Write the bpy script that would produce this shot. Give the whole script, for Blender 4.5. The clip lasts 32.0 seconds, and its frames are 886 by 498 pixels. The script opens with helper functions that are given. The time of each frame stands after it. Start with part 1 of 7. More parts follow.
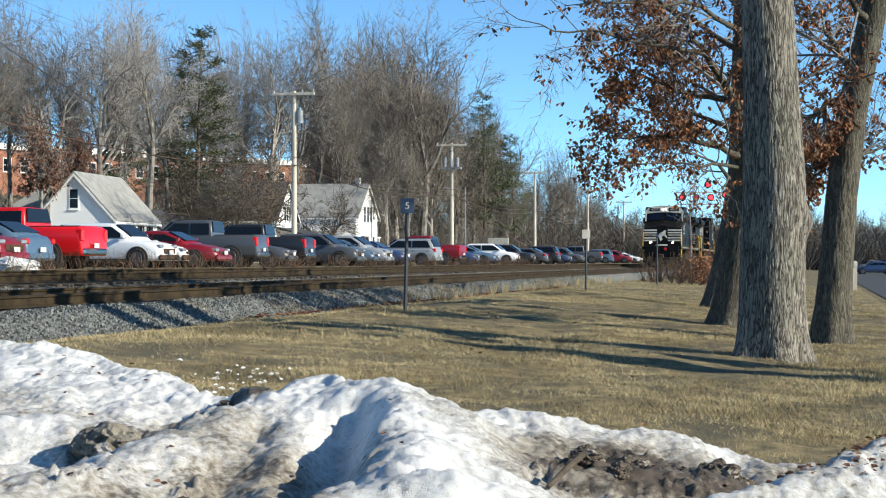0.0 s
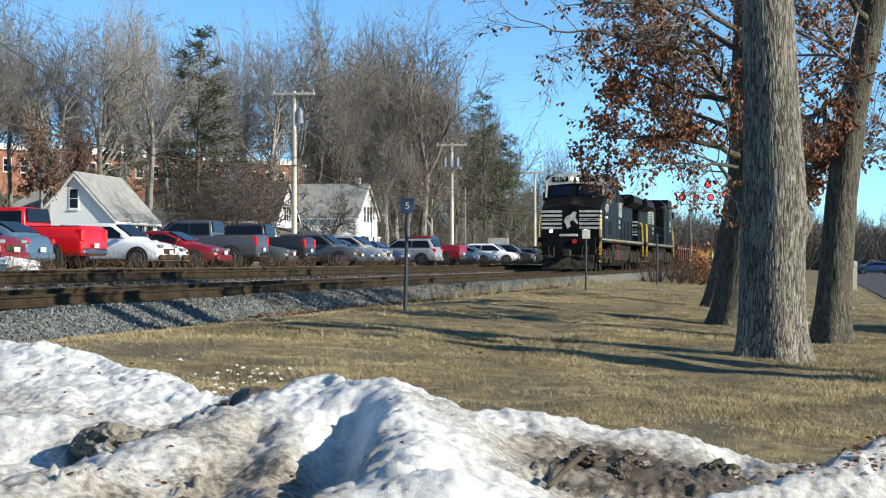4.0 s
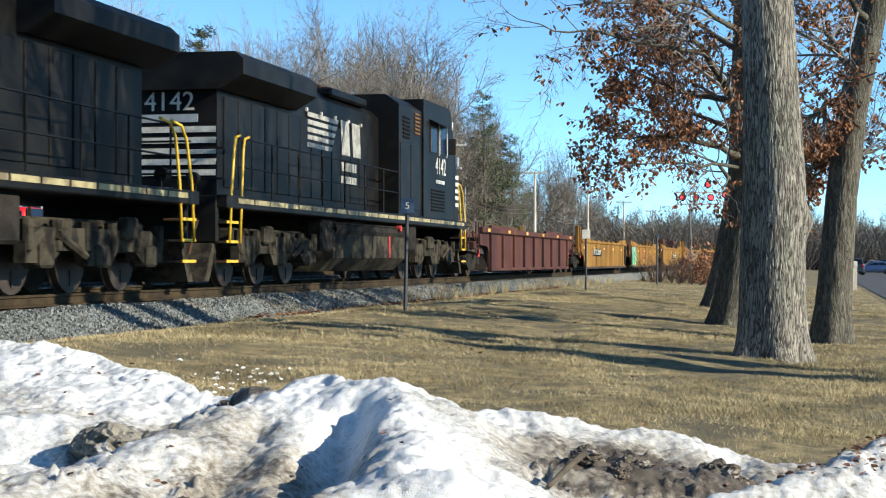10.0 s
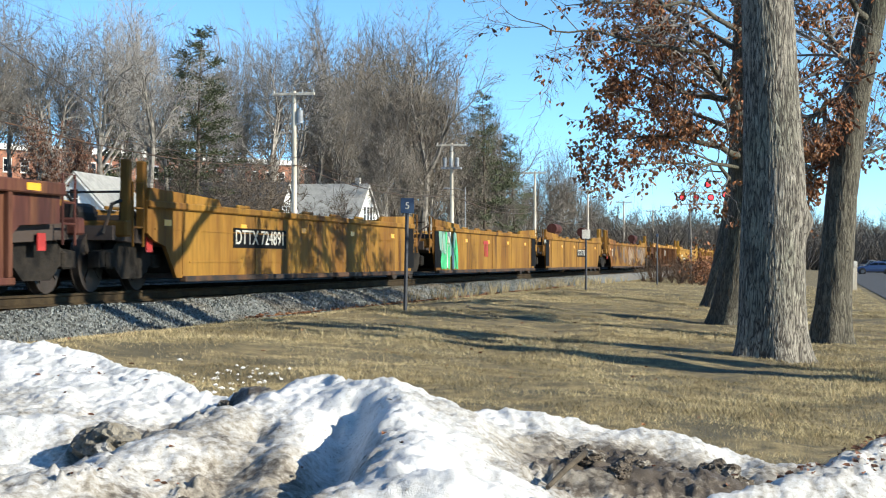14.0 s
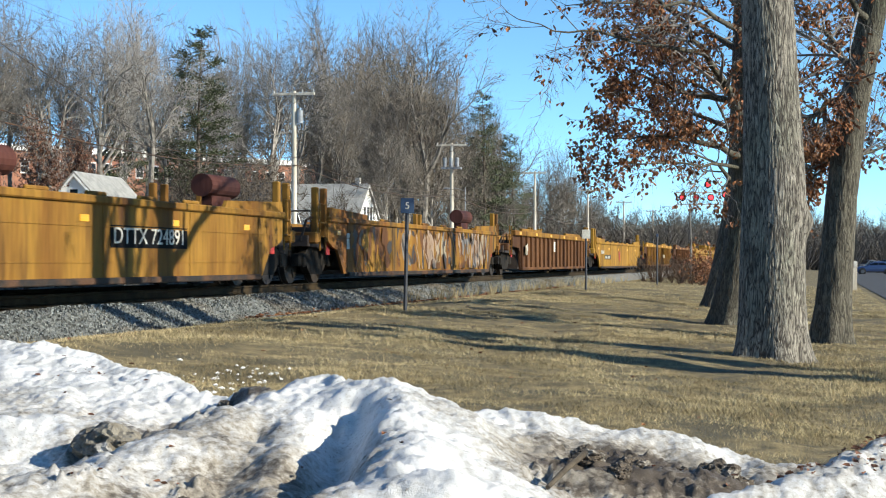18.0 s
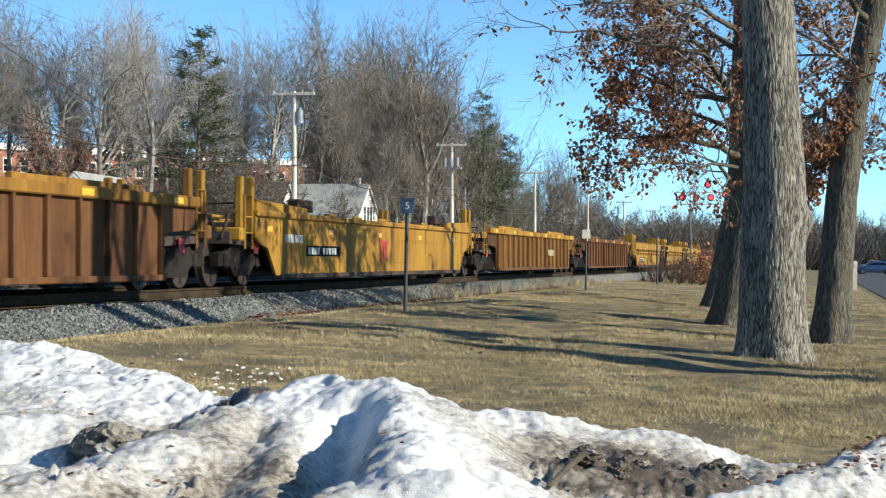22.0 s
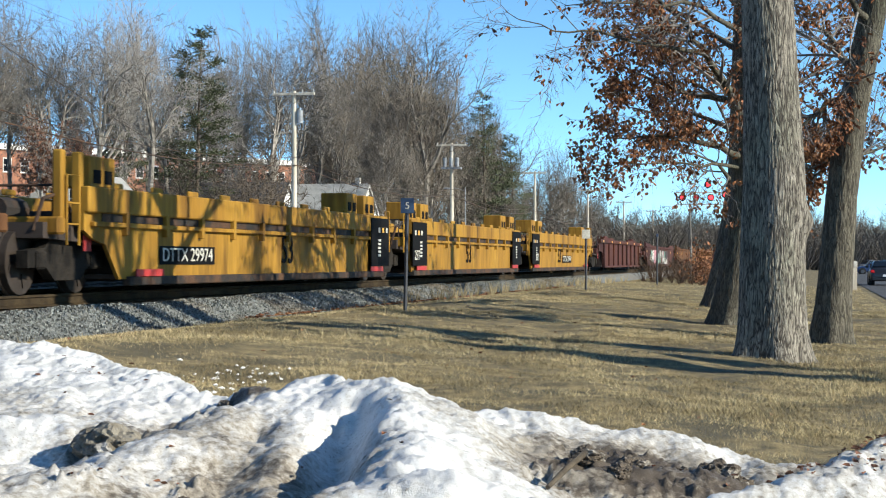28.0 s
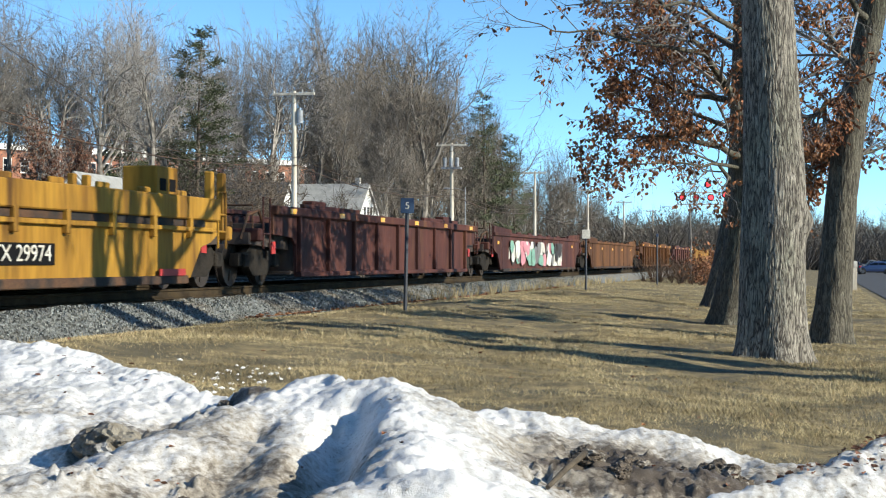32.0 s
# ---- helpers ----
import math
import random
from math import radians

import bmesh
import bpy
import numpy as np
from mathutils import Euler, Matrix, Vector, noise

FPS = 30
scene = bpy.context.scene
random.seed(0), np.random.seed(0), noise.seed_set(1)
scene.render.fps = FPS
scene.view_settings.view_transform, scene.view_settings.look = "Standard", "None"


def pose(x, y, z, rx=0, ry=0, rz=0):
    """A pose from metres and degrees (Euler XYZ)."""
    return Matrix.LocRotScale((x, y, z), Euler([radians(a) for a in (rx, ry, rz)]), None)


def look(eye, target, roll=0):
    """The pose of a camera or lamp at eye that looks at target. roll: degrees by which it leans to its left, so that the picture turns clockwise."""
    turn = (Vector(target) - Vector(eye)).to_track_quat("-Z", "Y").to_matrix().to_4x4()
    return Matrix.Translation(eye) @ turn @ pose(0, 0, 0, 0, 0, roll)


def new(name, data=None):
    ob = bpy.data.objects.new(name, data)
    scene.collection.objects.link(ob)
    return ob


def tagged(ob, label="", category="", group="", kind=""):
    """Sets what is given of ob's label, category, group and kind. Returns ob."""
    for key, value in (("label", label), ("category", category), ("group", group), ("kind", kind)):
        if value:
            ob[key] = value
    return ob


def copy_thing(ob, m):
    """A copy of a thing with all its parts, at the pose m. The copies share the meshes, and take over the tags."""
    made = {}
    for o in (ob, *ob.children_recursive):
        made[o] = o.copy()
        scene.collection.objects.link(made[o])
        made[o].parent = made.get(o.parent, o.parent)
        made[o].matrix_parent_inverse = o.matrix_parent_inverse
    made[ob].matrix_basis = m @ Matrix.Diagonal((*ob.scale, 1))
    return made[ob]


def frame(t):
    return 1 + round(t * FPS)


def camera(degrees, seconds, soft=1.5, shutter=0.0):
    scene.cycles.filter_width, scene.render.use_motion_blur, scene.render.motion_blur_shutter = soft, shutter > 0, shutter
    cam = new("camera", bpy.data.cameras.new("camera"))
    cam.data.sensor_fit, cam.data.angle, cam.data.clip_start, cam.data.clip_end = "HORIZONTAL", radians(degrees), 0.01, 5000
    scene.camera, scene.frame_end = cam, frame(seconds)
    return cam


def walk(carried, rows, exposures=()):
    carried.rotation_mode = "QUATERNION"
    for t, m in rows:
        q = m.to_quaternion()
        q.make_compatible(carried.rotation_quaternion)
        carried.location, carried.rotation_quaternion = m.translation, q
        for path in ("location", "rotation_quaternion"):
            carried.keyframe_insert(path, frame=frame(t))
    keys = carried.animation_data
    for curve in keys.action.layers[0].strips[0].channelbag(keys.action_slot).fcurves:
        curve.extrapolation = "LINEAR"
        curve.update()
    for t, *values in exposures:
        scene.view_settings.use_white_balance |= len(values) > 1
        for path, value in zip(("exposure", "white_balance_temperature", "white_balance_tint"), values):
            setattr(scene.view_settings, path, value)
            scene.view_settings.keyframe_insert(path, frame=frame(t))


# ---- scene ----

# ================= camera, light =================
EYE = 1.35                      # lens height; ground by the big oak is close to 0
cam = camera(29.8, 32.0, soft=1.1, shutter=0.14)
STAND = pose(0, 0, EYE, 90.43, 0, 0)
walk(cam, [(0.0, STAND), (32.0, STAND)],
     [(0.0, 0.19), (6.0, 0.18), (7.0, 0.26), (8.0, 0.37), (9.0, 0.40), (11.0, 0.5), (13.0, 0.53), (14.0, 0.46), (17.0, 0.34), (19.0, 0.32), (24.0, 0.32), (32.0, 0.32)])

AZ, EL = 65.0, 25.0             # sun: degrees to the right of straight behind the camera, height
world = bpy.data.worlds.new("sky")
scene.world = world
world.use_nodes = True
wn = world.node_tree
bg = wn.nodes["Background"]
sky = wn.nodes.new("ShaderNodeTexSky")
sky.sky_type = "NISHITA"
sky.sun_disc = False
sky.sun_elevation = radians(EL)
sky.sun_rotation = radians(180 - AZ)
sky.air_density, sky.dust_density, sky.ozone_density = 0.45, 0.0, 5.0
tint = wn.nodes.new("ShaderNodeMix")
tint.data_type, tint.blend_type = "RGBA", "MULTIPLY"
tint.inputs[0].default_value = 1.0
tint.inputs[7].default_value = (0.86, 1.0, 0.865, 1)
wn.links.new(sky.outputs[0], tint.inputs[6])
wn.links.new(tint.outputs[2], bg.inputs[0])
bg.inputs[1].default_value = 0.225
sun_data = bpy.data.lights.new("sun", "SUN")
sun_data.energy, sun_data.angle, sun_data.color = 5.9, radians(0.53), (1.0, 0.935, 0.78)
sun = new("sun", sun_data)
SUN_WAY = Vector((math.sin(radians(AZ)) * math.cos(radians(EL)), -math.cos(radians(AZ)) * math.cos(radians(EL)), math.sin(radians(EL))))
sun.matrix_basis = look(SUN_WAY * 60, (0, 0, 0))

# ================= plan =================
TH = radians(12.64)             # the railway runs off at this angle to the right of the view
EX, EY = Vector((math.sin(TH), math.cos(TH), 0)), Vector((-math.cos(TH), math.sin(TH), 0))
RAIL = 0.87                     # top of the near track's rails
TRACK, TRACK2 = 11.70, 15.70    # distance of the two tracks from the camera, square to them
SPEED = 12.416


def at(u, p, z=0.0, turn=0.0):
    """A pose by the railway: u metres along it, p metres square to it, turned about z from its line."""
    w = EX * u + EY * p
    return pose(w.x, w.y, z, 0, 0, 90 - math.degrees(TH) + turn)


PROFILE = [(-400, -0.6), (-40, -0.25), (-2.5, -0.1), (0, -0.03), (7.6, 0.43), (8.4, 0.43), (9.2, 0.365), (9.6, 0.38), (10.2, 0.5), (18, 0.62), (21, 1.1), (44, 1.16),
           (52, 1.3), (66, 2.8), (85, 6.5), (96, 9.5), (160, 14.0), (420, 18.0), (900, 20.0)]


def ground_z(p):
    for (a, za), (b, zb) in zip(PROFILE, PROFILE[1:]):
        if p <= b:
            k = max(0.0, (p - a) / (b - a))
            return za + (zb - za) * k
    return PROFILE[-1][1]


def up(x, y):
    return x * EX.x + y * EX.y, x * EY.x + y * EY.y


def gz(x, y):
    """Height of the ground, with the lawn's gentle humps."""
    u, p = up(x, y)
    z = ground_z(p)
    k = max(0.0, min(1.0, (9.0 - p) / 1.2, (p + 2.5) / 0.8, (72 - u) / 8, (u + 2) / 2))
    if k > 0:
        z += k * (0.065 * noise.noise(Vector((x * 0.33, y * 0.33, 0))) + 0.07 * noise.noise(Vector((x * 0.9, y * 0.9, 4))) + 0.03 * noise.noise(Vector((x * 2.4, y * 2.4, 9))))
    return z


# ================= mesh and material helpers =================
class Shape:
    """Gathers vertices and faces of one mesh."""

    def __init__(self):
        self.v, self.f = [], []

    def add(self, vs, fs):
        n = len(self.v)
        self.v += [tuple(v) for v in vs]
        self.f += [tuple(n + i for i in f) for f in fs]
        return self

    def box(self, x0, x1, y0, y1, z0, z1, b=0.0, m=None):
        if b <= 0:
            vs = [(x, y, z) for x in (x0, x1) for y in (y0, y1) for z in (z0, z1)]
            fs = [(0, 1, 3, 2), (4, 6, 7, 5), (0, 4, 5, 1), (2, 3, 7, 6), (0, 2, 6, 4), (1, 5, 7, 3)]
        else:
            lo, hi = (x0, y0, z0), (x1, y1, z1)
            vs, ids = [], {}
            for sx in (0, 1):
                for sy in (0, 1):
                    for sz in (0, 1):
                        for ax in range(3):
                            c = []
                            for i, sgn in enumerate((sx, sy, sz)):
                                base = hi[i] if sgn else lo[i]
                                c.append(base if i == ax else base + (-b if sgn else b))
                            ids[(sx, sy, sz, ax)] = len(vs)
                            vs.append(tuple(c))
            fs = []
            for ax in range(3):
                o = [i for i in range(3) if i != ax]
                for sgn in (0, 1):
                    q = []
                    for a, c in ((0, 0), (1, 0), (1, 1), (0, 1)):
                        key = [0, 0, 0]
                        key[ax], key[o[0]], key[o[1]] = sgn, a, c
                        q.append(ids[(*key, ax)])
                    fs.append(tuple(q))
                for a in (0, 1):
                    for c in (0, 1):
                        k0, k1 = [0, 0, 0], [0, 0, 0]
                        k0[ax], k1[ax] = 0, 1
                        k0[o[0]] = k1[o[0]] = a
                        k0[o[1]] = k1[o[1]] = c
                        fs.append((ids[(*k0, o[0])], ids[(*k1, o[0])], ids[(*k1, o[1])], ids[(*k0, o[1])]))
            for sx in (0, 1):
                for sy in (0, 1):
                    for sz in (0, 1):
                        fs.append(tuple(ids[(sx, sy, sz, ax)] for ax in range(3)))
        if m is not None:
            vs = [m @ Vector(v) for v in vs]
        return self.add(vs, fs)

    def tube(self, pts, radii, sides=6, caps=True):
        pts = [Vector(p) for p in pts]
        if not hasattr(radii, "__len__"):
            radii = [radii] * len(pts)
        n = len(self.v)
        ref = None
        for i, (p, r) in enumerate(zip(pts, radii)):
            d = (pts[min(i + 1, len(pts) - 1)] - pts[max(i - 1, 0)])
            d = d.normalized() if d.length > 1e-9 else Vector((0, 0, 1))
            if ref is None:
                ref = d.orthogonal().normalized()
            ref = (ref - d * ref.dot(d))
            ref = ref.normalized() if ref.length > 1e-6 else d.orthogonal().normalized()
            o = d.cross(ref)
            for k in range(sides):
                a = 2 * math.pi * k / sides
                self.v.append(tuple(p + (ref * math.cos(a) + o * math.sin(a)) * r))
        for i in range(len(pts) - 1):
            for k in range(sides):
                a, b = n + i * sides + k, n + i * sides + (k + 1) % sides
                self.f.append((a, b, b + sides, a + sides))
        if caps:
            self.f.append(tuple(n + k for k in reversed(range(sides))))
            e = n + (len(pts) - 1) * sides
            self.f.append(tuple(e + k for k in range(sides)))
        return self

    def prism(self, profile, a, b, axis="y"):
        """A flat outline of (x, z) pairs run out along y from a to b, or of (y, z) pairs along x."""
        n = len(profile)
        if axis == "y":
            vs = [(p[0], a, p[1]) for p in profile] + [(p[0], b, p[1]) for p in profile]
        else:
            vs = [(a, p[0], p[1]) for p in profile] + [(b, p[0], p[1]) for p in profile]
        fs = [tuple(range(n)), tuple(reversed(range(n, 2 * n)))]
        fs += [(i, (i + 1) % n, n + (i + 1) % n, n + i) for i in range(n)]
        return self.add(vs, fs)

    def mesh(self, name, smooth=False):
        me = bpy.data.meshes.new(name)
        me.from_pydata(self.v, [], self.f)
        bm = bmesh.new()
        bm.from_mesh(me)
        if len(self.f) < 20000:
            bmesh.ops.recalc_face_normals(bm, faces=bm.faces)
        for fc in bm.faces:
            fc.smooth = smooth
        bm.to_mesh(me)
        bm.free()
        return me


def solid(name, sh, mat, parent=None, label="", smooth=False, m=None):
    me = sh if isinstance(sh, bpy.types.Mesh) else sh.mesh(name, smooth)
    if not me.materials:
        me.materials.append(mat)
    ob = new(name, me)
    if parent is not None:
        ob.parent = parent
    if m is not None:
        ob.matrix_basis = m
    if label:
        ob["label"] = label
    return ob


part = solid


def thing(name, label, category, m=None, group="", kind=""):
    ob = new(name)
    ob.empty_display_size = 0.3
    if m is not None:
        ob.matrix_basis = m
    return tagged(ob, label, category, group, kind)


def lettering(name, words, size, mat, parent, m, label=""):
    cu = bpy.data.curves.new(name, "FONT")
    cu.body, cu.size, cu.extrude, cu.align_x, cu.align_y = words, size, 0.004, "CENTER", "CENTER"
    tmp = new(name, cu)
    me = bpy.data.meshes.new_from_object(tmp)
    bpy.data.objects.remove(tmp)
    ob = part(name, me, mat, parent, label)
    ob.data.materials.clear()
    ob.data.materials.append(mat)
    ob.matrix_basis = m
    return ob


def material(name, colour, rough=0.7, metal=0.0, second=None, scale=4.0, fine=60.0, bump=0.15, mixing=(0.42, 0.62), third=None, third_at=(0.6, 0.75), third_scale=1.5,
             stretch=(1, 1, 1), by_object=0.0, coat=0.0, by_island=0.0):
    """Two-scale procedural surface: base, a second colour in patches, a third as stains, grain and bump."""
    mt = bpy.data.materials.new(name)
    mt.use_nodes = True
    nt = mt.node_tree
    b = nt.nodes["Principled BSDF"]
    b.inputs["Roughness"].default_value, b.inputs["Metallic"].default_value = rough, metal
    b.inputs["Coat Weight"].default_value = coat
    co = nt.nodes.new("ShaderNodeTexCoord")
    mp = nt.nodes.new("ShaderNodeMapping")
    mp.inputs["Scale"].default_value = stretch
    nt.links.new(co.outputs["Object"], mp.inputs[0])

    def noise_node(sc, detail=5.0):
        n = nt.nodes.new("ShaderNodeTexNoise")
        n.inputs["Scale"].default_value, n.inputs["Detail"].default_value = sc, detail
        nt.links.new(mp.outputs[0], n.inputs["Vector"])
        return n

    def blend(fac, c1, c2):
        x = nt.nodes.new("ShaderNodeMix")
        x.data_type = "RGBA"
        nt.links.new(fac, x.inputs[0])
        for sock, c in ((6, c1), (7, c2)):
            if hasattr(c, "is_linked"):
                nt.links.new(c, x.inputs[sock])
            else:
                x.inputs[sock].default_value = (*c, 1)
        return x.outputs[2]

    def ramp(sock, lo, hi):
        r = nt.nodes.new("ShaderNodeMapRange")
        r.inputs[1].default_value, r.inputs[2].default_value = lo, hi
        nt.links.new(sock, r.inputs[0])
        return r.outputs[0]

    second = second or tuple(c * 0.72 for c in colour)
    col = blend(ramp(noise_node(scale).outputs[0], *mixing), colour, second)
    if third:
        col = blend(ramp(noise_node(third_scale, 6).outputs[0], *third_at), col, third)
    grain = noise_node(fine, 3)
    hsv = nt.nodes.new("ShaderNodeHueSaturation")
    g = nt.nodes.new("ShaderNodeMapRange")
    g.inputs[1].default_value, g.inputs[2].default_value, g.inputs[3].default_value, g.inputs[4].default_value = 0.3, 0.7, 0.8, 1.2
    nt.links.new(grain.outputs[0], g.inputs[0])
    val = g.outputs[0]
    if by_object or by_island:
        if by_object:
            oi = nt.nodes.new("ShaderNodeObjectInfo")
            rnd = oi.outputs["Random"]
        else:
            oi = nt.nodes.new("ShaderNodeNewGeometry")
            rnd = oi.outputs["Random Per Island"]
        amt = by_object or by_island
        r2 = nt.nodes.new("ShaderNodeMapRange")
        r2.inputs[3].default_value, r2.inputs[4].default_value = 1 - amt, 1 + amt
        nt.links.new(rnd, r2.inputs[0])
        mu = nt.nodes.new("ShaderNodeMath")
        mu.operation = "MULTIPLY"
        nt.links.new(val, mu.inputs[0])
        nt.links.new(r2.outputs[0], mu.inputs[1])
        val = mu.outputs[0]
    nt.links.new(val, hsv.inputs["Value"])
    nt.links.new(col, hsv.inputs["Color"])
    nt.links.new(hsv.outputs[0], b.inputs["Base Color"])
    if bump:
        bp = nt.nodes.new("ShaderNodeBump")
        bp.inputs["Strength"].default_value, bp.inputs["Distance"].default_value = bump, 0.02
        nt.links.new(grain.outputs[0], bp.inputs["Height"])
        nt.links.new(bp.outputs[0], b.inputs["Normal"])
    return mt


def plain(name, colour, rough=0.5, metal=0.0, glow=0.0, coat=0.0):
    mt = bpy.data.materials.new(name)
    mt.use_nodes = True
    b = mt.node_tree.nodes["Principled BSDF"]
    b.inputs["Base Color"].default_value = (*colour, 1)
    b.inputs["Roughness"].default_value, b.inputs["Metallic"].default_value = rough, metal
    b.inputs["Coat Weight"].default_value = coat
    if glow:
        b.inputs["Emission Color"].default_value = (*colour, 1)
        b.inputs["Emission Strength"].default_value = glow
    return mt


# ================= materials =================
GRASS = material("dry_grass", (0.285, 0.22, 0.103), 0.95, second=(0.11, 0.087, 0.043), scale=5.0, fine=45, bump=1.0, third=(0.1, 0.083, 0.045), third_at=(0.46, 0.6), third_scale=1.1, mixing=(0.35, 0.65))
BALLAST = material("ballast", (0.22, 0.235, 0.222), 0.95, second=(0.07, 0.071, 0.067), scale=22, fine=34, bump=1.0, by_island=0.5, third=(0.17, 0.14, 0.1), third_at=(0.5, 0.7), third_scale=0.7)
TRACKDIRT = material("track_dirt", (0.13, 0.105, 0.066), 0.95, second=(0.06, 0.047, 0.033), scale=6, fine=30, bump=1.0, third=(0.2, 0.19, 0.17), third_at=(0.52, 0.64), third_scale=3)
RUSTRAIL = material("rail_rust", (0.05, 0.036, 0.02), 0.8, second=(0.026, 0.019, 0.012), scale=3, fine=40)
RAILTOP = plain("rail_polished", (0.12, 0.11, 0.1), 0.45, 0.6)
TIE = material("tie_wood", (0.11, 0.085, 0.055), 0.9, second=(0.045, 0.035, 0.026), scale=5, fine=30, bump=0.5, by_object=0.3)
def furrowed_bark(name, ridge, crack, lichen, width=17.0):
    """Vertical plates of pale outer bark between cracks of dark inner bark, deepened with painted shade; lichen in
    patches.
    """
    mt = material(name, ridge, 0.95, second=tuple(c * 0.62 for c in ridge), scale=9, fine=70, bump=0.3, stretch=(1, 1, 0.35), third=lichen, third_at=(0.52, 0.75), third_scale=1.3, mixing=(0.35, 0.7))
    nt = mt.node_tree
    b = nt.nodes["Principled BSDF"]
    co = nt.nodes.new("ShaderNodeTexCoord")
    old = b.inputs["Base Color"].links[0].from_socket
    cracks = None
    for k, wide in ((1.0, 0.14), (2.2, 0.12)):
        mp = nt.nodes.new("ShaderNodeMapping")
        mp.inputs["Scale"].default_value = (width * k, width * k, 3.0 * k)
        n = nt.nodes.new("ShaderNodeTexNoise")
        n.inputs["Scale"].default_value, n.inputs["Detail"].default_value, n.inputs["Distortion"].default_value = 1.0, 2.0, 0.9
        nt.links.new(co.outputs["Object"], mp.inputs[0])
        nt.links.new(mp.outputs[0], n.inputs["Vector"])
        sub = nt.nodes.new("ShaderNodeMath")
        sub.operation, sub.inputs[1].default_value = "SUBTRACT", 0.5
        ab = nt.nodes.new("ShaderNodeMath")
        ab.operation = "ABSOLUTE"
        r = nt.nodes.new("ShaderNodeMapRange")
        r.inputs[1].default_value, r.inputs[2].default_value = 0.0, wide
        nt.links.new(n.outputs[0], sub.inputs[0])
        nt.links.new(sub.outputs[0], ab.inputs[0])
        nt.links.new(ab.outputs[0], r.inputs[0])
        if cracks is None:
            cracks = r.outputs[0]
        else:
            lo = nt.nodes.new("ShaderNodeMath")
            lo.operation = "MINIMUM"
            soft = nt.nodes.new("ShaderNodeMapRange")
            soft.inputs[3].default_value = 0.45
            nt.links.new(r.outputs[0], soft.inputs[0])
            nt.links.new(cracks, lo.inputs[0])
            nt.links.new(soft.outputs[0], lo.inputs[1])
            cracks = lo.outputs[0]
    # crack colour: dark inner bark together with the shade of a furrow
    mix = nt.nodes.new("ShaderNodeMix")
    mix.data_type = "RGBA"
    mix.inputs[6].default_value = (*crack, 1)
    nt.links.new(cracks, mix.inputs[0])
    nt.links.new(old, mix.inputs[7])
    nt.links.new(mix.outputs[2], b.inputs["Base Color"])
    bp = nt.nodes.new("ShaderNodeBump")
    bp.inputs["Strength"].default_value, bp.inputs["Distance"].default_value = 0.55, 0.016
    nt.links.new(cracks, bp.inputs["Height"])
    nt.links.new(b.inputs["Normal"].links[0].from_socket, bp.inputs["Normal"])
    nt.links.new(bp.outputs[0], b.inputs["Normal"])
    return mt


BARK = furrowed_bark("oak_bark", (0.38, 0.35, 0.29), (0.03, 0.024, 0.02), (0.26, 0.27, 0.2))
# grey-green bark, its colour darkened for the dappled shade on the other oaks
BARKG = furrowed_bark("shaded_green_bark", (0.17, 0.155, 0.115), (0.035, 0.03, 0.022), (0.12, 0.135, 0.09), 16.0)
FARBARK = material("far_bark", (0.28, 0.258, 0.225), 0.95, second=(0.12, 0.106, 0.09), scale=2, fine=20, bump=0.2, by_object=0.3)
TWIG = material("twigs", (0.22, 0.208, 0.192), 0.95, second=(0.15, 0.138, 0.125), scale=1, fine=10, bump=0, by_object=0.25)
BROWNTWIG = material("brown_twigs", (0.205, 0.178, 0.145), 0.95, second=(0.135, 0.115, 0.094), scale=1, fine=10, bump=0, by_object=0.3)
SNOWLEAF = material("wet_leaf", (0.2, 0.08, 0.035), 0.7, second=(0.09, 0.038, 0.02), scale=3, fine=30, bump=0.1, by_island=0.5)
OAKLEAF = material("dead_oak_leaf", (0.29, 0.125, 0.05), 0.75, second=(0.145, 0.055, 0.025), scale=3, fine=30, bump=0.1, by_island=0.5)
PINEBARK = material("pine_bark", (0.12, 0.095, 0.07), 0.95, second=(0.07, 0.055, 0.042), scale=2, fine=20, bump=0.2)
NEEDLE = material("pine_needles", (0.095, 0.112, 0.055), 0.9, second=(0.06, 0.075, 0.036), scale=1, fine=8, bump=0, by_island=0.3)


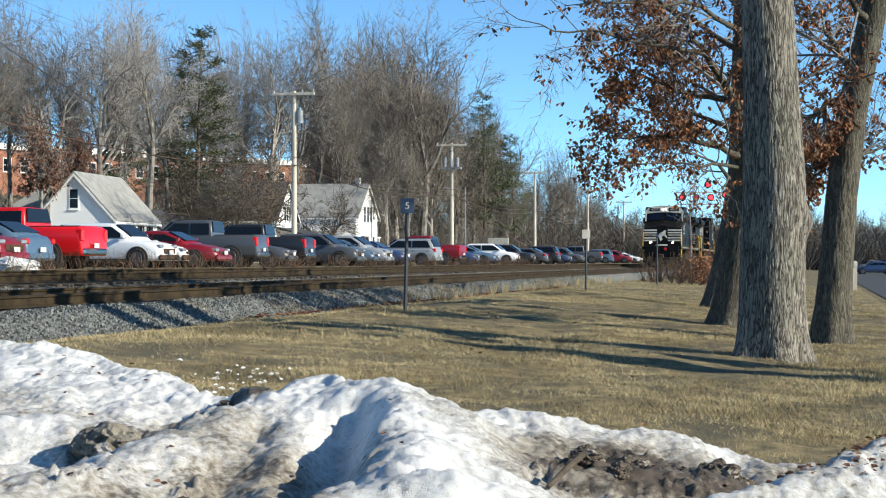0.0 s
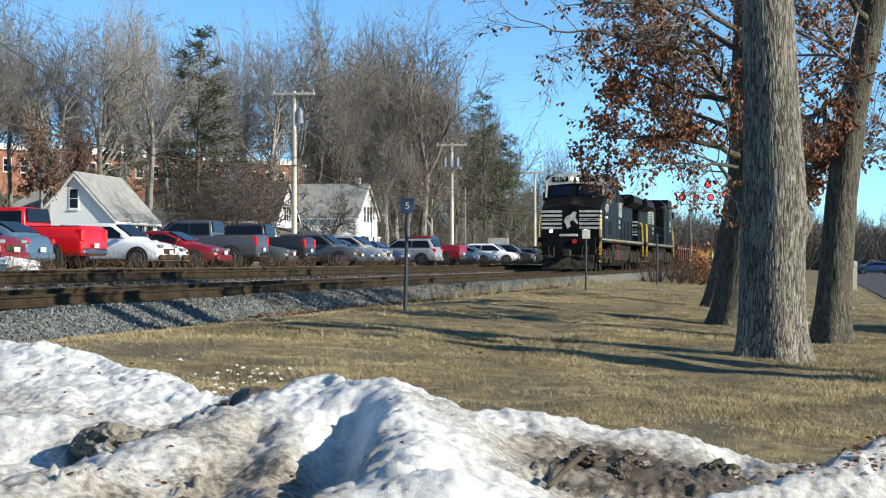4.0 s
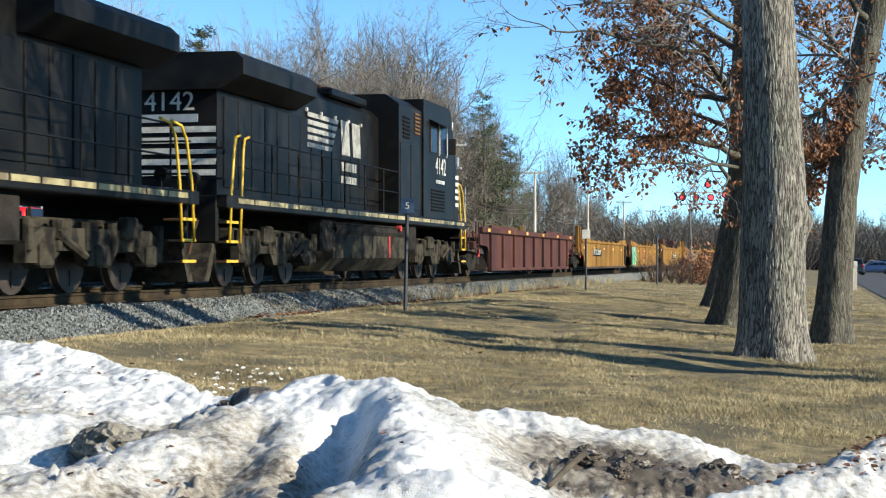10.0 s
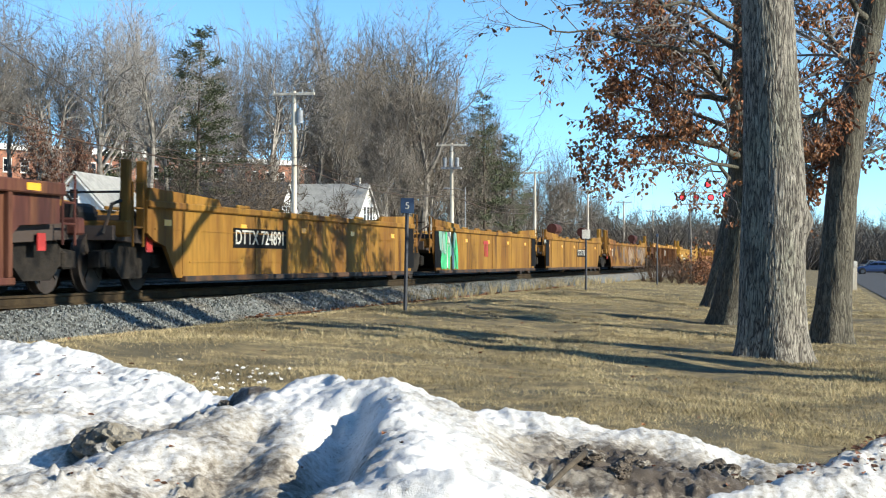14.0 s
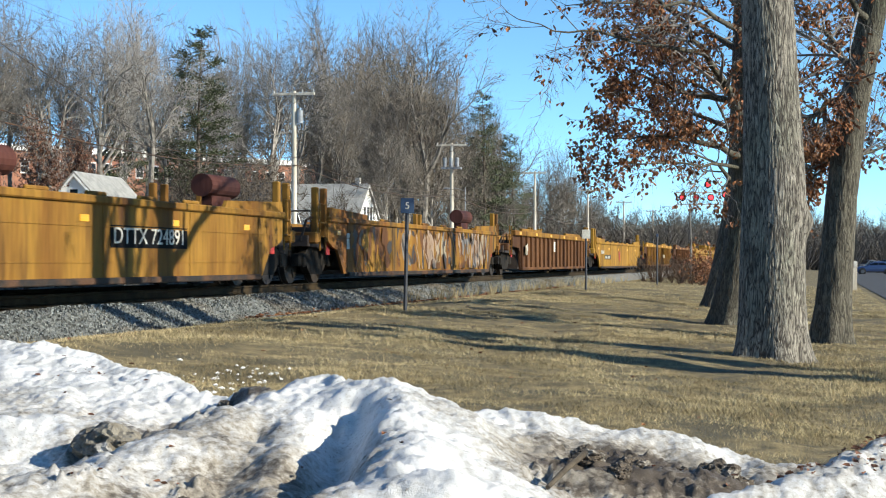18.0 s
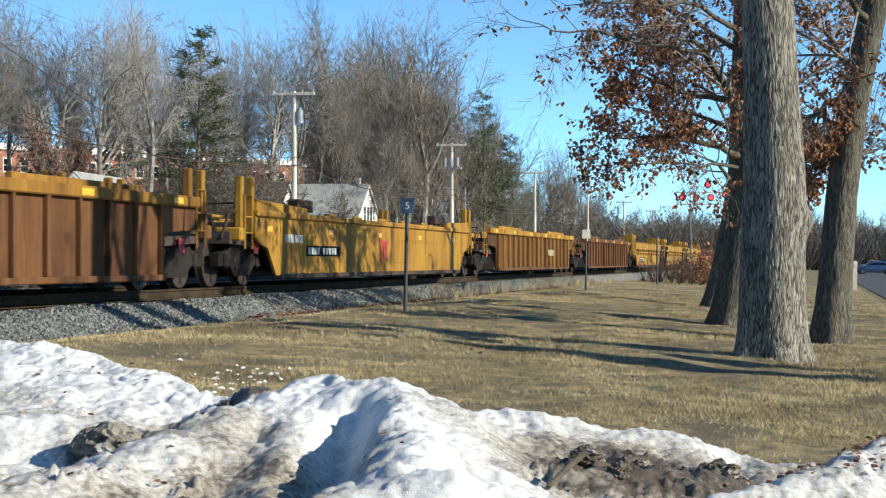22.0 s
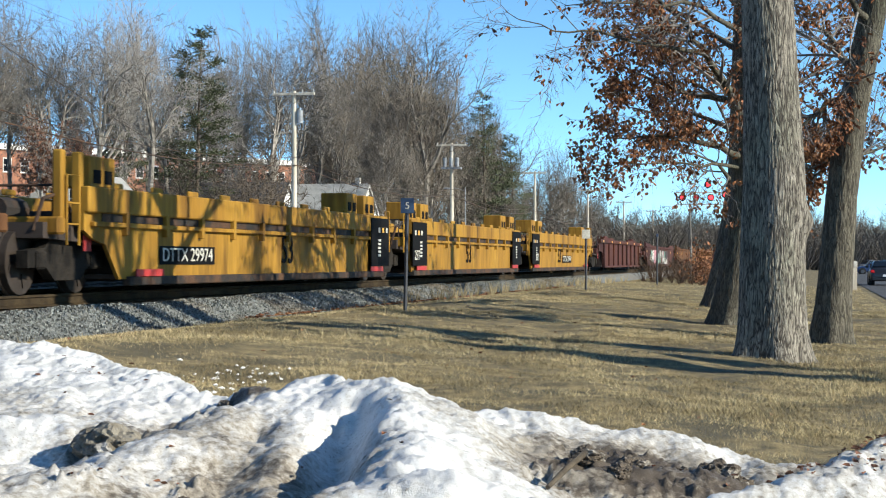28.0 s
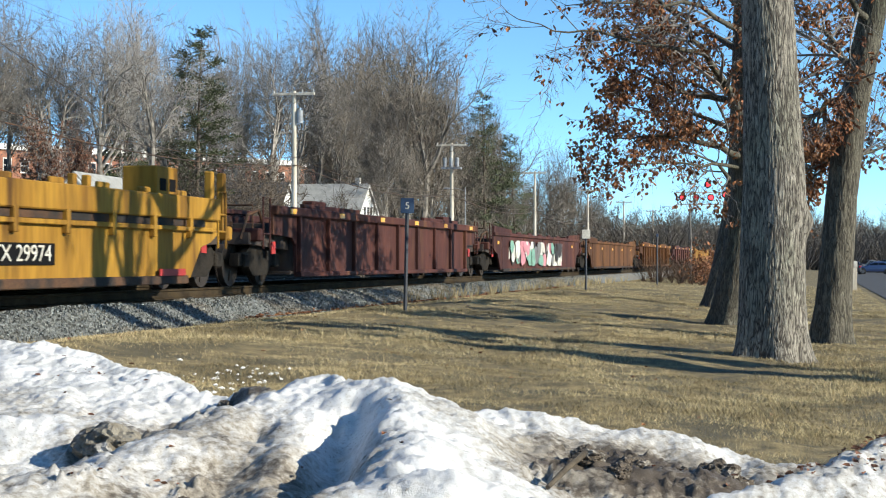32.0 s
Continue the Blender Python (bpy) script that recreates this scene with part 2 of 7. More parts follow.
def old_snow():
    """Granular spring snow; a mesh attribute says how much road dirt and painted shade it carries."""
    mt = bpy.data.materials.new("old_snow")
    mt.use_nodes = True
    nt = mt.node_tree
    b = nt.nodes["Principled BSDF"]
    b.inputs["Roughness"].default_value = 0.55
    b.inputs["Specular IOR Level"].default_value = 0.35
    co = nt.nodes.new("ShaderNodeTexCoord")

    def nz(scale, detail=4.0, rough=0.6):
        n = nt.nodes.new("ShaderNodeTexNoise")
        n.inputs["Scale"].default_value, n.inputs["Detail"].default_value, n.inputs["Roughness"].default_value = scale, detail, rough
        nt.links.new(co.outputs["Object"], n.inputs["Vector"])
        return n.outputs[0]

    def fit(sock, lo, hi, a=0.0, c=1.0):
        r = nt.nodes.new("ShaderNodeMapRange")
        for k, v in ((1, lo), (2, hi), (3, a), (4, c)):
            r.inputs[k].default_value = v
        nt.links.new(sock, r.inputs[0])
        return r.outputs[0]

    def calc(op, p, q):
        m = nt.nodes.new("ShaderNodeMath")
        m.operation = op
        for k, v in ((0, p), (1, q)):
            if hasattr(v, "is_linked"):
                nt.links.new(v, m.inputs[k])
            else:
                m.inputs[k].default_value = v
        return m.outputs[0]

    def blend(fac, c1, c2):
        x = nt.nodes.new("ShaderNodeMix")
        x.data_type = "RGBA"
        nt.links.new(fac, x.inputs[0])
        for sock, c in ((6, c1), (7, c2)):
            if hasattr(c, "is_linked"):
                nt.links.new(c, x.inputs[sock])
            else:
                x.inputs[sock].default_value = (*c, 1)
        return x.outputs[2]

    at_ = nt.nodes.new("ShaderNodeAttribute")
    at_.attribute_name = "dirt_shade"
    dirt_shade = at_.outputs["Fac"]
    n1, n2, n3, n4 = nz(5, 6), nz(28, 5, 0.7), nz(85, 3, 0.7), nz(230, 2)
    col = blend(fit(n1, 0.4, 0.66), (0.78, 0.78, 0.77), (0.56, 0.56, 0.545))
    # peppered soot specks
    col = blend(calc("MULTIPLY", fit(n3, 0.58, 0.68), fit(nz(2.2, 3), 0.4, 0.6, 0.15, 0.95)), col, (0.24, 0.21, 0.175))
    g1 = calc("ADD", dirt_shade, calc("MULTIPLY", calc("SUBTRACT", n2, 0.5), 1.3))
    col = blend(fit(g1, 0.06, 0.5, 0.0, 0.9), col, (0.27, 0.235, 0.18))
    g2 = calc("ADD", dirt_shade, calc("ADD", calc("MULTIPLY", calc("SUBTRACT", n1, 0.5), 1.6), calc("MULTIPLY", calc("SUBTRACT", n2, 0.5), 1.6)))
    col = blend(fit(g2, 0.48, 0.85), col, (0.085, 0.068, 0.052))
    col = blend(fit(n4, 0.5, 0.75, 0.0, 0.3), col, (0.2, 0.19, 0.17))
    nt.links.new(col, b.inputs["Base Color"])
    hgt = calc("ADD", calc("MULTIPLY", n3, 0.7), calc("ADD", calc("MULTIPLY", n4, 0.6), calc("MULTIPLY", n2, 0.3)))
    bp = nt.nodes.new("ShaderNodeBump")
    bp.inputs["Strength"].default_value, bp.inputs["Distance"].default_value = 0.5, 0.013
    nt.links.new(hgt, bp.inputs["Height"])
    nt.links.new(bp.outputs[0], b.inputs["Normal"])
    return mt


SNOW = old_snow()
ASPHALT = material("asphalt", (0.06, 0.06, 0.062), 0.9, second=(0.045, 0.045, 0.047), scale=0.5, fine=60, bump=0.3)
BLACK = material("engine_black", (0.005, 0.005, 0.0055), 0.5, second=(0.01, 0.01, 0.0095), scale=1.5, fine=30, bump=0.03, third=(0.014, 0.012, 0.01), third_at=(0.55, 0.8))
GRIME = material("running_gear_grime", (0.026, 0.022, 0.018), 0.9, second=(0.01, 0.009, 0.008), scale=3, fine=25, bump=0.3)
WHITEP = material("white_paint", (0.62, 0.6, 0.53), 0.5, second=(0.45, 0.42, 0.35), scale=3, fine=30, bump=0.05)
OLDWHITE = material("grimy_white_paint", (0.36, 0.35, 0.31), 0.6, second=(0.2, 0.19, 0.165), scale=4, fine=30, bump=0.05)
YELLOWP = material("safety_yellow", (0.637, 0.408, 0.0255), 0.5, second=(0.51, 0.306, 0.0255), scale=3, fine=30, bump=0.05)
MAROON = material("maroon_car", (0.082, 0.031, 0.024), 0.75, second=(0.047, 0.02, 0.018), scale=1.1, fine=12, bump=0.15, third=(0.13, 0.06, 0.03), third_at=(0.55, 0.75), stretch=(1, 1, 0.18))
ORANGEC = material("faded_yellow_car", (0.25, 0.132, 0.025), 0.75, second=(0.16, 0.074, 0.016), scale=1.1, fine=10, bump=0.12, third=(0.075, 0.035, 0.014), third_at=(0.53, 0.72), third_scale=1.8, stretch=(1, 1, 0.16))
TANC = material("graffitied_yellow_car", (0.25, 0.13, 0.022), 0.75, second=(0.16, 0.066, 0.018), scale=1.2, fine=10, bump=0.12, third=(0.06, 0.038, 0.02), third_at=(0.52, 0.66), third_scale=1.5, stretch=(1, 1, 0.3))
YELLOWC = material("yellow_car", (0.315, 0.172, 0.026), 0.7, second=(0.225, 0.112, 0.018), scale=0.7, fine=10, bump=0.08, third=(0.085, 0.042, 0.012), third_at=(0.52, 0.72), third_scale=1.9, stretch=(1, 1, 0.16))
BROWNC = material("rust_brown_car", (0.125, 0.058, 0.025), 0.8, second=(0.062, 0.028, 0.014), scale=1.1, fine=12, bump=0.15, third=(0.18, 0.085, 0.03), third_at=(0.55, 0.75), stretch=(1, 1, 0.18))
WELLIN = material("well_inside", (0.045, 0.032, 0.026), 0.85, scale=1)
STEEL = material("dark_steel", (0.03, 0.027, 0.025), 0.7, second=(0.09, 0.05, 0.03), scale=2, fine=30, bump=0.1)
DUSTY = material("dusty_truck_frame", (0.05, 0.043, 0.03), 0.9, second=(0.013, 0.011, 0.009), scale=4, fine=25, bump=0.3)
WHEEL = material("wheel_steel", (0.045, 0.034, 0.027), 0.65, 0.3, scale=4)
GLASS = plain("tinted_glass", (0.008, 0.011, 0.016), 0.08, 0.0, coat=0.0)
LAMP = plain("lamp_lit", (1.0, 0.85, 0.62), 0.3, glow=7)
DITCH = plain("ditch_lamp_lit", (1.0, 0.9, 0.75), 0.3, glow=6)
REDLAMP = plain("red_lamp", (1.0, 0.03, 0.04), 0.3, glow=3.0)
REDLENS = plain("red_lens", (0.5, 0.01, 0.015), 0.2)
POLEW = material("pole_wood", (0.62, 0.57, 0.48), 0.9, second=(0.42, 0.37, 0.29), scale=3, fine=30, bump=0.3, stretch=(1, 1, 0.1))
CLAP = plain("white_clapboard", (0.9, 0.9, 0.885), 0.6)
ROOFG = material("grey_shingle", (0.324, 0.324, 0.306), 0.9, second=(0.252, 0.252, 0.24), scale=1.5, fine=14, bump=0.3)
ROOFD = material("dark_shingle", (0.05, 0.05, 0.055), 0.9, second=(0.035, 0.035, 0.04), scale=1.5, fine=14, bump=0.3)
BRICK = material("brick", (0.34, 0.16, 0.10), 0.9, second=(0.27, 0.12, 0.08), scale=2, fine=14, bump=0.2)
CONCRETE = material("concrete", (0.5, 0.49, 0.46), 0.9, scale=1)
GREYP = material("grey_enamel", (0.32, 0.34, 0.36), 0.5, scale=3)
TYRE = plain("tyre", (0.02, 0.02, 0.02), 0.85)
SIGNBLUE = material("sign_blue", (0.03, 0.06, 0.12), 0.5, scale=5)
SHRUB = material("dry_brush", (0.16, 0.10, 0.06), 0.95, second=(0.11, 0.07, 0.045), scale=1, fine=10, bump=0)
REFLECT = plain("reflector_yellow", (0.75, 0.36, 0.02), 0.4)
REDP = material("red_markings", (0.4, 0.03, 0.025), 0.6, scale=3)
BLACKP = plain("black_lettering", (0.007, 0.007, 0.0075), 0.8)
GREENG = material("green_spray", (0.05, 0.42, 0.16), 0.6, scale=2)
MINTG = material("mint_spray", (0.18, 0.34, 0.26), 0.6, scale=2)
GREYG = material("grey_spray", (0.16, 0.15, 0.14), 0.6, scale=2)
CREAMG = material("cream_spray", (0.3, 0.245, 0.16), 0.65, scale=2)
PINKG = material("pink_spray", (0.55, 0.22, 0.25), 0.6, scale=2)
CREAMP = material("cream_paint", (0.34, 0.29, 0.15), 0.6, second=(0.14, 0.11, 0.06), scale=3, fine=30, bump=0.05)
for shiny, level in ((BLACK, 0.1), (MAROON, 0.15), (BROWNC, 0.15), (ORANGEC, 0.15), (YELLOWC, 0.15), (TANC, 0.15), (GRIME, 0.15), (GLASS, 0.3), (BLACKP, 0.08), (STEEL, 0.12), (RUSTRAIL, 0.12), (DUSTY, 0.15)):
    shiny.node_tree.nodes["Principled BSDF"].inputs["Specular IOR Level"].default_value = level

# ================= ground, railway =================
def build_ground():
    us = sorted(set([-1400, -600, -300, -160, -100, -60, -30, -15] + [i * 0.33 for i in range(-8, 210)] + list(range(70, 240, 6)) + [260, 300, 350, 420, 520, 700, 1000, 1600, 2600]))
    ps = sorted(set([-1500, -700, -400, -200, -100, -60, -40, -25, -15] + [i * 0.3 for i in range(-30, 33)] + [i * 0.8 for i in range(-14, -10)] + [10.2] + [12, 14, 16, 18, 20, 21, 24, 30, 36, 44, 48, 52, 58, 66, 80, 100, 130, 160, 250, 420, 900, 1800]))
    vs, fs = [], []
    for u in us:
        for p in ps:
            w = EX * u + EY * p
            z = gz(w.x, w.y)
            vs.append((w.x, w.y, z))
    n = len(ps)
    for i in range(len(us) - 1):
        for j in range(n - 1):
            a = i * n + j
            fs.append((a, a + n, a + n + 1, a + 1))
    sh = Shape().add(vs, fs)
    return tagged(solid("ground", sh, GRASS, smooth=True), "dry brown winter lawn sloping up to the railway", "ground", kind="structure")


build_ground()


def shoulder(u, p):
    """Unevenness of the ballast: small everywhere, in longer humps along the near edge."""
    edge = max(0.0, 1 - abs(p - 9.9) / 0.6)
    return 0.04 * noise.noise(Vector((u * 0.9, p * 1.1, 0.5))) + 0.05 * edge * noise.noise(Vector((u * 0.33, p * 0.7, 3.0)))


def strip(name, profile, u0, u1, mat, label, category, step=None):
    """A body along the railway with the cross-section of (p, z) pairs."""
    sh = Shape()
    us = [u0, u1] if not step else [u0 + step * i for i in range(int((u1 - u0) / step) + 1)]
    n = len(profile)
    for i, u in enumerate(us):
        for p, z in profile:
            w = EX * u + EY * p
            k = 0.0 if not step else shoulder(u, p)
            sh.v.append((w.x, w.y, z + k))
        if i:
            for j in range(n - 1):
                a = (i - 1) * n + j
                sh.f.append((a, a + 1, a + n + 1, a + n))
    return tagged(solid(name, sh, mat, smooth=False), label, category, kind="structure")


strip("ballast_bed", [(9.1, 0.34), (9.35, 0.385), (9.6, 0.46), (9.85, 0.57), (10.1, 0.66), (10.3, 0.69), (10.5, 0.67), (11.0, 0.63), (12.4, 0.64), (13.4, 0.72), (14.2, 0.84), (15.0, 0.87), (16.4, 0.88), (17.4, 0.94), (18.6, 0.75), (19.6, 0.62)], -60, 640, BALLAST,
            "grey crushed-stone ballast under two tracks", "ballast", step=0.5)

strip("track_dirt_bed", [(10.5, 0.66), (10.8, 0.665), (11.7, 0.67), (12.9, 0.67), (13.3, 0.70)], -60, 640, TRACKDIRT, "brown dirt and fouled ballast between the near rails", "ballast", step=0.5)
strip("track_dirt_bed", [(14.3, 0.845), (14.7, 0.89), (15.7, 0.9), (16.8, 0.91), (17.3, 0.94)], -60, 640, TRACKDIRT, "brown dirt and fouled ballast between the far rails", "ballast", step=0.5)

RAILPROF = [(-0.07, 0), (0.07, 0), (0.07, 0.015), (0.012, 0.04), (0.012, 0.125), (0.036, 0.14), (0.036, 0.172), (-0.036, 0.172), (-0.036, 0.14), (-0.012, 0.125), (-0.012, 0.04), (-0.07, 0.015)]


def rail_line(p, top, label):
    sh = Shape()
    prof = [(p + y, top - 0.172 + z) for y, z in RAILPROF]
    n = len(prof)
    for u in (-60, 640):
        for q, z in prof:
            w = EX * u + EY * q
            sh.v.append((w.x, w.y, z))
    sh.f = [(i, (i + 1) % n, n + (i + 1) % n, n + i) for i in range(n)]
    ob = tagged(solid("rail", sh, RUSTRAIL), label, "rail", group="rails", kind="structure")
    cap = Shape()
    for u in (-60, 640):
        for q in (-0.03, 0.03):
            w = EX * u + EY * (p + q)
            cap.v.append((w.x, w.y, top + 0.003))
    cap.f = [(0, 1, 3, 2)]
    solid("running_surface", cap, RAILTOP, ob, "polished rail head")
    return ob


for pc, top, lift in ((TRACK, RAIL, 0.03), (TRACK2, RAIL + 0.24, 0.05)):
    rail_line(pc - 0.755, top, "rusty steel rail on timber ties")
    rail_line(pc + 0.755, top + lift, "rusty steel rail on timber ties")

tie_mesh = Shape().box(-0.11, 0.11, -1.3, 1.3, -0.15, 0, 0.012).mesh("tie")
tie_mesh.materials.append(TIE)
plate_mesh = Shape().box(-0.09, 0.09, -0.17, 0.17, 0, 0.018).mesh("tie_plate")
plate_mesh.materials.append(RUSTRAIL)
for pc, top, lift in ((TRACK, RAIL, 0.03), (TRACK2, RAIL + 0.24, 0.05)):
    holder = thing("ties", "weathered timber ties bedded in ballast", "ties", kind="structure")
    rnd = random.Random(5)
    for i in range(110):
        u = 14 + i * 0.52
        tie = solid("tie", tie_mesh, TIE, holder)
        tie.matrix_basis = at(u + rnd.uniform(-0.03, 0.03), pc + rnd.uniform(-0.05, 0.05), top + lift / 2 - 0.186 + rnd.uniform(-0.012, 0.004), rnd.uniform(-1, 1)) @ pose(0, 0, 0, math.degrees(math.atan2(lift, 1.51)))
    far = Shape()
    for i in range(500):
        u = 14 + 110 * 0.52 + i * 0.52
        far.box(-0.11, 0.11, -1.3, 1.3, -0.15, 0, 0, at(u, pc, top - 0.172))
    tagged(solid("ties_far", far, TIE, holder), kind="stuff")

# crushed stone on the near shoulder, loose pieces
def stones():
    rnd = random.Random(8)
    sh = Shape()
    for i in range(34000):
        u = 14 + 60 * rnd.random() ** 1.5
        p = rnd.uniform(9.1, 10.5) if i % 7 else rnd.uniform(12.9, 14.4)
        prof = [(9.1, 0.34), (9.35, 0.385), (9.6, 0.46), (9.85, 0.57), (10.1, 0.66), (10.3, 0.69), (10.5, 0.67), (12.4, 0.64), (13.4, 0.72), (14.2, 0.84), (17.4, 0.94)]
        z = 0.4
        for (a, za), (b, zb) in zip(prof, prof[1:]):
            if a <= p <= b:
                z = za + (zb - za) * (p - a) / (b - a)
        w = EX * u + EY * p
        r = rnd.uniform(0.012, 0.034)
        c = Vector((w.x, w.y, z + shoulder(u, p) + 0.012))
        vs = [c + Vector((rnd.uniform(-1, 1), rnd.uniform(-1, 1), rnd.uniform(-1, 1))).normalized() * r * rnd.uniform(0.7, 1.2) for _ in range(4)]
        vs.append(c + Vector((0, 0, r)))
        sh.add(vs, [(0, 1, 2), (0, 2, 3), (0, 3, 1), (1, 4, 2), (2, 4, 3), (3, 4, 1)])
    tagged(solid("ballast_stones", sh, BALLAST), "loose grey crushed stones on the ballast shoulder", "stones", kind="stuff")


stones()

# ================= train =================
TRUCKFRAME = [(-1.25, 0.38), (-1.25, 0.62), (-0.75, 0.66), (-0.45, 0.88), (0.45, 0.88), (0.75, 0.66), (1.25, 0.62), (1.25, 0.38), (0.7, 0.40), (0.42, 0.2), (-0.42, 0.2), (-0.7, 0.40)]


def wheelset_mesh(r=0.46):
    sh = Shape()
    sh.tube([(0, -0.95, 0), (0, 0.95, 0)], 0.08, 8)
    for s in (-1, 1):
        sh.tube([(0, s * 0.69, 0), (0, s * 0.72, 0), (0, s * 0.72, 0), (0, s * 0.83, 0)], [r + 0.03, r + 0.03, r, r], 20)
        for k in range(4):
            a = k * math.pi / 2
            sh.box(-0.03, 0.03, s * 0.83, s * 0.85, r * 0.35, r * 0.8, 0, Matrix.Rotation(a, 4, "Y"))
    return sh.mesh("wheelset")


WS = wheelset_mesh()
WS.materials.append(WHEEL)
WS_BIG = wheelset_mesh(0.52)
WS_BIG.materials.append(WHEEL)
TF = Shape()
for s in (-1, 1):
    TF.prism(TRUCKFRAME, s * 0.95, s * 1.12)
    for cx in (-0.89, 0.89):
        TF.box(cx - 0.14, cx + 0.14, s * 1.0, s * 1.17, 0.36, 0.62, 0.03)
    for k in (-0.14, 0.0, 0.14):
        TF.tube([(k, s * 1.06, 0.26), (k, s * 1.06, 0.6)], 0.055, 6)
TF.box(-0.25, 0.25, -1.1, 1.1, 0.45, 0.78, 0.03)
TF = TF.mesh("truck_frame")
TF.materials.append(GRIME)
SPINNERS = []


def truck(car, x):
    fr = part("truck", TF, GRIME, car, "grimy cast-steel truck frame")
    fr.matrix_basis = pose(x, 0, 0)
    for dx in (-0.89, 0.89):
        w = part("wheelset", WS, WHEEL, fr)
        w.matrix_parent_inverse = Matrix.Translation((dx, 0, 0.46))
        SPINNERS.append(w)


CARS = []


def end_cut(style, x, e, inner, top):
    """Outline of one end of a well side, from the top corner down to the bottom; e is +1 at the front."""
    if inner:
        return [(x, top), (x, 0.75), (x - e * 0.1, 0.5), (x - e * 0.25, 0.2)]
    if style == "ribbed":
        return [(x, top), (x, 1.0), (x - e * 1.2, 0.95), (x - e * 1.45, 0.8), (x - e * 1.5, 0.2)]
    return [(x, top), (x, 0.92), (x - e * 0.3, 0.8), (x - e * 0.75, 0.72), (x - e * 1.25, 0.2)]


def well_car(L, style, mat, chord=None, s0=0.0, label="", inner=(False, False), posts=None, name="well_car"):
    """An empty container well car, x forward, y to the near side, z from the rails. inner: which ends (front, rear) rest on a truck shared with the next unit."""
    car = thing(name, label, "rail car", group="well cars of the train")
    chord = chord or mat
    top = {"ribbed": 1.42, "smooth": 1.34, "slotted": 1.42}[style]
    xf, xr = L / 2 - (1.25 if inner[0] else 1.55), -L / 2 + (1.25 if inner[1] else 1.55)
    cf, cr_ = (0.3 if inner[0] else 1.5), (0.3 if inner[1] else 1.5)
    for s in (1, -1):
        prof = end_cut(style, xf, 1, inner[0], top) + end_cut(style, xr, -1, inner[1], top)[::-1]
        part("side_wall", Shape().prism(prof, s * 1.36, s * 1.42), mat, car)
        y0, y1 = (1.36, 1.52) if s > 0 else (-1.52, -1.36)
        if style == "ribbed":
            part("top_chord", Shape().box(xr, xf, y0, y1, top - 0.04, top + 0.14, 0.02), chord, car)
            part("upper_ledge", Shape().box(xr + 2.2, xr + 6.5, s * 1.32 - 0.05, s * 1.32 + 0.05, top + 0.14, top + 0.24, 0.01), chord, car)
            part("upper_ledge", Shape().box(xf - 6.5, xf - 2.2, s * 1.32 - 0.05, s * 1.32 + 0.05, top + 0.14, top + 0.24, 0.01), chord, car)
            part("bottom_sill", Shape().box(xr + 1.5, xf - 1.5, y0, y1, 0.16, 0.26, 0.015), mat, car)
            n = 9 if mat is MAROON else 17
            for i in range(n):
                x = xr + 1.6 + (xf - xr - 3.2) * i / (n - 1)
                wide = 0.06 if i % 4 else 0.11
                part("rib", Shape().box(x - wide / 2, x + wide / 2, 1.42 if s > 0 else -1.5, 1.5 if s > 0 else -1.42, 0.26, top - 0.04, 0.01), ORANGEC if chord is YELLOWC else mat, car)
            for i in range(6):
                x = xr + 1.0 + (xf - xr - 2.0) * i / 5
                part("reflector", Shape().box(x - 0.2, x + 0.2, s * 1.523 - 0.004, s * 1.523 + 0.004, top + 0.0, top + 0.1), REFLECT, car, "yellow reflector")
        elif style == "smooth":
            part("top_chord", Shape().box(xr, xf, y0 + 0.02, y1 - 0.04, top - 0.02, top + 0.1, 0.02), chord, car)
            part("bottom_sill", Shape().box(xr + cr_, xf - cf, y0, y1 - 0.03, 0.13, 0.23, 0.015), STEEL, car)
            for i in range(9):
                x = xr + 0.8 + (xf - xr - 1.6) * i / 8
                part("chord_gusset", Shape().box(x - 0.35, x + 0.35, s * 1.3 - 0.03, s * 1.3 + 0.03, top + 0.1, top + 0.17, 0.02), chord, car)
            for e, x in ((1, xf), (-1, xr)):
                part("end_riser", Shape().prism([(x, top), (x - e * 3.4, top), (x - e * 3.2, top + 0.22), (x - e * 0.1, top + 0.3)], s * 1.36, s * 1.43), chord, car)
            for e, x, inn in ((1, xf, inner[0]), (-1, xr, inner[1])):
                if inn:
                    part("end_panel", Shape().box(x - e * 0.4 - 0.4, x - e * 0.4 + 0.4, s * 1.432 - 0.008, s * 1.432 + 0.008, 0.3, top - 0.03), BLACKP, car, "black placard panel")
            for z in (0.98, 0.45):
                part("seam", Shape().box(xr + 0.3 + cr_ * (z < 0.6), xf - 0.3 - cf * (z < 0.6), s * 1.42 - 0.012, s * 1.42 + 0.012, z, z + 0.02), mat, car)
            for i in range(5):
                x = xr + 1.5 + (xf - xr - 3.0) * i / 4
                part("seam", Shape().box(x - 0.012, x + 0.012, s * 1.42 - 0.01, s * 1.42 + 0.01, 0.25, top - 0.02), mat, car)
                part("reflector", Shape().box(x + 0.5, x + 0.8, s * 1.423 - 0.004, s * 1.423 + 0.004, 1.05, 1.15), REFLECT, car, "yellow reflector")
        else:
            part("top_chord", Shape().box(xr, xf, y0, y1 - 0.02, top - 0.24, top + 0.14, 0.02), chord, car)
            part("bottom_sill", Shape().box(xr + cr_, xf - cf, y0, y1 - 0.03, 0.1, 0.24, 0.015), STEEL, car)
            part("slot", Shape().box(xr + 0.6, xf - 0.6, s * 1.425 - 0.01, s * 1.425 + 0.01, 1.06, 1.18), STEEL, car, "dark open slot below the top chord")
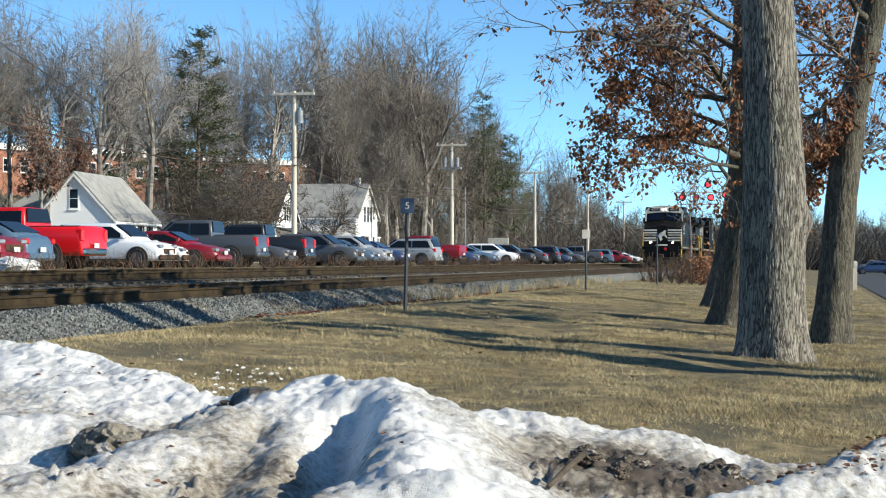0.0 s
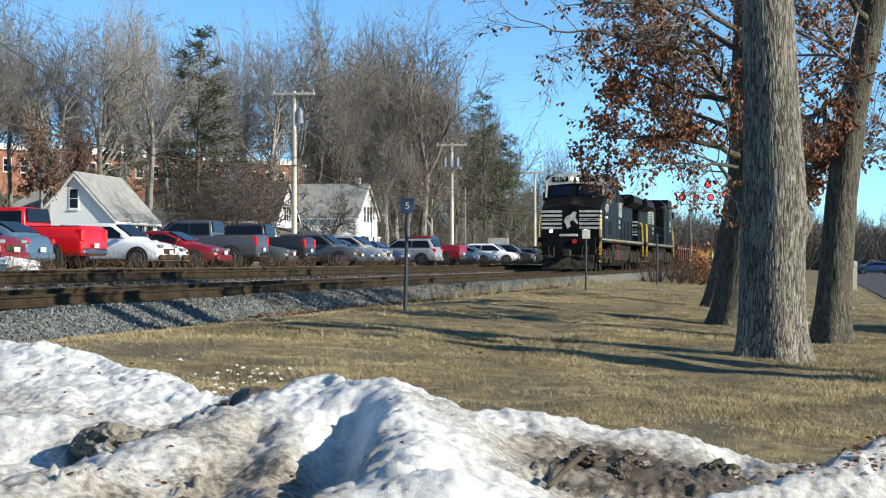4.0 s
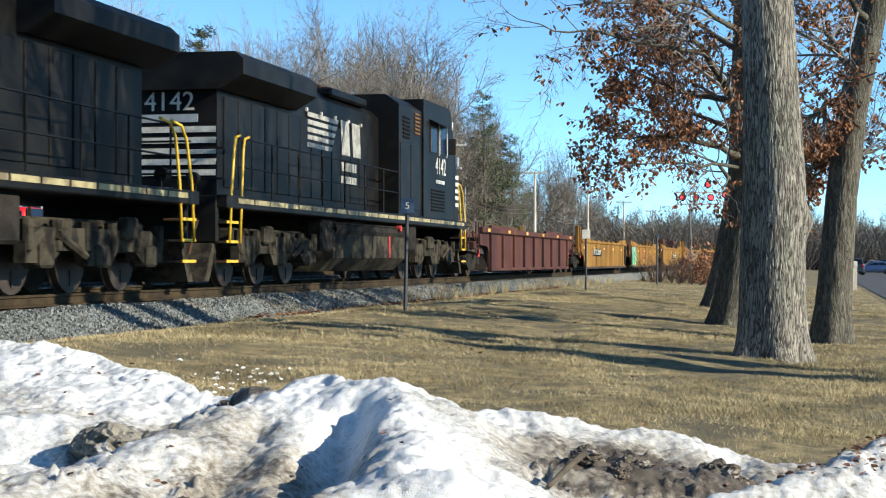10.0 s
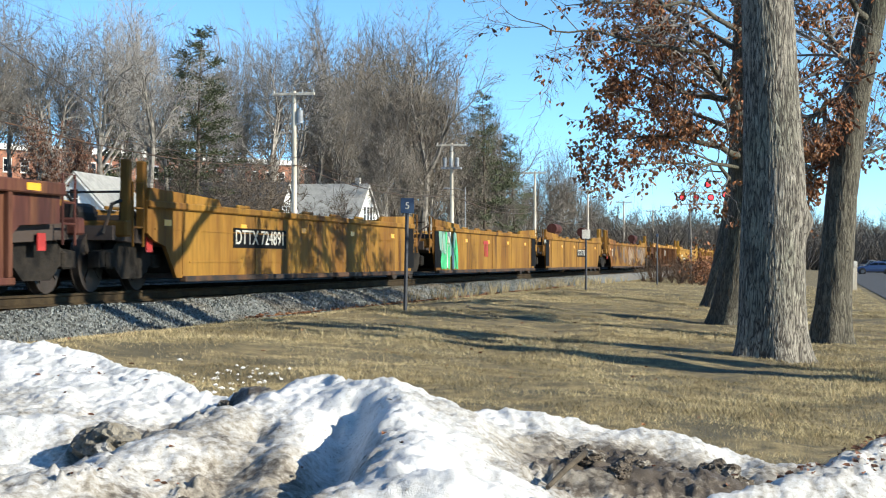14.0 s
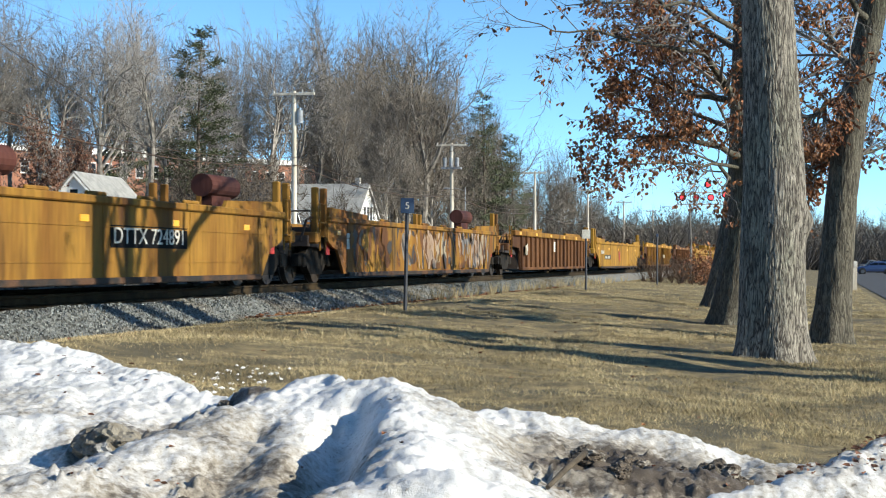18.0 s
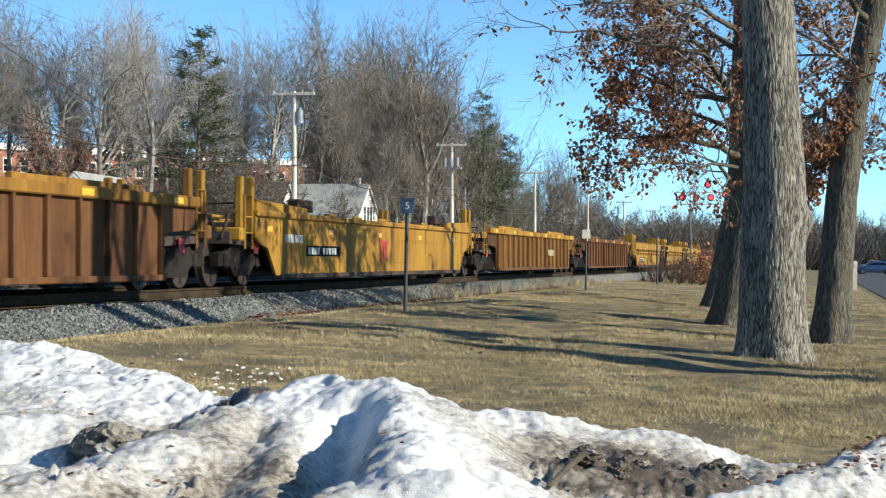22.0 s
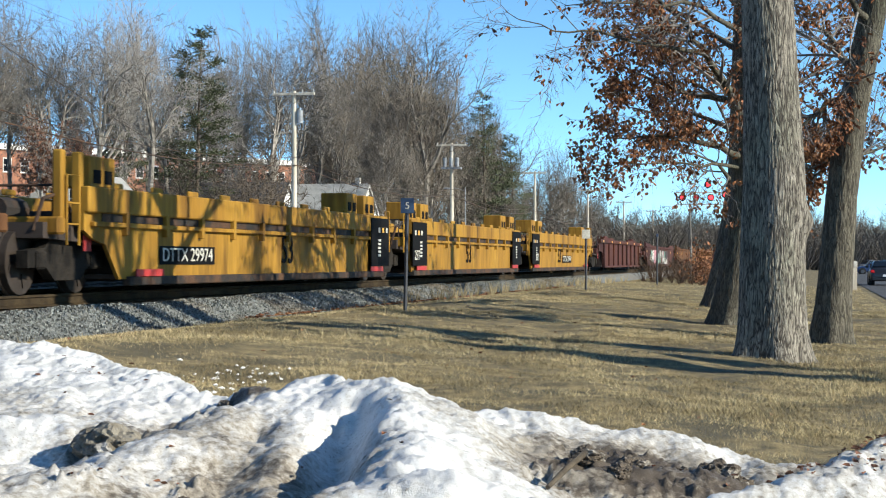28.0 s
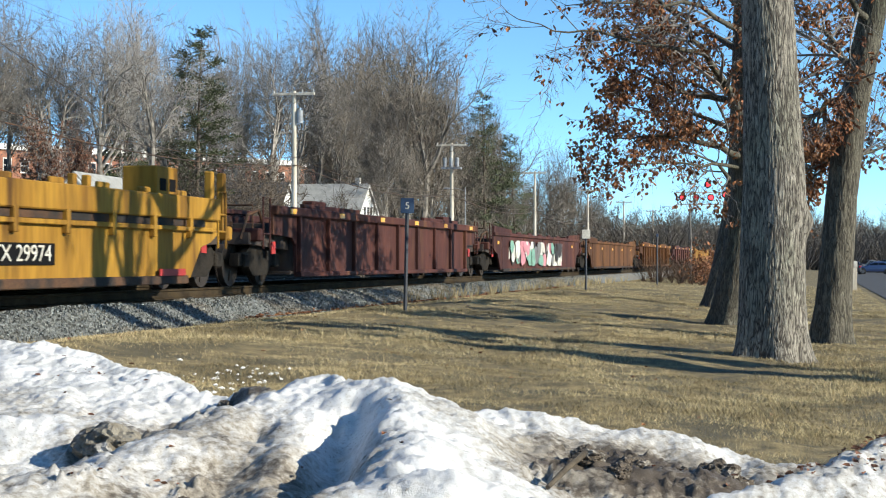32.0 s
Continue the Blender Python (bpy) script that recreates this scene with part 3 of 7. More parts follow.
            part("stringer", Shape().box(xr + 0.2, xf - 0.2, s * 1.46 - 0.04, s * 1.46 + 0.04, 0.98, 1.05, 0.01), mat, car)
            for i in range(10):
                x = xr + 1.4 + (xf - xr - 2.8) * i / 9
                part("side_post", Shape().box(x - 0.06, x + 0.06, s * 1.46 - 0.05, s * 1.46 + 0.05, 0.86, top - 0.2, 0.01), mat, car)
                part("chord_bracket", Shape().box(x - 0.22, x + 0.22, s * 1.3 - 0.03, s * 1.3 + 0.03, top + 0.14, top + 0.24, 0.02), mat, car)
            for e, x, inn in ((1, xf, inner[0]), (-1, xr, inner[1])):
                if inn:
                    pn = part("end_panel", Shape().box(x - e * 0.8 - 0.8, x - e * 0.8 + 0.8, s * 1.515 - 0.012, s * 1.515 + 0.012, 0.36, 1.5), BLACKP, car, "black placard panel with white lettering")
                    if s > 0:
                        for k in range(5):
                            part("marking_bar", Shape().box(x - e * 0.9 - 0.12, x - e * 0.9 + 0.12, 1.527, 1.532, 0.95 - k * 0.09, 1.0 - k * 0.09), WHITEP, pn)
                        for k in range(3):
                            part("marking_bar", Shape().box(x - e * 0.6 - 0.45 + k * 0.34, x - e * 0.6 - 0.3 + k * 0.34, 1.527, 1.532, 1.16, 1.28), WHITEP if k != 1 else REFLECT, pn)
                part("red_strip", Shape().box(x - e * (cf if e > 0 else cr_) - e * 0.75 - 0.55, x - e * (cf if e > 0 else cr_) - e * 0.75 + 0.55, s * 1.505 - 0.01, s * 1.505 + 0.01, 0.24, 0.35), REDP, car, "red painted strip")
    part("well_floor", Shape().box(xr + 1.3, xf - 1.3, -1.36, 1.36, 0.2, 0.28, 0.01), WELLIN, car)
    for e, x, inn in ((1, xf, inner[0]), (-1, xr, inner[1])):
        part("bulkhead", Shape().box(x - e * 1.55 - 0.06, x - e * 1.55 + 0.06, -1.36, 1.36, 0.28, 1.25, 0.01), WELLIN, car)
        part("end_deck", Shape().prism([(x - e * 1.6, 1.02), (e * (L / 2 - 0.6), 1.02), (e * (L / 2 - 0.6), 0.8), (x - e * 1.6, 0.7)], -1.25, 1.25), WELLIN, car)
        part("end_beam", Shape().box(e * (L / 2 - 0.85) - 0.12, e * (L / 2 - 0.85) + 0.12, -1.42, 1.42, 0.85, 1.1, 0.03), mat, car)
        for s in (-1, 1):
            y = s * 1.4
            lx = x + e * 0.12
            part("ladder", Shape().tube([(lx, y, 0.7), (lx, y, 1.7), (lx + e * 0.4, y, 1.7), (lx + e * 0.4, y, 0.7)], 0.02, 5)
                 .tube([(lx, y, 1.0), (lx + e * 0.4, y, 1.0)], 0.018, 5).tube([(lx, y, 1.3), (lx + e * 0.4, y, 1.3)], 0.018, 5), chord, car, "grab-iron ladder")
        bx = e * (L / 2 - 1.0)
        part("brake_reservoir", Shape().tube([(bx - 0.35, 0.5, 1.2), (bx + 0.35, 0.5, 1.2)], 0.18, 10), STEEL, car)
        part("brake_box", Shape().box(bx - 0.25, bx + 0.25, -0.8, -0.2, 1.0, 1.5, 0.03), STEEL, car)
        part("brake_pipe", Shape().tube([(bx - e * 0.7, 1.2, 1.1), (bx - e * 0.1, 1.28, 1.45), (bx + e * 0.3, 1.2, 1.35), (bx + e * 0.4, 1.1, 0.9)], 0.03, 6), STEEL, car)
        part("hand_rail", Shape().tube([(bx, -1.2, 1.02), (bx, -1.2, 1.55), (bx, 1.2, 1.55), (bx, 1.2, 1.02)], 0.02, 5), STEEL, car)
        if inn:
            if e < 0:
                truck(car, -L / 2)
        else:
            part("coupler", Shape().box(min(e * (L / 2 - 0.9), e * L / 2), max(e * (L / 2 - 0.9), e * L / 2), -0.14, 0.14, 0.72, 0.98, 0.04), STEEL, car)
            truck(car, e * (L / 2 - 1.65))
            part("tag", Shape().box(e * (L / 2 - 1.9) - 0.12, e * (L / 2 - 1.9) + 0.12, 1.3, 1.32, 0.62, 0.86), REDP, car, "orange-red tag plate")
    if posts:
        for e in posts:
            for k, dy in ((0.0, 1.3), (0.6, 1.3), (0.0, -1.3), (0.6, -1.3)):
                x = e * (L / 2 - 1.0) - e * k
                part("guide_post", Shape().box(x - 0.075, x + 0.075, dy - 0.07, dy + 0.07, 1.0, 2.05, 0.02), chord, car)
    car["s0"] = s0
    CARS.append(car)
    return car


def bars(car, x, y, z, widths, h, mat, label, gap=0.05):
    """A row of plain bars that stands for writing."""
    for w in widths:
        if w > 0:
            part("marking_bar", Shape().box(x - w, x, y - 0.006, y + 0.006, z, z + h), mat, car, label)
        x -= abs(w) + gap


def middle(a, b):
    return (a + b) / 2


GAPS = [-134.7, -157.8, -178.3, -197.6, -217.4, -239.8, -262.3, -285.0, -307.0, -329.3, -349.2, -367.8, -387.5, -410.1, -433.2, -456.5, -480.0, -502.0, -524.0, -546.0]
OUT, FR, RE, BO = (False, False), (True, False), (False, True), (True, True)
SPECS = [
    ("ribbed", MAROON, None, "maroon ribbed steel well car, dusty and empty", None, OUT),
    ("smooth", ORANGEC, None, "faded yellow-orange smooth-sided well car", (1,), RE),
    ("smooth", ORANGEC, None, "faded yellow-orange well car with green graffiti", None, BO),
    ("smooth", ORANGEC, None, "faded yellow-orange smooth-sided well car streaked with rust", (-1,), FR),
    ("smooth", TANC, None, "graffiti-covered rusty yellow well car", (1, -1), OUT),
    ("ribbed", BROWNC, ORANGEC, "rust-brown ribbed well car with dull yellow top chord", (-1,), OUT),
    ("smooth", YELLOWC, None, "clean yellow smooth-sided well car", (1, -1), OUT),
    ("ribbed", BROWNC, YELLOWC, "rust-brown ribbed well car with yellow top chord", None, OUT),
    ("ribbed", BROWNC, None, "plain rust-brown ribbed well car", None, OUT),
    ("slotted", YELLOWC, None, "bright yellow well car with slotted sides", (1,), RE),
    ("slotted", YELLOWC, None, "bright yellow well car with slotted sides, middle unit", None, BO),
    ("slotted", YELLOWC, None, "bright yellow well car with slotted sides, end unit", (-1,), FR),
    ("ribbed", MAROON, None, "dark maroon ribbed well car", None, OUT),
    ("smooth", MAROON, None, "maroon well car with white and grey graffiti", None, OUT),
    ("smooth", BROWNC, None, "red-brown smooth-sided well car", None, OUT),
    ("ribbed", BROWNC, None, "dull brown ribbed well car", None, OUT),
    ("ribbed", MAROON, None, "dull maroon ribbed well car", None, OUT),
    ("smooth", ORANGEC, None, "dull yellow well car", None, OUT),
    ("ribbed", BROWNC, None, "dull brown ribbed well car far down the train", None, OUT),
]
cars = [well_car(a - b, style, mat, chord, middle(a, b), label, inner=inn, posts=posts) for (a, b), (style, mat, chord, label, posts, inn) in zip(zip(GAPS, GAPS[1:]), SPECS)]

YN = 1.427          # just proud of the near side


def plate(car, x0, x1, z0, z1, words, y=YN):
    """A black plate: white lettering that fills it, or plain bars where it cannot be read."""
    p = part("marking_plate", Shape().box(x1, x0, y - 0.006, y + 0.004, z0, z1), BLACKP, car, "black plate with white marking")
    h, w = z1 - z0, x0 - x1
    if words:
        t = lettering("marking", words, 1.0, WHITEP, p, pose(0, 0, 0))
        wide = max(v.co.x for v in t.data.vertices) - min(v.co.x for v in t.data.vertices)
        t.matrix_basis = pose((x0 + x1) / 2, y + 0.006, (z0 + z1) / 2, 90, 0, 180) @ Matrix.Diagonal((w * 0.9 / wide, h * 1.05, 1, 1))
    else:
        for k in range(10):
            if k != 4:
                part("marking_bar", Shape().box(x0 - w * (0.1 + 0.085 * k), x0 - w * (0.045 + 0.085 * k), y + 0.005, y + 0.01, z0 + h * 0.18, z0 + h * 0.82), WHITEP, p)


def splash(car, x0, x1, z0, z1, mats, seed, n, y=YN):
    """Spray-paint graffiti: overlapping flat swashes that cannot be read."""
    rnd = random.Random(seed)
    for i in range(n):
        cx, cz = rnd.uniform(x1, x0), rnd.uniform(z0 + 0.1, z1 - 0.1)
        w, h = rnd.uniform(0.12, 0.3) * max(1.0, (x0 - x1) / 5), rnd.uniform(0.25, 0.6) * (z1 - z0)
        lean = rnd.uniform(-0.25, 0.25)
        pts = []
        for k in range(14):
            a = 2 * math.pi * k / 14
            r = 1 + 0.3 * math.sin(3 * a + rnd.uniform(0, 6)) * rnd.random()
            z = min(max(cz + math.sin(a) * h * r * 0.7, z0), z1)
            pts.append((min(max(cx + math.cos(a) * w * r + lean * (z - cz), x1), x0), y + 0.0012 * i, z))
        part("graffiti", Shape().add(pts, [tuple(range(14))]), mats[i % len(mats)], car, "spray-painted graffiti swash")


def red_mark(car, x, z0, z1, y=YN):
    for k in range(3):
        part("red_mark", Shape().prism([(x - k * 0.22, z1), (x - k * 0.22 - 0.14, z1), (x - k * 0.22 - 0.2, z0), (x - k * 0.22 - 0.08, z0)], y, y + 0.005), REDP, car, "faded red emblem bar")
    part("red_mark", Shape().box(x - 0.7, x + 0.1, y, y + 0.005, z1, z1 + 0.1), REDP, car, "faded red emblem bar")


def patch(car, x0, x1, z0, z1, mat, y=YN, label="pale sticker"):
    part("sticker", Shape().box(x1, x0, y, y + 0.005, z0, z1), mat, car, label)


plate(cars[1], 4.75, 1.7, 0.72, 1.08, "DTTX 724891")
splash(cars[2], 8.1, 5.3, 0.25, 1.4, (GREENG, MINTG, GREENG, WHITEP), 3, 22)
red_mark(cars[2], 1.4, 0.62, 1.02)
plate(cars[3], -0.1, -3.2, 0.68, 1.02, "DTTX 724891")
plate(cars[3], 9.0, 8.3, 1.14, 1.36, "")
patch(cars[3], 8.5, 8.3, 0.8, 1.05, WHITEP)
def tagging(car, x0, x1, z0, z1, seed, y=YN):
    """A run of big rounded sprayed letters that cannot be read: pale bodies, dark gaps and edges, drips."""
    rnd = random.Random(seed)
    layer = 0

    def blob(cx, cz, w, h, mat, lean):
        nonlocal layer
        layer += 1
        pts = []
        for k in range(18):
            a = 2 * math.pi * k / 18
            r = 1 + 0.16 * math.sin(2 * a + rnd.uniform(0, 6)) + 0.08 * math.sin(5 * a + rnd.uniform(0, 6))
            z = min(max(cz + math.sin(a) * h * r, z0), z1)
            pts.append((min(max(cx + math.cos(a) * w * r + lean * (z - cz), x1), x0), y + 0.0005 * layer, z))
        part("graffiti", Shape().add(pts, [tuple(range(18))]), mat, car, "sprayed graffiti letter shape")

    x, mid, tall = x0 - 0.4, (z0 + z1) / 2, (z1 - z0) / 2
    while x > x1 + 0.3:
        w = rnd.uniform(0.16, 0.55)
        lean = rnd.uniform(-0.7, 0.7)
        blob(x, mid + rnd.uniform(-0.08, 0.08), w + 0.07, tall * rnd.uniform(0.6, 1.05), rnd.choice((DARKG, DARKG, BROWNC, ORANGEC)), lean)
        blob(x, mid + rnd.uniform(-0.06, 0.06), w, tall * rnd.uniform(0.45, 1.0), rnd.choice((CREAMG, PALEG, TANC, GREYG, PALEG)), lean)
        for k in range(6):
            blob(x + rnd.uniform(-0.6, 0.6) * w, rnd.uniform(z0 + 0.15, z1 - 0.12), rnd.uniform(0.03, 0.14), rnd.uniform(0.08, 0.45), rnd.choice((DARKG, TANC, BROWNC, PALEG, ORANGEC)), rnd.uniform(-0.9, 0.9))
        x -= w * 1.35


DARKG = material("dark_spray", (0.035, 0.028, 0.024), 0.7, scale=2)
PALEG = material("pinkish_spray", (0.33, 0.24, 0.17), 0.65, second=(0.24, 0.16, 0.1), scale=3)
tagging(cars[4], 3.6, -8.0, 0.27, 1.32, 5)
splash(cars[4], 8.0, 4.2, 0.3, 1.3, (BROWNC, ORANGEC, DARKG, BROWNC), 6, 26)
patch(cars[4], 8.2, 7.95, 0.75, 1.1, WHITEP)
patch(cars[4], -2.2, -2.6, 0.98, 1.12, REFLECT, 1.47)
plate(cars[6], 6.6, 4.1, 0.58, 0.8, "")
red_mark(cars[6], 0.6, 0.5, 0.88)
bars(cars[6], 8.0, YN, 0.85, (0.3, 0.2, 0.3, 0.2), 0.16, WHITEP, "faded white lettering bars")
patch(cars[7], -2.2, -3.2, 0.7, 0.93, CREAMP, 1.505, "faded white sticker on the ribs")
patch(cars[7], -3.2, -3.75, 0.7, 0.93, CREAMG, 1.505, "pale sticker on the ribs")
splash(cars[5], 7.6, 6.9, 0.7, 1.2, (WHITEP, CREAMG), 9, 4, 1.505)
patch(cars[5], 1.0, 0.6, 0.85, 1.25, WHITEP, 1.505)
for c, x in ((cars[9], 5.6), (cars[11], 0.6)):
    plate(c, x, x - 2.5, 0.42, 0.72, "DTTX 29974", 1.432)
for c, x in ((cars[9], -1.0), (cars[10], 0.55), (cars[11], 1.5)):
    lettering("size_mark", "53", 0.8, BLACKP, c, pose(x, 1.44, 0.68, 90, 0, 180), "black size number")
for c, e in ((cars[10], 1), (cars[11], 1)):
    lettering("size_mark", "25T", 0.36, WHITEP, c, pose(7.6, 1.533, 0.62, 90, 0, 180), "white code on the end panel")
splash(cars[13], 7.3, -4.8, 0.3, 1.2, (WHITEP, GREYG, PINKG, WHITEP, DARKG, MINTG), 12, 60)
for c, xs in ((cars[9], (7.6, -6.0, -7.5)), (cars[10], (7.4, -5.6, -7.2, 6.0)), (cars[11], (7.4, 5.8, -6.2))):
    for x in xs:
        bx = part("connector_bin", Shape().box(x - 0.45, x + 0.45, 0.75, 1.35, 1.56, 2.02, 0.02), YELLOWC, c, "yellow box bracket on the top chord")
        for q in (-0.2, 0.2):
            part("bin_opening", Shape().box(x + q - 0.13, x + q + 0.13, 1.352, 1.358, 1.62, 1.82), BLACKP, bx)
for c, x in ((cars[3], -6.0), (cars[4], -6.6), (cars[3], 3.0)):
    part("rusty_reservoir", Shape().tube([(x - 0.75, 0.9, 1.85), (x + 0.75, 0.9, 1.85)], 0.21, 16).box(x - 0.5, x + 0.5, 0.8, 1.0, 1.45, 1.7), MAROON, c, "dark maroon cylinder on the end deck")
for c in (cars[8], cars[6], cars[12]):
    for x in (-6.2, 6.4):
        part("chord_box", Shape().box(x - 0.5, x + 0.5, 1.1, 1.36, 1.5, 1.75, 0.03), c.children[0].data.materials[0], c)


PANE = plain("blue_tinted_pane", (0.006, 0.011, 0.026), 0.25)
PANE.node_tree.nodes["Principled BSDF"].inputs["Specular IOR Level"].default_value = 0.06


def locomotive(s0, label, forward, number):
    """A black diesel road engine, 22.3 m over the couplers, x towards its cab end."""
    e = thing("locomotive", label, "locomotive", group="locomotives")
    xn, xe = (10.0, 10.6) if forward else (9.35, 10.2)
    P = lambda n, sh, mt, lb="", sm=False: part(n, sh, mt, e, lb, sm)
    P("frame", Shape().box(-10.45, xe, -1.52, 1.52, 1.42, 1.66, 0.02), BLACK)
    for s in (-1, 1):
        for k in range(22):
            P("sill_stripe", Shape().box(-9.9 + k * 0.9, -9.08 + k * 0.9, s * 1.52 - 0.012, s * 1.52 + 0.012, 1.52, 1.61), CREAMP, "cream sill stripe")
    P("fuel_tank", Shape().prism([(-1.35, 0.55), (-1.0, 0.25), (1.0, 0.25), (1.35, 0.55), (1.35, 1.15), (1.1, 1.42), (-1.1, 1.42), (-1.35, 1.15)], -3.3, 3.3, "x"), DUSTY, "dusty fuel tank")
    for s in (-1, 1):
        P("tank_stripe", Shape().box(1.55, 1.7, s * 1.355 - 0.01, s * 1.355 + 0.01, 0.56, 1.12), REDP, "red stripe on the fuel tank")
        P("fuel_valve", Shape().tube([(2.35, s * 1.3, 1.3), (2.35, s * 1.48, 1.3)], 0.08, 10), REDP, "red shut-off knob")
        for k in range(6):
            P("louver", Shape().box(2.6, 3.3, s * 1.462 - 0.02, s * 1.462 + 0.015, 3.62 + k * 0.1, 3.68 + k * 0.1, 0.01), BLACKP)
            P("louver", Shape().box(3.85, 4.4, s * 1.462 - 0.02, s * 1.462 + 0.015, 3.8 + k * 0.1, 3.86 + k * 0.1, 0.01), BROWNC, "rust-tinged louver")
        for x0, x1 in ((2.35, 3.35), (3.45, 4.45)):
            P("cabinet_door", Shape().box(x0, x1, s * 1.455 - 0.015, s * 1.455 + 0.012, 1.8, 3.5, 0.01), BLACK)
        P("side_step_box", Shape().box(4.9, 5.9, s * 1.46 - 0.02, s * 1.46 + 0.015, 1.75, 2.3, 0.01), BLACK)
        for k in range(5):
            P("underframe_pipe", Shape().tube([(-3.4 - k * 0.1, s * (1.38 - k * 0.05), 1.32 - k * 0.07), (3.6, s * (1.38 - k * 0.05), 1.32 - k * 0.07)], 0.022, 5), GRIME)
        P("battery_box", Shape().box(3.5, 4.3, s * 1.2 - 0.2, s * 1.2 + 0.18, 0.75, 1.4, 0.04), GRIME)
        P("air_filter_box", Shape().box(-4.3, -3.45, s * 1.2 - 0.2, s * 1.2 + 0.16, 0.7, 1.38, 0.05), GRIME)
    for s in (-1, 1):
        P("air_reservoir", Shape().tube([(-3.2, s * 1.25, 1.2), (3.0, s * 1.25, 1.2)], 0.16, 10), GRIME)
    for tx in (-6.9, 6.9):
        fr = Shape()
        for s in (-1, 1):
            fr.prism([(-2.4, 0.45), (-2.4, 0.75), (-1.9, 0.95), (1.9, 0.95), (2.4, 0.75), (2.4, 0.45), (1.6, 0.45), (1.3, 0.62), (0.6, 0.62), (0.4, 0.4), (-0.4, 0.4), (-0.6, 0.62), (-1.3, 0.62), (-1.6, 0.45)], s * 1.15, s * 1.32)
            for cx in (-1.85, 0, 1.85):
                fr.box(cx - 0.2, cx + 0.2, s * 1.2 - 0.14, s * 1.2 + 0.2, 0.38, 0.72, 0.04)
                fr.tube([(cx + 0.45, s * 1.28, 0.62), (cx + 0.45, s * 1.28, 1.05)], 0.1, 8)
                fr.tube([(cx - 0.45, s * 1.28, 0.62), (cx - 0.45, s * 1.28, 1.05)], 0.1, 8)
            fr.box(-1.2, -0.7, s * 1.35 - 0.08, s * 1.35 + 0.08, 0.8, 1.15, 0.04)
            fr.tube([(0.6, s * 1.36, 0.55), (1.5, s * 1.36, 0.85)], 0.06, 6)
        fr.box(-2.2, 2.2, -1.1, 1.1, 0.7, 1.1, 0.05)
        t = P("truck", fr, DUSTY, "grimy three-axle truck")
        t.matrix_basis = pose(tx, 0, 0)
        for cx in (-1.85, 0, 1.85):
            w = part("wheelset", WS_BIG, WHEEL, t)
            w.matrix_parent_inverse = Matrix.Translation((cx, 0, 0.52))
            SPINNERS.append(w)
    # long hood
    P("hood", Shape().prism([(-0.92, 1.66), (0.92, 1.66), (0.92, 4.08), (0.7, 4.28), (-0.7, 4.28), (-0.92, 4.08)], -9.4, 4.6, "x"), BLACK)
    P("inverter_cabin", Shape().prism([(-1.45, 1.66), (1.45, 1.66), (1.45, 4.45), (1.1, 4.7), (-1.1, 4.7), (-1.45, 4.45)], 2.2, 4.7, "x"), BLACK)
    for i in range(14):
        x = -8.7 + i * 0.78
        for s in (-1, 1):
            P("hood_door", Shape().box(x - 0.36, x + 0.36, s * 0.93 - 0.02, s * 0.93 + 0.02, 1.85, 3.55, 0.01), BLACK)
    P("radiator_wing", Shape().prism([(-1.5, 3.9), (-1.05, 3.64), (1.05, 3.64), (1.5, 3.9), (1.5, 4.18), (1.34, 4.32), (-1.34, 4.32), (-1.5, 4.18)], -9.6, -5.0, "x"), BLACK)
    P("dynamic_brake_box", Shape().box(-1.9, 1.2, -0.9, 0.9, 4.25, 4.46, 0.05), BLACK)
    P("exhaust_stack", Shape().box(-0.9, -0.1, -0.35, 0.35, 4.44, 4.64, 0.03), STEEL)
    P("roof_vent", Shape().box(-4.9, -3.1, -0.7, 0.7, 4.26, 4.44, 0.05), STEEL)
    # cab and nose
    P("cab", Shape().prism([(4.7, 1.66), (8.7, 1.66), (8.7, 3.4), (8.3, 4.35), (8.1, 4.68), (7.75, 4.8), (4.7, 4.8)], -1.5, 1.5), BLACK)
    P("nose", Shape().add([(8.55, y * 1.48, 1.66) for y in (-1, 1)] + [(xn, y * 1.44, 1.66) for y in (-1, 1)] + [(8.55, y * 1.48, 3.55) for y in (-1, 1)] + [(xn - 0.08, y * 1.44, 3.04) for y in (-1, 1)]
                           + [(xn - 0.08, 0, 3.28), (8.55, 0, 3.74)],
                           [(0, 1, 3, 2), (2, 3, 7, 8, 6), (0, 2, 6, 4), (1, 5, 7, 3), (6, 8, 9, 4), (8, 7, 5, 9), (0, 4, 9, 5, 1)]), BLACK)
    for s in (-1, 1):
        P("windshield", Shape().add([(8.6, s * 0.16, 3.76), (8.6, s * 1.24, 3.74), (8.37, s * 1.2, 4.2), (8.37, s * 0.16, 4.28)], [(0, 1, 2, 3)] if s > 0 else [(3, 2, 1, 0)]), PANE, "blue-tinted windshield")
        P("windshield_frame", Shape().add([(8.61, s * 1.38, 3.66), (8.61, s * 1.47, 3.66), (8.39, s * 1.47, 4.3), (8.39, s * 1.36, 4.3)], [(0, 1, 2, 3)] if s > 0 else [(3, 2, 1, 0)]), WHITEP, "white windshield edge")
    arch = [(1.5, 4.24), (1.5, 4.46), (1.25, 4.7), (0.75, 4.84), (0, 4.88), (-0.75, 4.84), (-1.25, 4.7), (-1.5, 4.46), (-1.5, 4.24), (-1.2, 4.28), (-0.25, 4.36), (0.25, 4.36), (1.2, 4.28)]
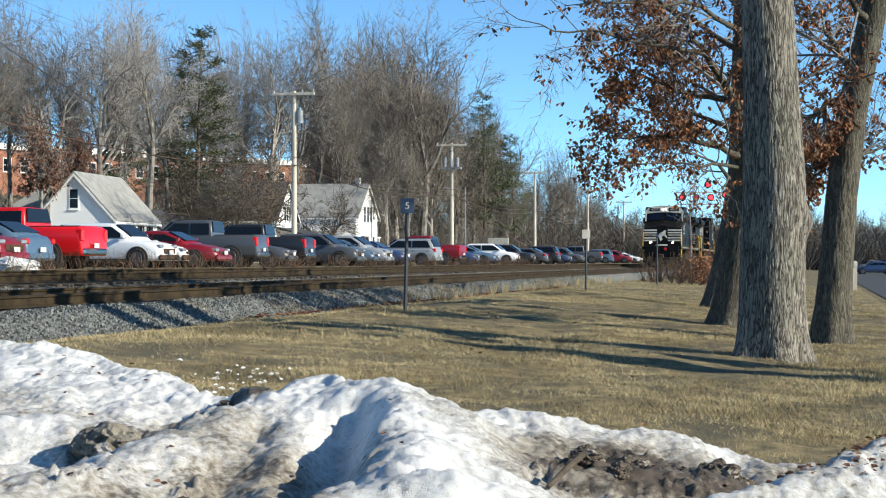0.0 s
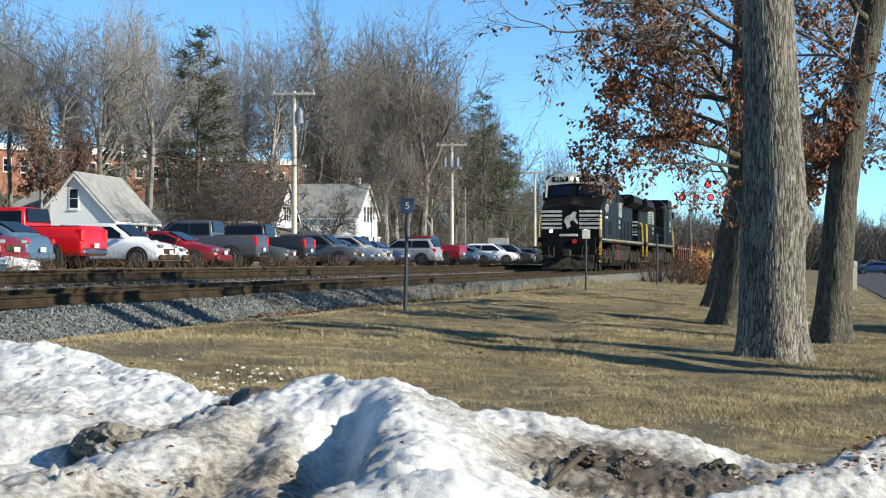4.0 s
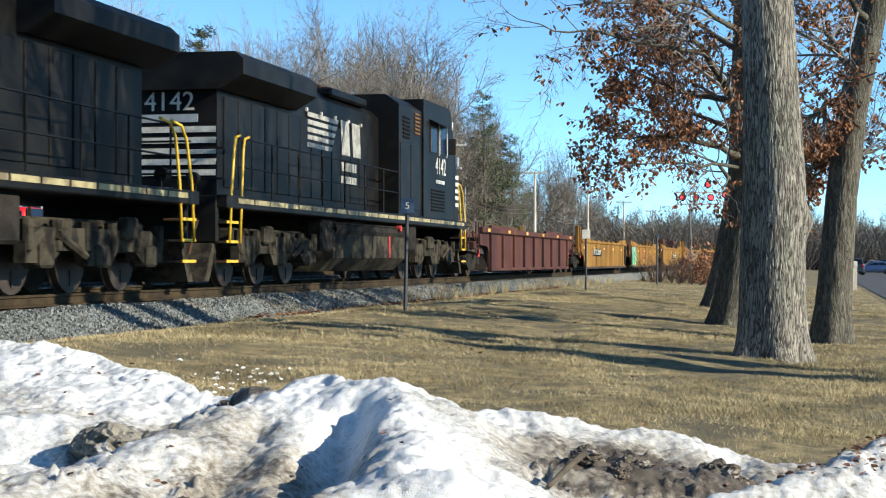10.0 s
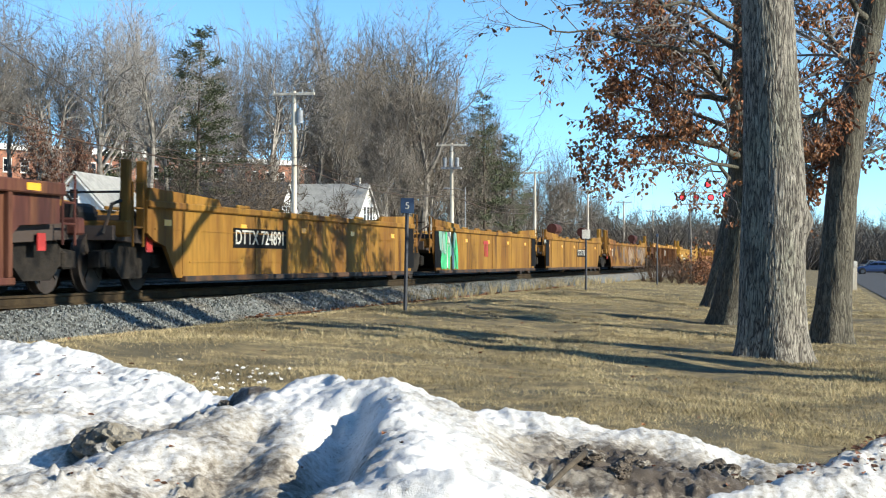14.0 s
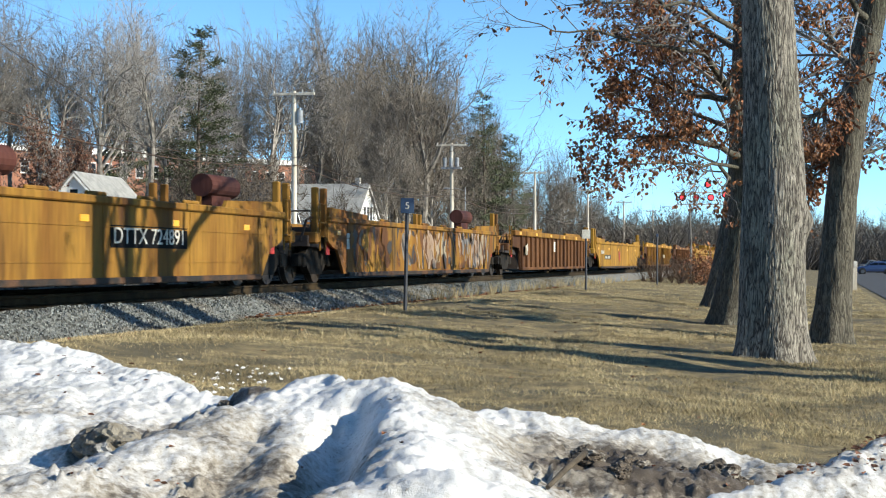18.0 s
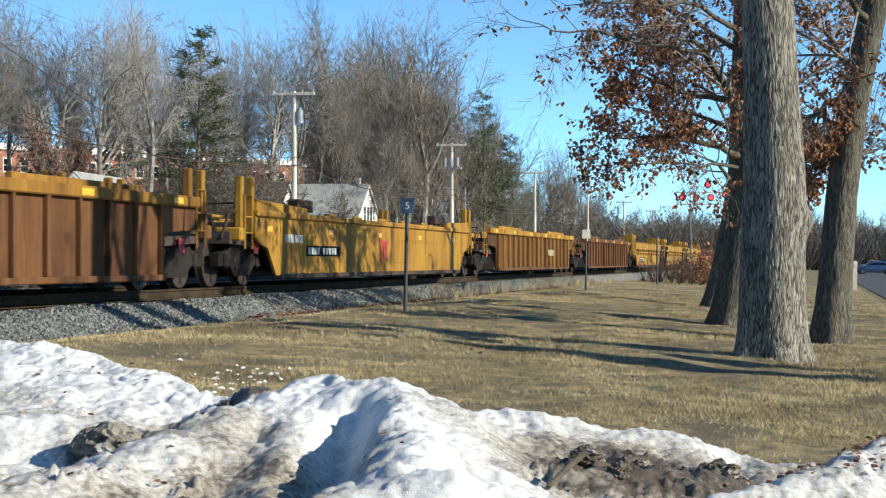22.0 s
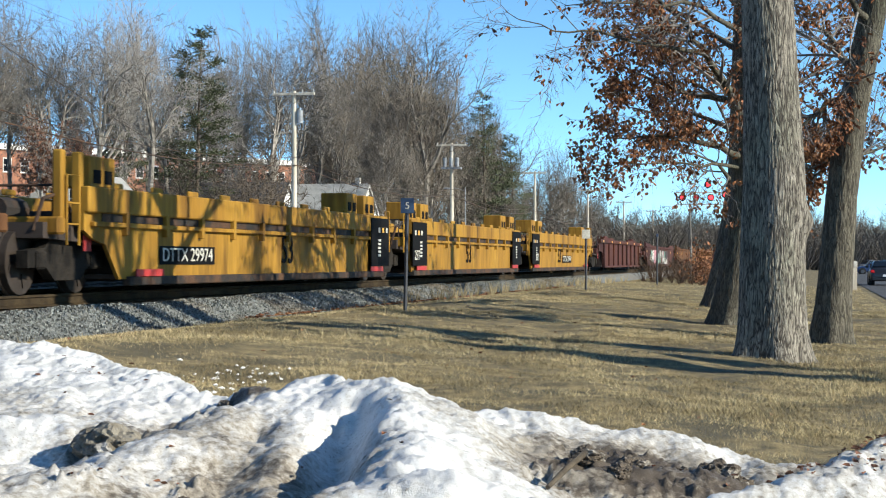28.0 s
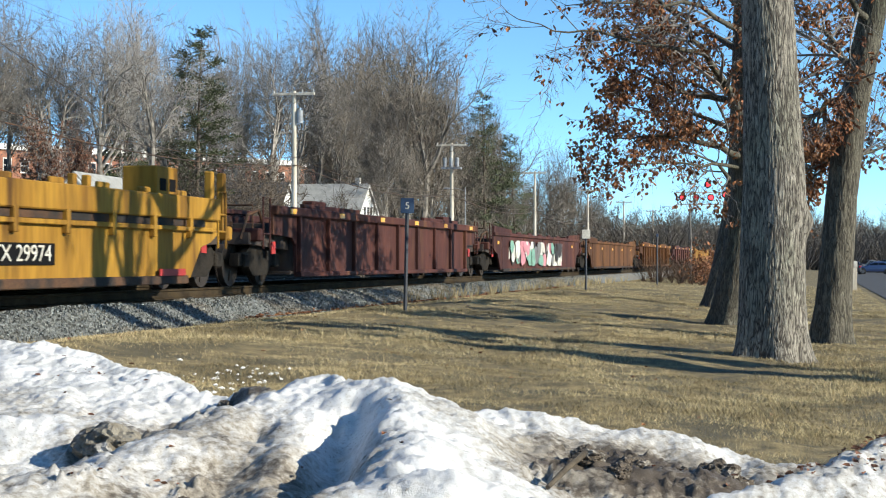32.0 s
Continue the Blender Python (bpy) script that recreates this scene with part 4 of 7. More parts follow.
    P("brow", Shape().add([(8.38, y, z) for y, z in arch] + [(8.22, y, z) for y, z in arch], [tuple(range(13))] + [(i, i + 13, (i + 1) % 13 + 13, (i + 1) % 13) for i in range(13)]), WHITEP, "white arched brow over the windshields")
    for y in (-0.75, 0.75):
        nb = P("number_board", Shape().box(8.17, 8.41, y - 0.4, y + 0.4, 4.45, 4.7, 0.02), BLACKP)
        lettering("number", number, 0.29, WHITEP, nb, pose(8.418, y, 4.575, 90, 0, 90))
    P("headlight", Shape().tube([(8.25, -0.12, 4.58), (8.43, -0.12, 4.58)], 0.075, 12).tube([(8.25, 0.12, 4.58), (8.43, 0.12, 4.58)], 0.075, 12), LAMP if forward else GLASS, "lit twin headlight" if forward else "")
    for s in (-1, 1):
        for x0, x1 in ((5.5, 6.3), (6.6, 7.5)):
            w = P("cab_window", Shape().box(x0, x1, s * 1.505 - 0.01, s * 1.505 + 0.01, 3.45, 4.2), PANE)
            part("window_frame", Shape().box(x0 - 0.05, x0, s * 1.51 - 0.015, s * 1.51 + 0.015, 3.4, 4.25).box(x1, x1 + 0.05, s * 1.51 - 0.015, s * 1.51 + 0.015, 3.4, 4.25), WHITEP if x0 > 6.5 else STEEL, w)
        P("sun_visor", Shape().prism([(s * 1.5, 4.32), (s * 1.75, 4.2), (s * 1.75, 4.18), (s * 1.5, 4.28)], 5.4, 7.6, "x"), BLACK)
        P("window_mirror", Shape().box(7.75, 7.81, s * 1.62 - 0.1, s * 1.62 + 0.1, 3.5, 3.95, 0.01), STEEL)
        for k in range(7):
            P("cab_louver", Shape().box(5.6, 7.2, s * 1.505 - 0.02, s * 1.505 + 0.014, 1.85 + k * 0.09, 1.9 + k * 0.09, 0.01), BLACKP)
        lettering("road_number", number, 0.66, WHITEP, e, pose(7.75 if s > 0 else 6.75, s * 1.507, 3.08, 90, 0, 180 if s > 0 else 0), "white road number")
        bars(e, 8.45 if s > 0 else 7.2, s * 1.507, 2.62, (0.3, 0.2, 0.45), 0.1, WHITEP, "small white lettering bars")
        # striped emblem on the hood side; the stripes lead as one reads
        for k in range(5):
            z = 3.72 - k * 0.165
            P("emblem_stripe", Shape().prism([(-1.55 + s * 2.35, z), (-1.55 + s * 2.35, z - 0.1), (-1.55 + s * (0.05 + 0.13 * k), z - 0.1), (-1.55 + s * (-0.05 + 0.13 * k), z)], s * 0.956 - 0.004, s * 0.956 + 0.004), OLDWHITE, "white slanted emblem stripe")
        for x in (-1.15, -0.2):
            P("emblem_block", Shape().prism([(-1.55 + s * (x - q), z) for q, z in ((0.0, 3.75), (0.12, 2.95), (0.8, 2.95), (0.68, 3.75))], s * 0.956 - 0.004, s * 0.956 + 0.004), OLDWHITE, "white emblem block")
        bars(e, -1.55 if s > 0 else 0.0, s * 0.956, 2.58, (0.16, 0.2, 0.16, 0.16, 0.16, 0.16), 0.2, OLDWHITE, "white lettering bars")
        bars(e, -1.55 if s > 0 else 0.0, s * 0.956, 2.28, (0.2, 0.16, 0.16, 0.2, 0.16, 0.16), 0.18, OLDWHITE, "white lettering bars")
        for k in range(9):
            P("sill_light", Shape().box(-8.4 + k * 1.1, -8.32 + k * 1.1, s * 0.95 - 0.02, s * 0.95 + 0.02, 3.72, 3.8), WHITEP, "small white plate")
        for z in (2.2, 2.72):
            P("handrail", Shape().tube([(-9.6, s * 1.42, z), (4.4, s * 1.42, z)], 0.018, 5), BLACK)
        for k in range(9):
            P("stanchion", Shape().tube([(-9.4 + k * 1.7, s * 1.42, 1.66), (-9.4 + k * 1.7, s * 1.42, 2.72)], 0.02, 5), BLACK)
        for ex, sg in ((xe + 0.05, 1), (-10.4, -1)):
            for k, (d0, d1) in enumerate(((0.0, 0.62), (0.55, 1.1))):
                P("corner_rail", Shape().tube([(ex - sg * (d1 + 0.3), s * 1.4, 2.78), (ex - sg * (d1 - 0.05), s * 1.44, 2.72), (ex - sg * (d1 - 0.2), s * 1.47, 2.5), (ex - sg * (d0 + 0.22), s * 1.49, 1.75), (ex - sg * (d0 + 0.12), s * 1.49, 0.8)], 0.026, 8), YELLOWP, "yellow corner grab rail", True)
            for z in (0.45, 0.8, 1.15):
                P("step", Shape().box(min(ex, ex - sg * 0.6), max(ex, ex - sg * 0.6), s * 1.3 - 0.17, s * 1.3 + 0.17, z, z + 0.04), STEEL)
                P("step_edge", Shape().box(min(ex, ex - sg * 0.6), max(ex, ex - sg * 0.6), s * 1.475 - 0.008, s * 1.475 + 0.008, z, z + 0.05), YELLOWP, "yellow step edge")
    # striped ends
    for k in range(5):
        z = 2.06 + k * 0.2
        for y0, y1 in ((-1.42, -0.42), (0.42, 1.42)):
            P("nose_stripe", Shape().box(xn - 0.037, xn + 0.002, y0, y1, z, z + 0.11), WHITEP, "white nose stripe")
        for s in (-1, 1):
            P("nose_stripe", Shape().box(xn - 0.6, xn - 0.04, s * 1.45 - 0.012, s * 1.45 + 0.012, z, z + 0.11), WHITEP, "white nose stripe")
    P("nose_emblem", Shape().prism([(-0.42, 2.06), (0.42, 2.06), (0.42, 2.97), (-0.42, 2.97)], xn - 0.012, xn + 0.003, "x"), BLACK, "black emblem panel on the nose")
    P("nose_emblem_mark", Shape().prism([(-0.16, 2.06), (0.02, 2.2), (-0.06, 2.4), (0.12, 2.5), (0.3, 2.3), (0.4, 2.34), (0.24, 2.62), (0.3, 2.86), (0.16, 2.92), (0.0, 2.76), (-0.2, 2.68), (-0.34, 2.44), (-0.24, 2.3)], xn + 0.004, xn + 0.01, "x"), WHITEP, "white figure of the nose emblem")
    P("rear_panel", Shape().box(-9.42, -9.4, -0.55, 0.55, 3.05, 3.2), GREYP, "pale grey panel under the rear number")
    for k in range(5):
        z = 2.06 + k * 0.2
        P("rear_stripe", Shape().box(-9.425, -9.4, -0.9, 0.9, z, z + 0.11), WHITEP, "white stripe on the rear hood")
    lettering("rear_number", number, 0.5, WHITEP, e, pose(-9.43, 0, 3.42, 90, 0, -90))
    for ex, sg in ((xe, 1), (-10.35, -1)):
        P("end_plate", Shape().box(min(ex, ex + sg * 0.12), max(ex, ex + sg * 0.12), -1.32, 1.32, 0.8, 1.66, 0.03), BLACK)
        P("plow", Shape().prism([(ex + sg * 0.12, 0.8), (ex + sg * 0.55, 0.12), (ex + sg * 0.3, 0.12), (ex - sg * 0.08, 0.8)], -1.24, 1.24), DUSTY, "dusty pilot plow")
        P("coupler", Shape().box(min(ex, ex + sg * 1.15), max(ex, ex + sg * 0.75), -0.14, 0.14, 0.75, 1.0, 0.04).box(min(ex + sg * 0.45, ex + sg * 0.8), max(ex + sg * 0.45, ex + sg * 0.8), -0.2, 0.2, 0.7, 1.05, 0.05), STEEL)
        for y in (-0.95, -0.7, 0.7, 0.95):
            P("air_hose", Shape().tube([(ex + sg * 0.12, y, 1.2), (ex + sg * 0.3, y, 1.0), (ex + sg * 0.3, y * 0.9, 0.6)], 0.03, 6), STEEL)
        for z in (1.95, 2.5):
            for t in (-1, 1):
                P("end_rail", Shape().tube([(ex, t * 1.4, z), (ex, t * 0.5, z)], 0.02, 5), BLACK)
        for y in (-0.85, 0.85):
            d = P("ditch_light", Shape().tube([(ex, y, 1.95), (ex + sg * 0.16, y, 1.95)], 0.12, 12).box(ex - 0.03, ex + 0.03, y - 0.03, y + 0.03, 1.6, 1.9), BLACK)
            part("lens", Shape().tube([(ex + sg * 0.16, y, 1.95), (ex + sg * 0.17, y, 1.95)], 0.08, 12), DITCH if forward and sg > 0 else GLASS, d, "lit ditch light" if forward and sg > 0 else "")
        P("walkway_plate", Shape().box(ex - 0.02, ex + sg * 0.13 + 0.02, -0.45, 0.45, 1.68, 1.8, 0.02), WHITEP, "white step plate")
    P("marker", Shape().tube([(xe + 0.1, 0.3, 1.45), (xe + 0.22, 0.3, 1.45)], 0.12, 12), REDLENS, "red glad-hand cover")
    P("horn", Shape().tube([(5.6, 0.2, 4.88), (6.1, 0.2, 4.91)], [0.04, 0.09], 8).box(5.5, 5.7, 0.0, 0.4, 4.78, 4.88), STEEL)
    e["s0"], e["flip"] = s0, 0 if forward else 1
    CARS.append(e)
    return e


locomotive(-101.25, "black diesel freight locomotive with white striped nose leading the train", True, "4079")
locomotive(-123.55, "black diesel freight locomotive running long hood first", False, "4142")

# ================= snow bank in front =================
def crest_at(x):
    pts = [(-5.0, 12.2, 0.95), (-2.93, 11.0, 0.84), (-2.26, 10.5, 0.80), (-1.71, 10.0, 0.70), (-1.24, 9.3, 0.57), (-0.96, 8.5, 0.70), (-0.61, 8.0, 0.78), (-0.35, 7.6, 0.80), (-0.24, 7.5, 0.81),
           (-0.137, 7.5, 0.72), (-0.06, 7.6, 0.65), (0.18, 8.0, 0.617), (0.478, 8.0, 0.617), (0.6, 8.0, 0.585), (0.86, 8.0, 0.55), (1.13, 8.0, 0.51), (1.4, 8.0, 0.45), (1.67, 8.0, 0.395), (2.2, 8.0, 0.34), (4.0, 8.4, 0.3)]
    for a, b in zip(pts, pts[1:]):
        if x <= b[0]:
            k = max(0.0, (x - a[0]) / (b[0] - a[0]))
            k = k * k * (3 - 2 * k)
            return a[1] + (b[1] - a[1]) * k, a[2] + (b[2] - a[2]) * k
    return pts[-1][1:]


SPURS = [  # ridges that run out towards the road: ends (x, y, z) and how steeply they fall away
    (-0.61, 8.0, 0.77, -1.05, 6.9, 0.66, 0.5), (-1.05, 6.9, 0.66, -1.6, 5.6, 0.58, 0.5), (-0.24, 7.5, 0.81, -0.16, 6.6, 0.74, 0.55), (-0.16, 6.6, 0.74, -0.1, 5.4, 0.66, 0.5),
    (-0.45, 4.8, 0.64, -0.04, 5.0, 0.725, 0.55), (-0.04, 5.0, 0.725, 0.42, 5.0, 0.63, 0.5), (0.95, 5.4, 0.58, 1.41, 5.8, 0.66, 0.7), (1.41, 5.8, 0.66, 1.9, 6.2, 0.76, 0.8),
    (-0.75, 2.5, 0.98, -0.45, 2.4, 0.97, 0.9), (-2.3, 7.4, 0.66, -1.5, 7.6, 0.62, 0.35), (0.6, 6.6, 0.52, 1.0, 6.7, 0.5, 0.5)]


def snow_z(x, y):
    cy, cz = crest_at(x)
    h = cz - (0.11 * (cy - y) + 0.02 * (cy - y) ** 0.5 if y < cy else 0.95 * (y - cy) ** 1.1)
    for x0, y0, z0, x1, y1, z1, k in SPURS:
        dx, dy = x1 - x0, y1 - y0
        q = max(0.0, min(1.0, ((x - x0) * dx + (y - y0) * dy) / (dx * dx + dy * dy)))
        d = math.hypot(x - x0 - q * dx, y - y0 - q * dy)
        h2 = z0 + (z1 - z0) * q - k * (math.sqrt(d * d + 0.01) - 0.1)
        a = 0.06
        m = max(h, h2)
        h = m + max(0.0, a - abs(h - h2)) ** 2 / (4 * a)
    q = max(0.0, min(1.0, (7.4 - y) / 1.9))
    h -= 0.2 * math.exp(-((x + 0.40 + 0.06 * q) / 0.12) ** 2) * (1 - abs(2 * q - 1) ** 4)
    h -= 1.7 * max(0.0, 2.3 - y) + 2.0 * max(0.0, -3.3 - x) + 2.0 * max(0.0, x - 2.25)
    v = Vector((x, y, 0.3))
    d = dirt_here(x, y)
    if d > 0.4:
        h += min(0.6, d - 0.4) * (0.03 + 0.05 * noise.noise(v * 11) + 0.06 * noise.noise(v * 23) + 0.04 * noise.noise(v * 41))
    h += 0.05 * noise.noise(v * 1.7) + 0.03 * noise.noise(v * 4.1) + 0.02 * noise.noise(v * 9.5) + 0.014 * noise.noise(v * 21) + 0.008 * noise.noise(v * 44) + 0.005 * noise.noise(v * 78)
    return h


def build_snow():
    nx, ny = 540, 560
    xs = [-4.0 + 6.9 * i / nx for i in range(nx + 1)]
    ys = [1.4 + 11.2 * j / ny for j in range(ny + 1)]
    vs = [(x, y, max(snow_z(x, y), gz(x, y) - 0.25)) for y in ys for x in xs]
    n = nx + 1
    fs = [(j * n + i, j * n + i + 1, (j + 1) * n + i + 1, (j + 1) * n + i) for j in range(ny) for i in range(nx)]
    low = [v[2] < gz(v[0], v[1]) - 0.1 for v in vs]
    fs = [f for f in fs if not all(low[i] for i in f)]
    ob = solid("snow_bank", Shape().add(vs, fs), SNOW, smooth=True)
    layer = ob.data.attributes.new("dirt_shade", "FLOAT", "POINT")
    for i, v in enumerate(ob.data.vertices):
        layer.data[i].value = dirt_shade(v.co.x, v.co.y)
    tagged(ob, "dirty ploughed snow bank with ridges and meltwater crust", "snow", kind="structure")


DIRT = material("frozen_dirt", (0.11, 0.088, 0.066), 0.95, second=(0.05, 0.04, 0.03), scale=14, fine=60, bump=1.0, third=(0.36, 0.33, 0.28), third_at=(0.54, 0.68), third_scale=16)
DIRT_SPOTS = [(0.62, 7.2, 0.2), (0.84, 7.3, 0.24), (1.05, 7.1, 0.28), (1.3, 7.0, 0.26), (1.5, 6.8, 0.2), (0.95, 6.4, 0.22), (0.45, 6.6, 0.13), (1.2, 6.3, 0.2), (-1.1, 8.6, 0.14), (-0.95, 6.3, 0.1), (-1.3, 6.0, 0.09), (-1.05, 7.3, 0.1), (-0.7, 5.6, 0.1), (1.7, 7.0, 0.2), (-1.45, 7.15, 0.16)]
DIRT_SHADE_SMEARS = [  # broad smears of road dirt, some standing for shade: x, y, half-width in x and in y, strength
    (0.95, 7.0, 0.55, 0.6, 0.95), (1.35, 6.7, 0.4, 0.5, 1.0), (0.85, 7.35, 0.24, 0.2, 1.2), (1.2, 7.2, 0.2, 0.28, 1.3), (0.62, 7.1, 0.12, 0.15, 1.1), (1.45, 6.3, 0.35, 0.35, 0.7), (0.5, 6.6, 0.3, 0.5, 0.42), (0.05, 7.2, 0.2, 0.2, 0.3), (-0.75, 6.2, 0.26, 0.5, 0.55), (-1.05, 6.4, 0.3, 0.4, 0.24),
    # x 1.35 to 1.75 with y up to 6.0: shade tinted into the right lobe
    (-1.25, 5.6, 0.4, 0.4, 0.22), (1.75, 6.0, 0.3, 0.4, 0.3), (1.35, 5.4, 0.4, 0.4, 0.25), (1.55, 5.7, 0.6, 0.5, 0.24), (-1.35, 7.2, 0.25, 0.3, 0.6), (-1.1, 8.5, 0.3, 0.14, 0.9), (-1.85, 8.4, 0.3, 0.3, 0.3), (-2.4, 8.6, 0.4, 0.5, 0.28), (-0.9, 6.95, 0.22, 0.3, 0.4), (-0.35, 5.9, 0.15, 0.4, 0.35), (1.8, 7.4, 0.4, 0.5, 0.6), (-1.6, 5.9, 0.5, 0.4, 0.34), (-1.3, 5.2, 0.6, 0.4, 0.42), (-0.95, 5.7, 0.35, 0.5, 0.5), (-1.9, 6.5, 0.35, 0.4, 0.34), (-0.62, 5.4, 0.2, 0.5, 0.6), (-1.15, 6.9, 0.3, 0.2, 0.45), (-1.2, 4.7, 0.6, 0.4, 0.5), (-0.85, 4.6, 0.35, 0.5, 0.5), (-1.5, 4.2, 0.5, 0.3, 0.45), (-0.55, 4.9, 0.2, 0.4, 0.6)]


def dirt_shade(x, y):
    k = 0.0
    for a, b, rx, ry, s in DIRT_SHADE_SMEARS:
        d = ((x - a) / rx) ** 2 + ((y - b) / ry) ** 2
        if d < 4:
            k = max(k, s * min(1.0, 1.7 * math.exp(-d * 0.8)))
    return k


def dirt_here(x, y):
    k = 0.0
    for a, b, r in DIRT_SPOTS:
        k = max(k, 1.25 - 0.75 * math.hypot(x - a, (y - b) * 0.75) / r)
    if k < -1:
        return k
    v = Vector((x, y, 5.0))
    return k + 0.4 * noise.noise(v * 6) + 0.45 * noise.noise(v * 17) + 0.45 * noise.noise(v * 38)


build_snow()


def lump(name, x, y, z, r, flat, mat, label, category, seed, group=""):
    sh = Shape()
    bm = bmesh.new()
    bmesh.ops.create_icosphere(bm, subdivisions=4, radius=1.0)
    sx = random.Random(seed)
    o = Vector((sx.uniform(0, 50), sx.uniform(0, 50), 0))
    for v in bm.verts:
        k = 1 + 0.35 * noise.noise(v.co * 1.6 + o) + 0.22 * noise.noise(v.co * 4 + o) + 0.14 * noise.noise(v.co * 9 + o)
        v.co = Vector((v.co.x * r * k, v.co.y * r * k * 0.8, v.co.z * r * k * flat))
    me = bpy.data.meshes.new(name)
    bm.to_mesh(me)
    bm.free()
    ob = solid(name, me, mat, m=pose(x, y, z, 0, 0, seed * 40))
    return tagged(ob, label, category, group)


GREYICE = material("gritty_ice", (0.22, 0.2, 0.16), 0.9, second=(0.12, 0.105, 0.08), scale=8, fine=50, bump=0.8, third=(0.5, 0.5, 0.5), third_at=(0.58, 0.7), third_scale=6)
lump("gritty_ice_block", -1.42, 7.05, snow_z(-1.42, 7.05) + 0.02, 0.16, 0.5, GREYICE, "gritty brown-grey lump of frozen slush on the snow", "ice block", 3)
for i, (x, y, r, fl) in enumerate([(0.62, 7.15, 0.07, 0.6), (0.84, 7.35, 0.09, 0.6), (1.0, 7.0, 0.08, 0.6), (1.18, 7.15, 0.1, 0.6), (1.36, 6.8, 0.08, 0.55), (0.92, 6.4, 0.08, 0.5), (0.7, 6.6, 0.06, 0.6), (-1.1, 8.5, 0.07, 0.5), (-0.95, 6.1, 0.06, 0.5), (1.26, 7.1, 0.07, 0.7)]):
    lump("dirt_clod", x, y, snow_z(x, y) + r * fl * 0.25, r, fl, DIRT, "dark frozen dirt clod stuck in the snow bank", "dirt", i + 5, "dirt clods")
tagged(solid("broken_stick", Shape().tube([(0.38, 6.05, 0.53), (0.46, 6.25, 0.57), (0.55, 6.45, 0.61)], [0.009, 0.012, 0.013], 8), TIE), "short broken stick lying on dirty snow", "stick")


# ================= leaves, grass =================
def leaf_into(sh, c, size, rnd, droop=0.5):
    """One curled, lobed dead oak leaf."""
    a = rnd.uniform(0, 2 * math.pi)
    d = Vector((math.cos(a), math.sin(a), -rnd.uniform(droop * 0.3, droop * 2))).normalized()
    sd = d.cross(Vector((rnd.uniform(-0.5, 0.5), rnd.uniform(-0.5, 0.5), 1))).normalized()
    nn = sd.cross(d)
    w, cu = size * rnd.uniform(0.22, 0.34), size * rnd.uniform(0.1, 0.35)
    p = [c, c + d * size * 0.3 + sd * w + nn * cu * 0.5, c + d * size * 0.3 - sd * w + nn * cu * 0.5, c + d * size * 0.5 - nn * cu * 0.2, c + d * size * 0.75 + sd * w * 0.9 + nn * cu, c + d * size * 0.75 - sd * w * 0.9 + nn * cu, c + d * size]
    sh.add(p, [(0, 1, 3), (0, 3, 2), (3, 1, 4), (3, 5, 2), (3, 4, 6), (3, 6, 5)])


def litter():
    rnd = random.Random(21)
    sh = Shape()
    for i in range(220):
        u, p = rnd.uniform(11, 62), rnd.uniform(-2.5, 8.3)
        w = EX * u + EY * p
        if abs(w.x) < 0.29 * w.y + 1:
            leaf_into(sh, Vector((w.x, w.y, gz(w.x, w.y) + 0.02)), rnd.uniform(0.035, 0.07), rnd, 0.05)
    for i in range(700):
        u, p = rnd.uniform(26, 62), rnd.gauss(9.15, 0.2)
        w = EX * u + EY * p
        leaf_into(sh, Vector((w.x, w.y, ground_z(p) + 0.05)), rnd.uniform(0.06, 0.11), rnd, 0.1)
    tagged(solid("fallen_leaves", sh, OAKLEAF), "scattered fallen brown oak leaves on the dry grass", "leaves", kind="stuff")
    sh = Shape()
    for i in range(60):
        x, y = rnd.uniform(-2.6, 1.9), rnd.uniform(5.5, 10.5)
        z = snow_z(x, y)
        leaf_into(sh, Vector((x, y, z + 0.015)), rnd.uniform(0.02, 0.045), rnd, 0.1)
    for cx, cy, n in ((-2.1, 9.95, 14), (1.55, 6.05, 30), (1.45, 6.35, 30), (1.75, 6.3, 30), (1.2, 5.75, 22), (1.31, 5.8, 26), (1.42, 5.87, 28), (1.53, 5.95, 28), (-1.5, 9.6, 8), (-1.15, 6.2, 8)):
        for i in range(n):
            x, y = cx + rnd.gauss(0, 0.09), cy + rnd.gauss(0, 0.09)
            leaf_into(sh, Vector((x, y, snow_z(x, y) + 0.012)), rnd.uniform(0.014, 0.034), rnd, 0.1)
    tagged(solid("leaves_on_snow", sh, SNOWLEAF), "brown dead leaves lying on the snow bank", "leaves", kind="stuff")


litter()

DULLLEAF = material("dull_leaf", (0.2, 0.1, 0.06), 0.8, second=(0.12, 0.055, 0.035), scale=2, fine=10, bump=0, by_island=0.4)
STRAW = material("straw_blades", (0.45, 0.365, 0.2), 0.9, second=(0.2, 0.158, 0.082), scale=0.8, fine=10, bump=0, by_island=0.5)


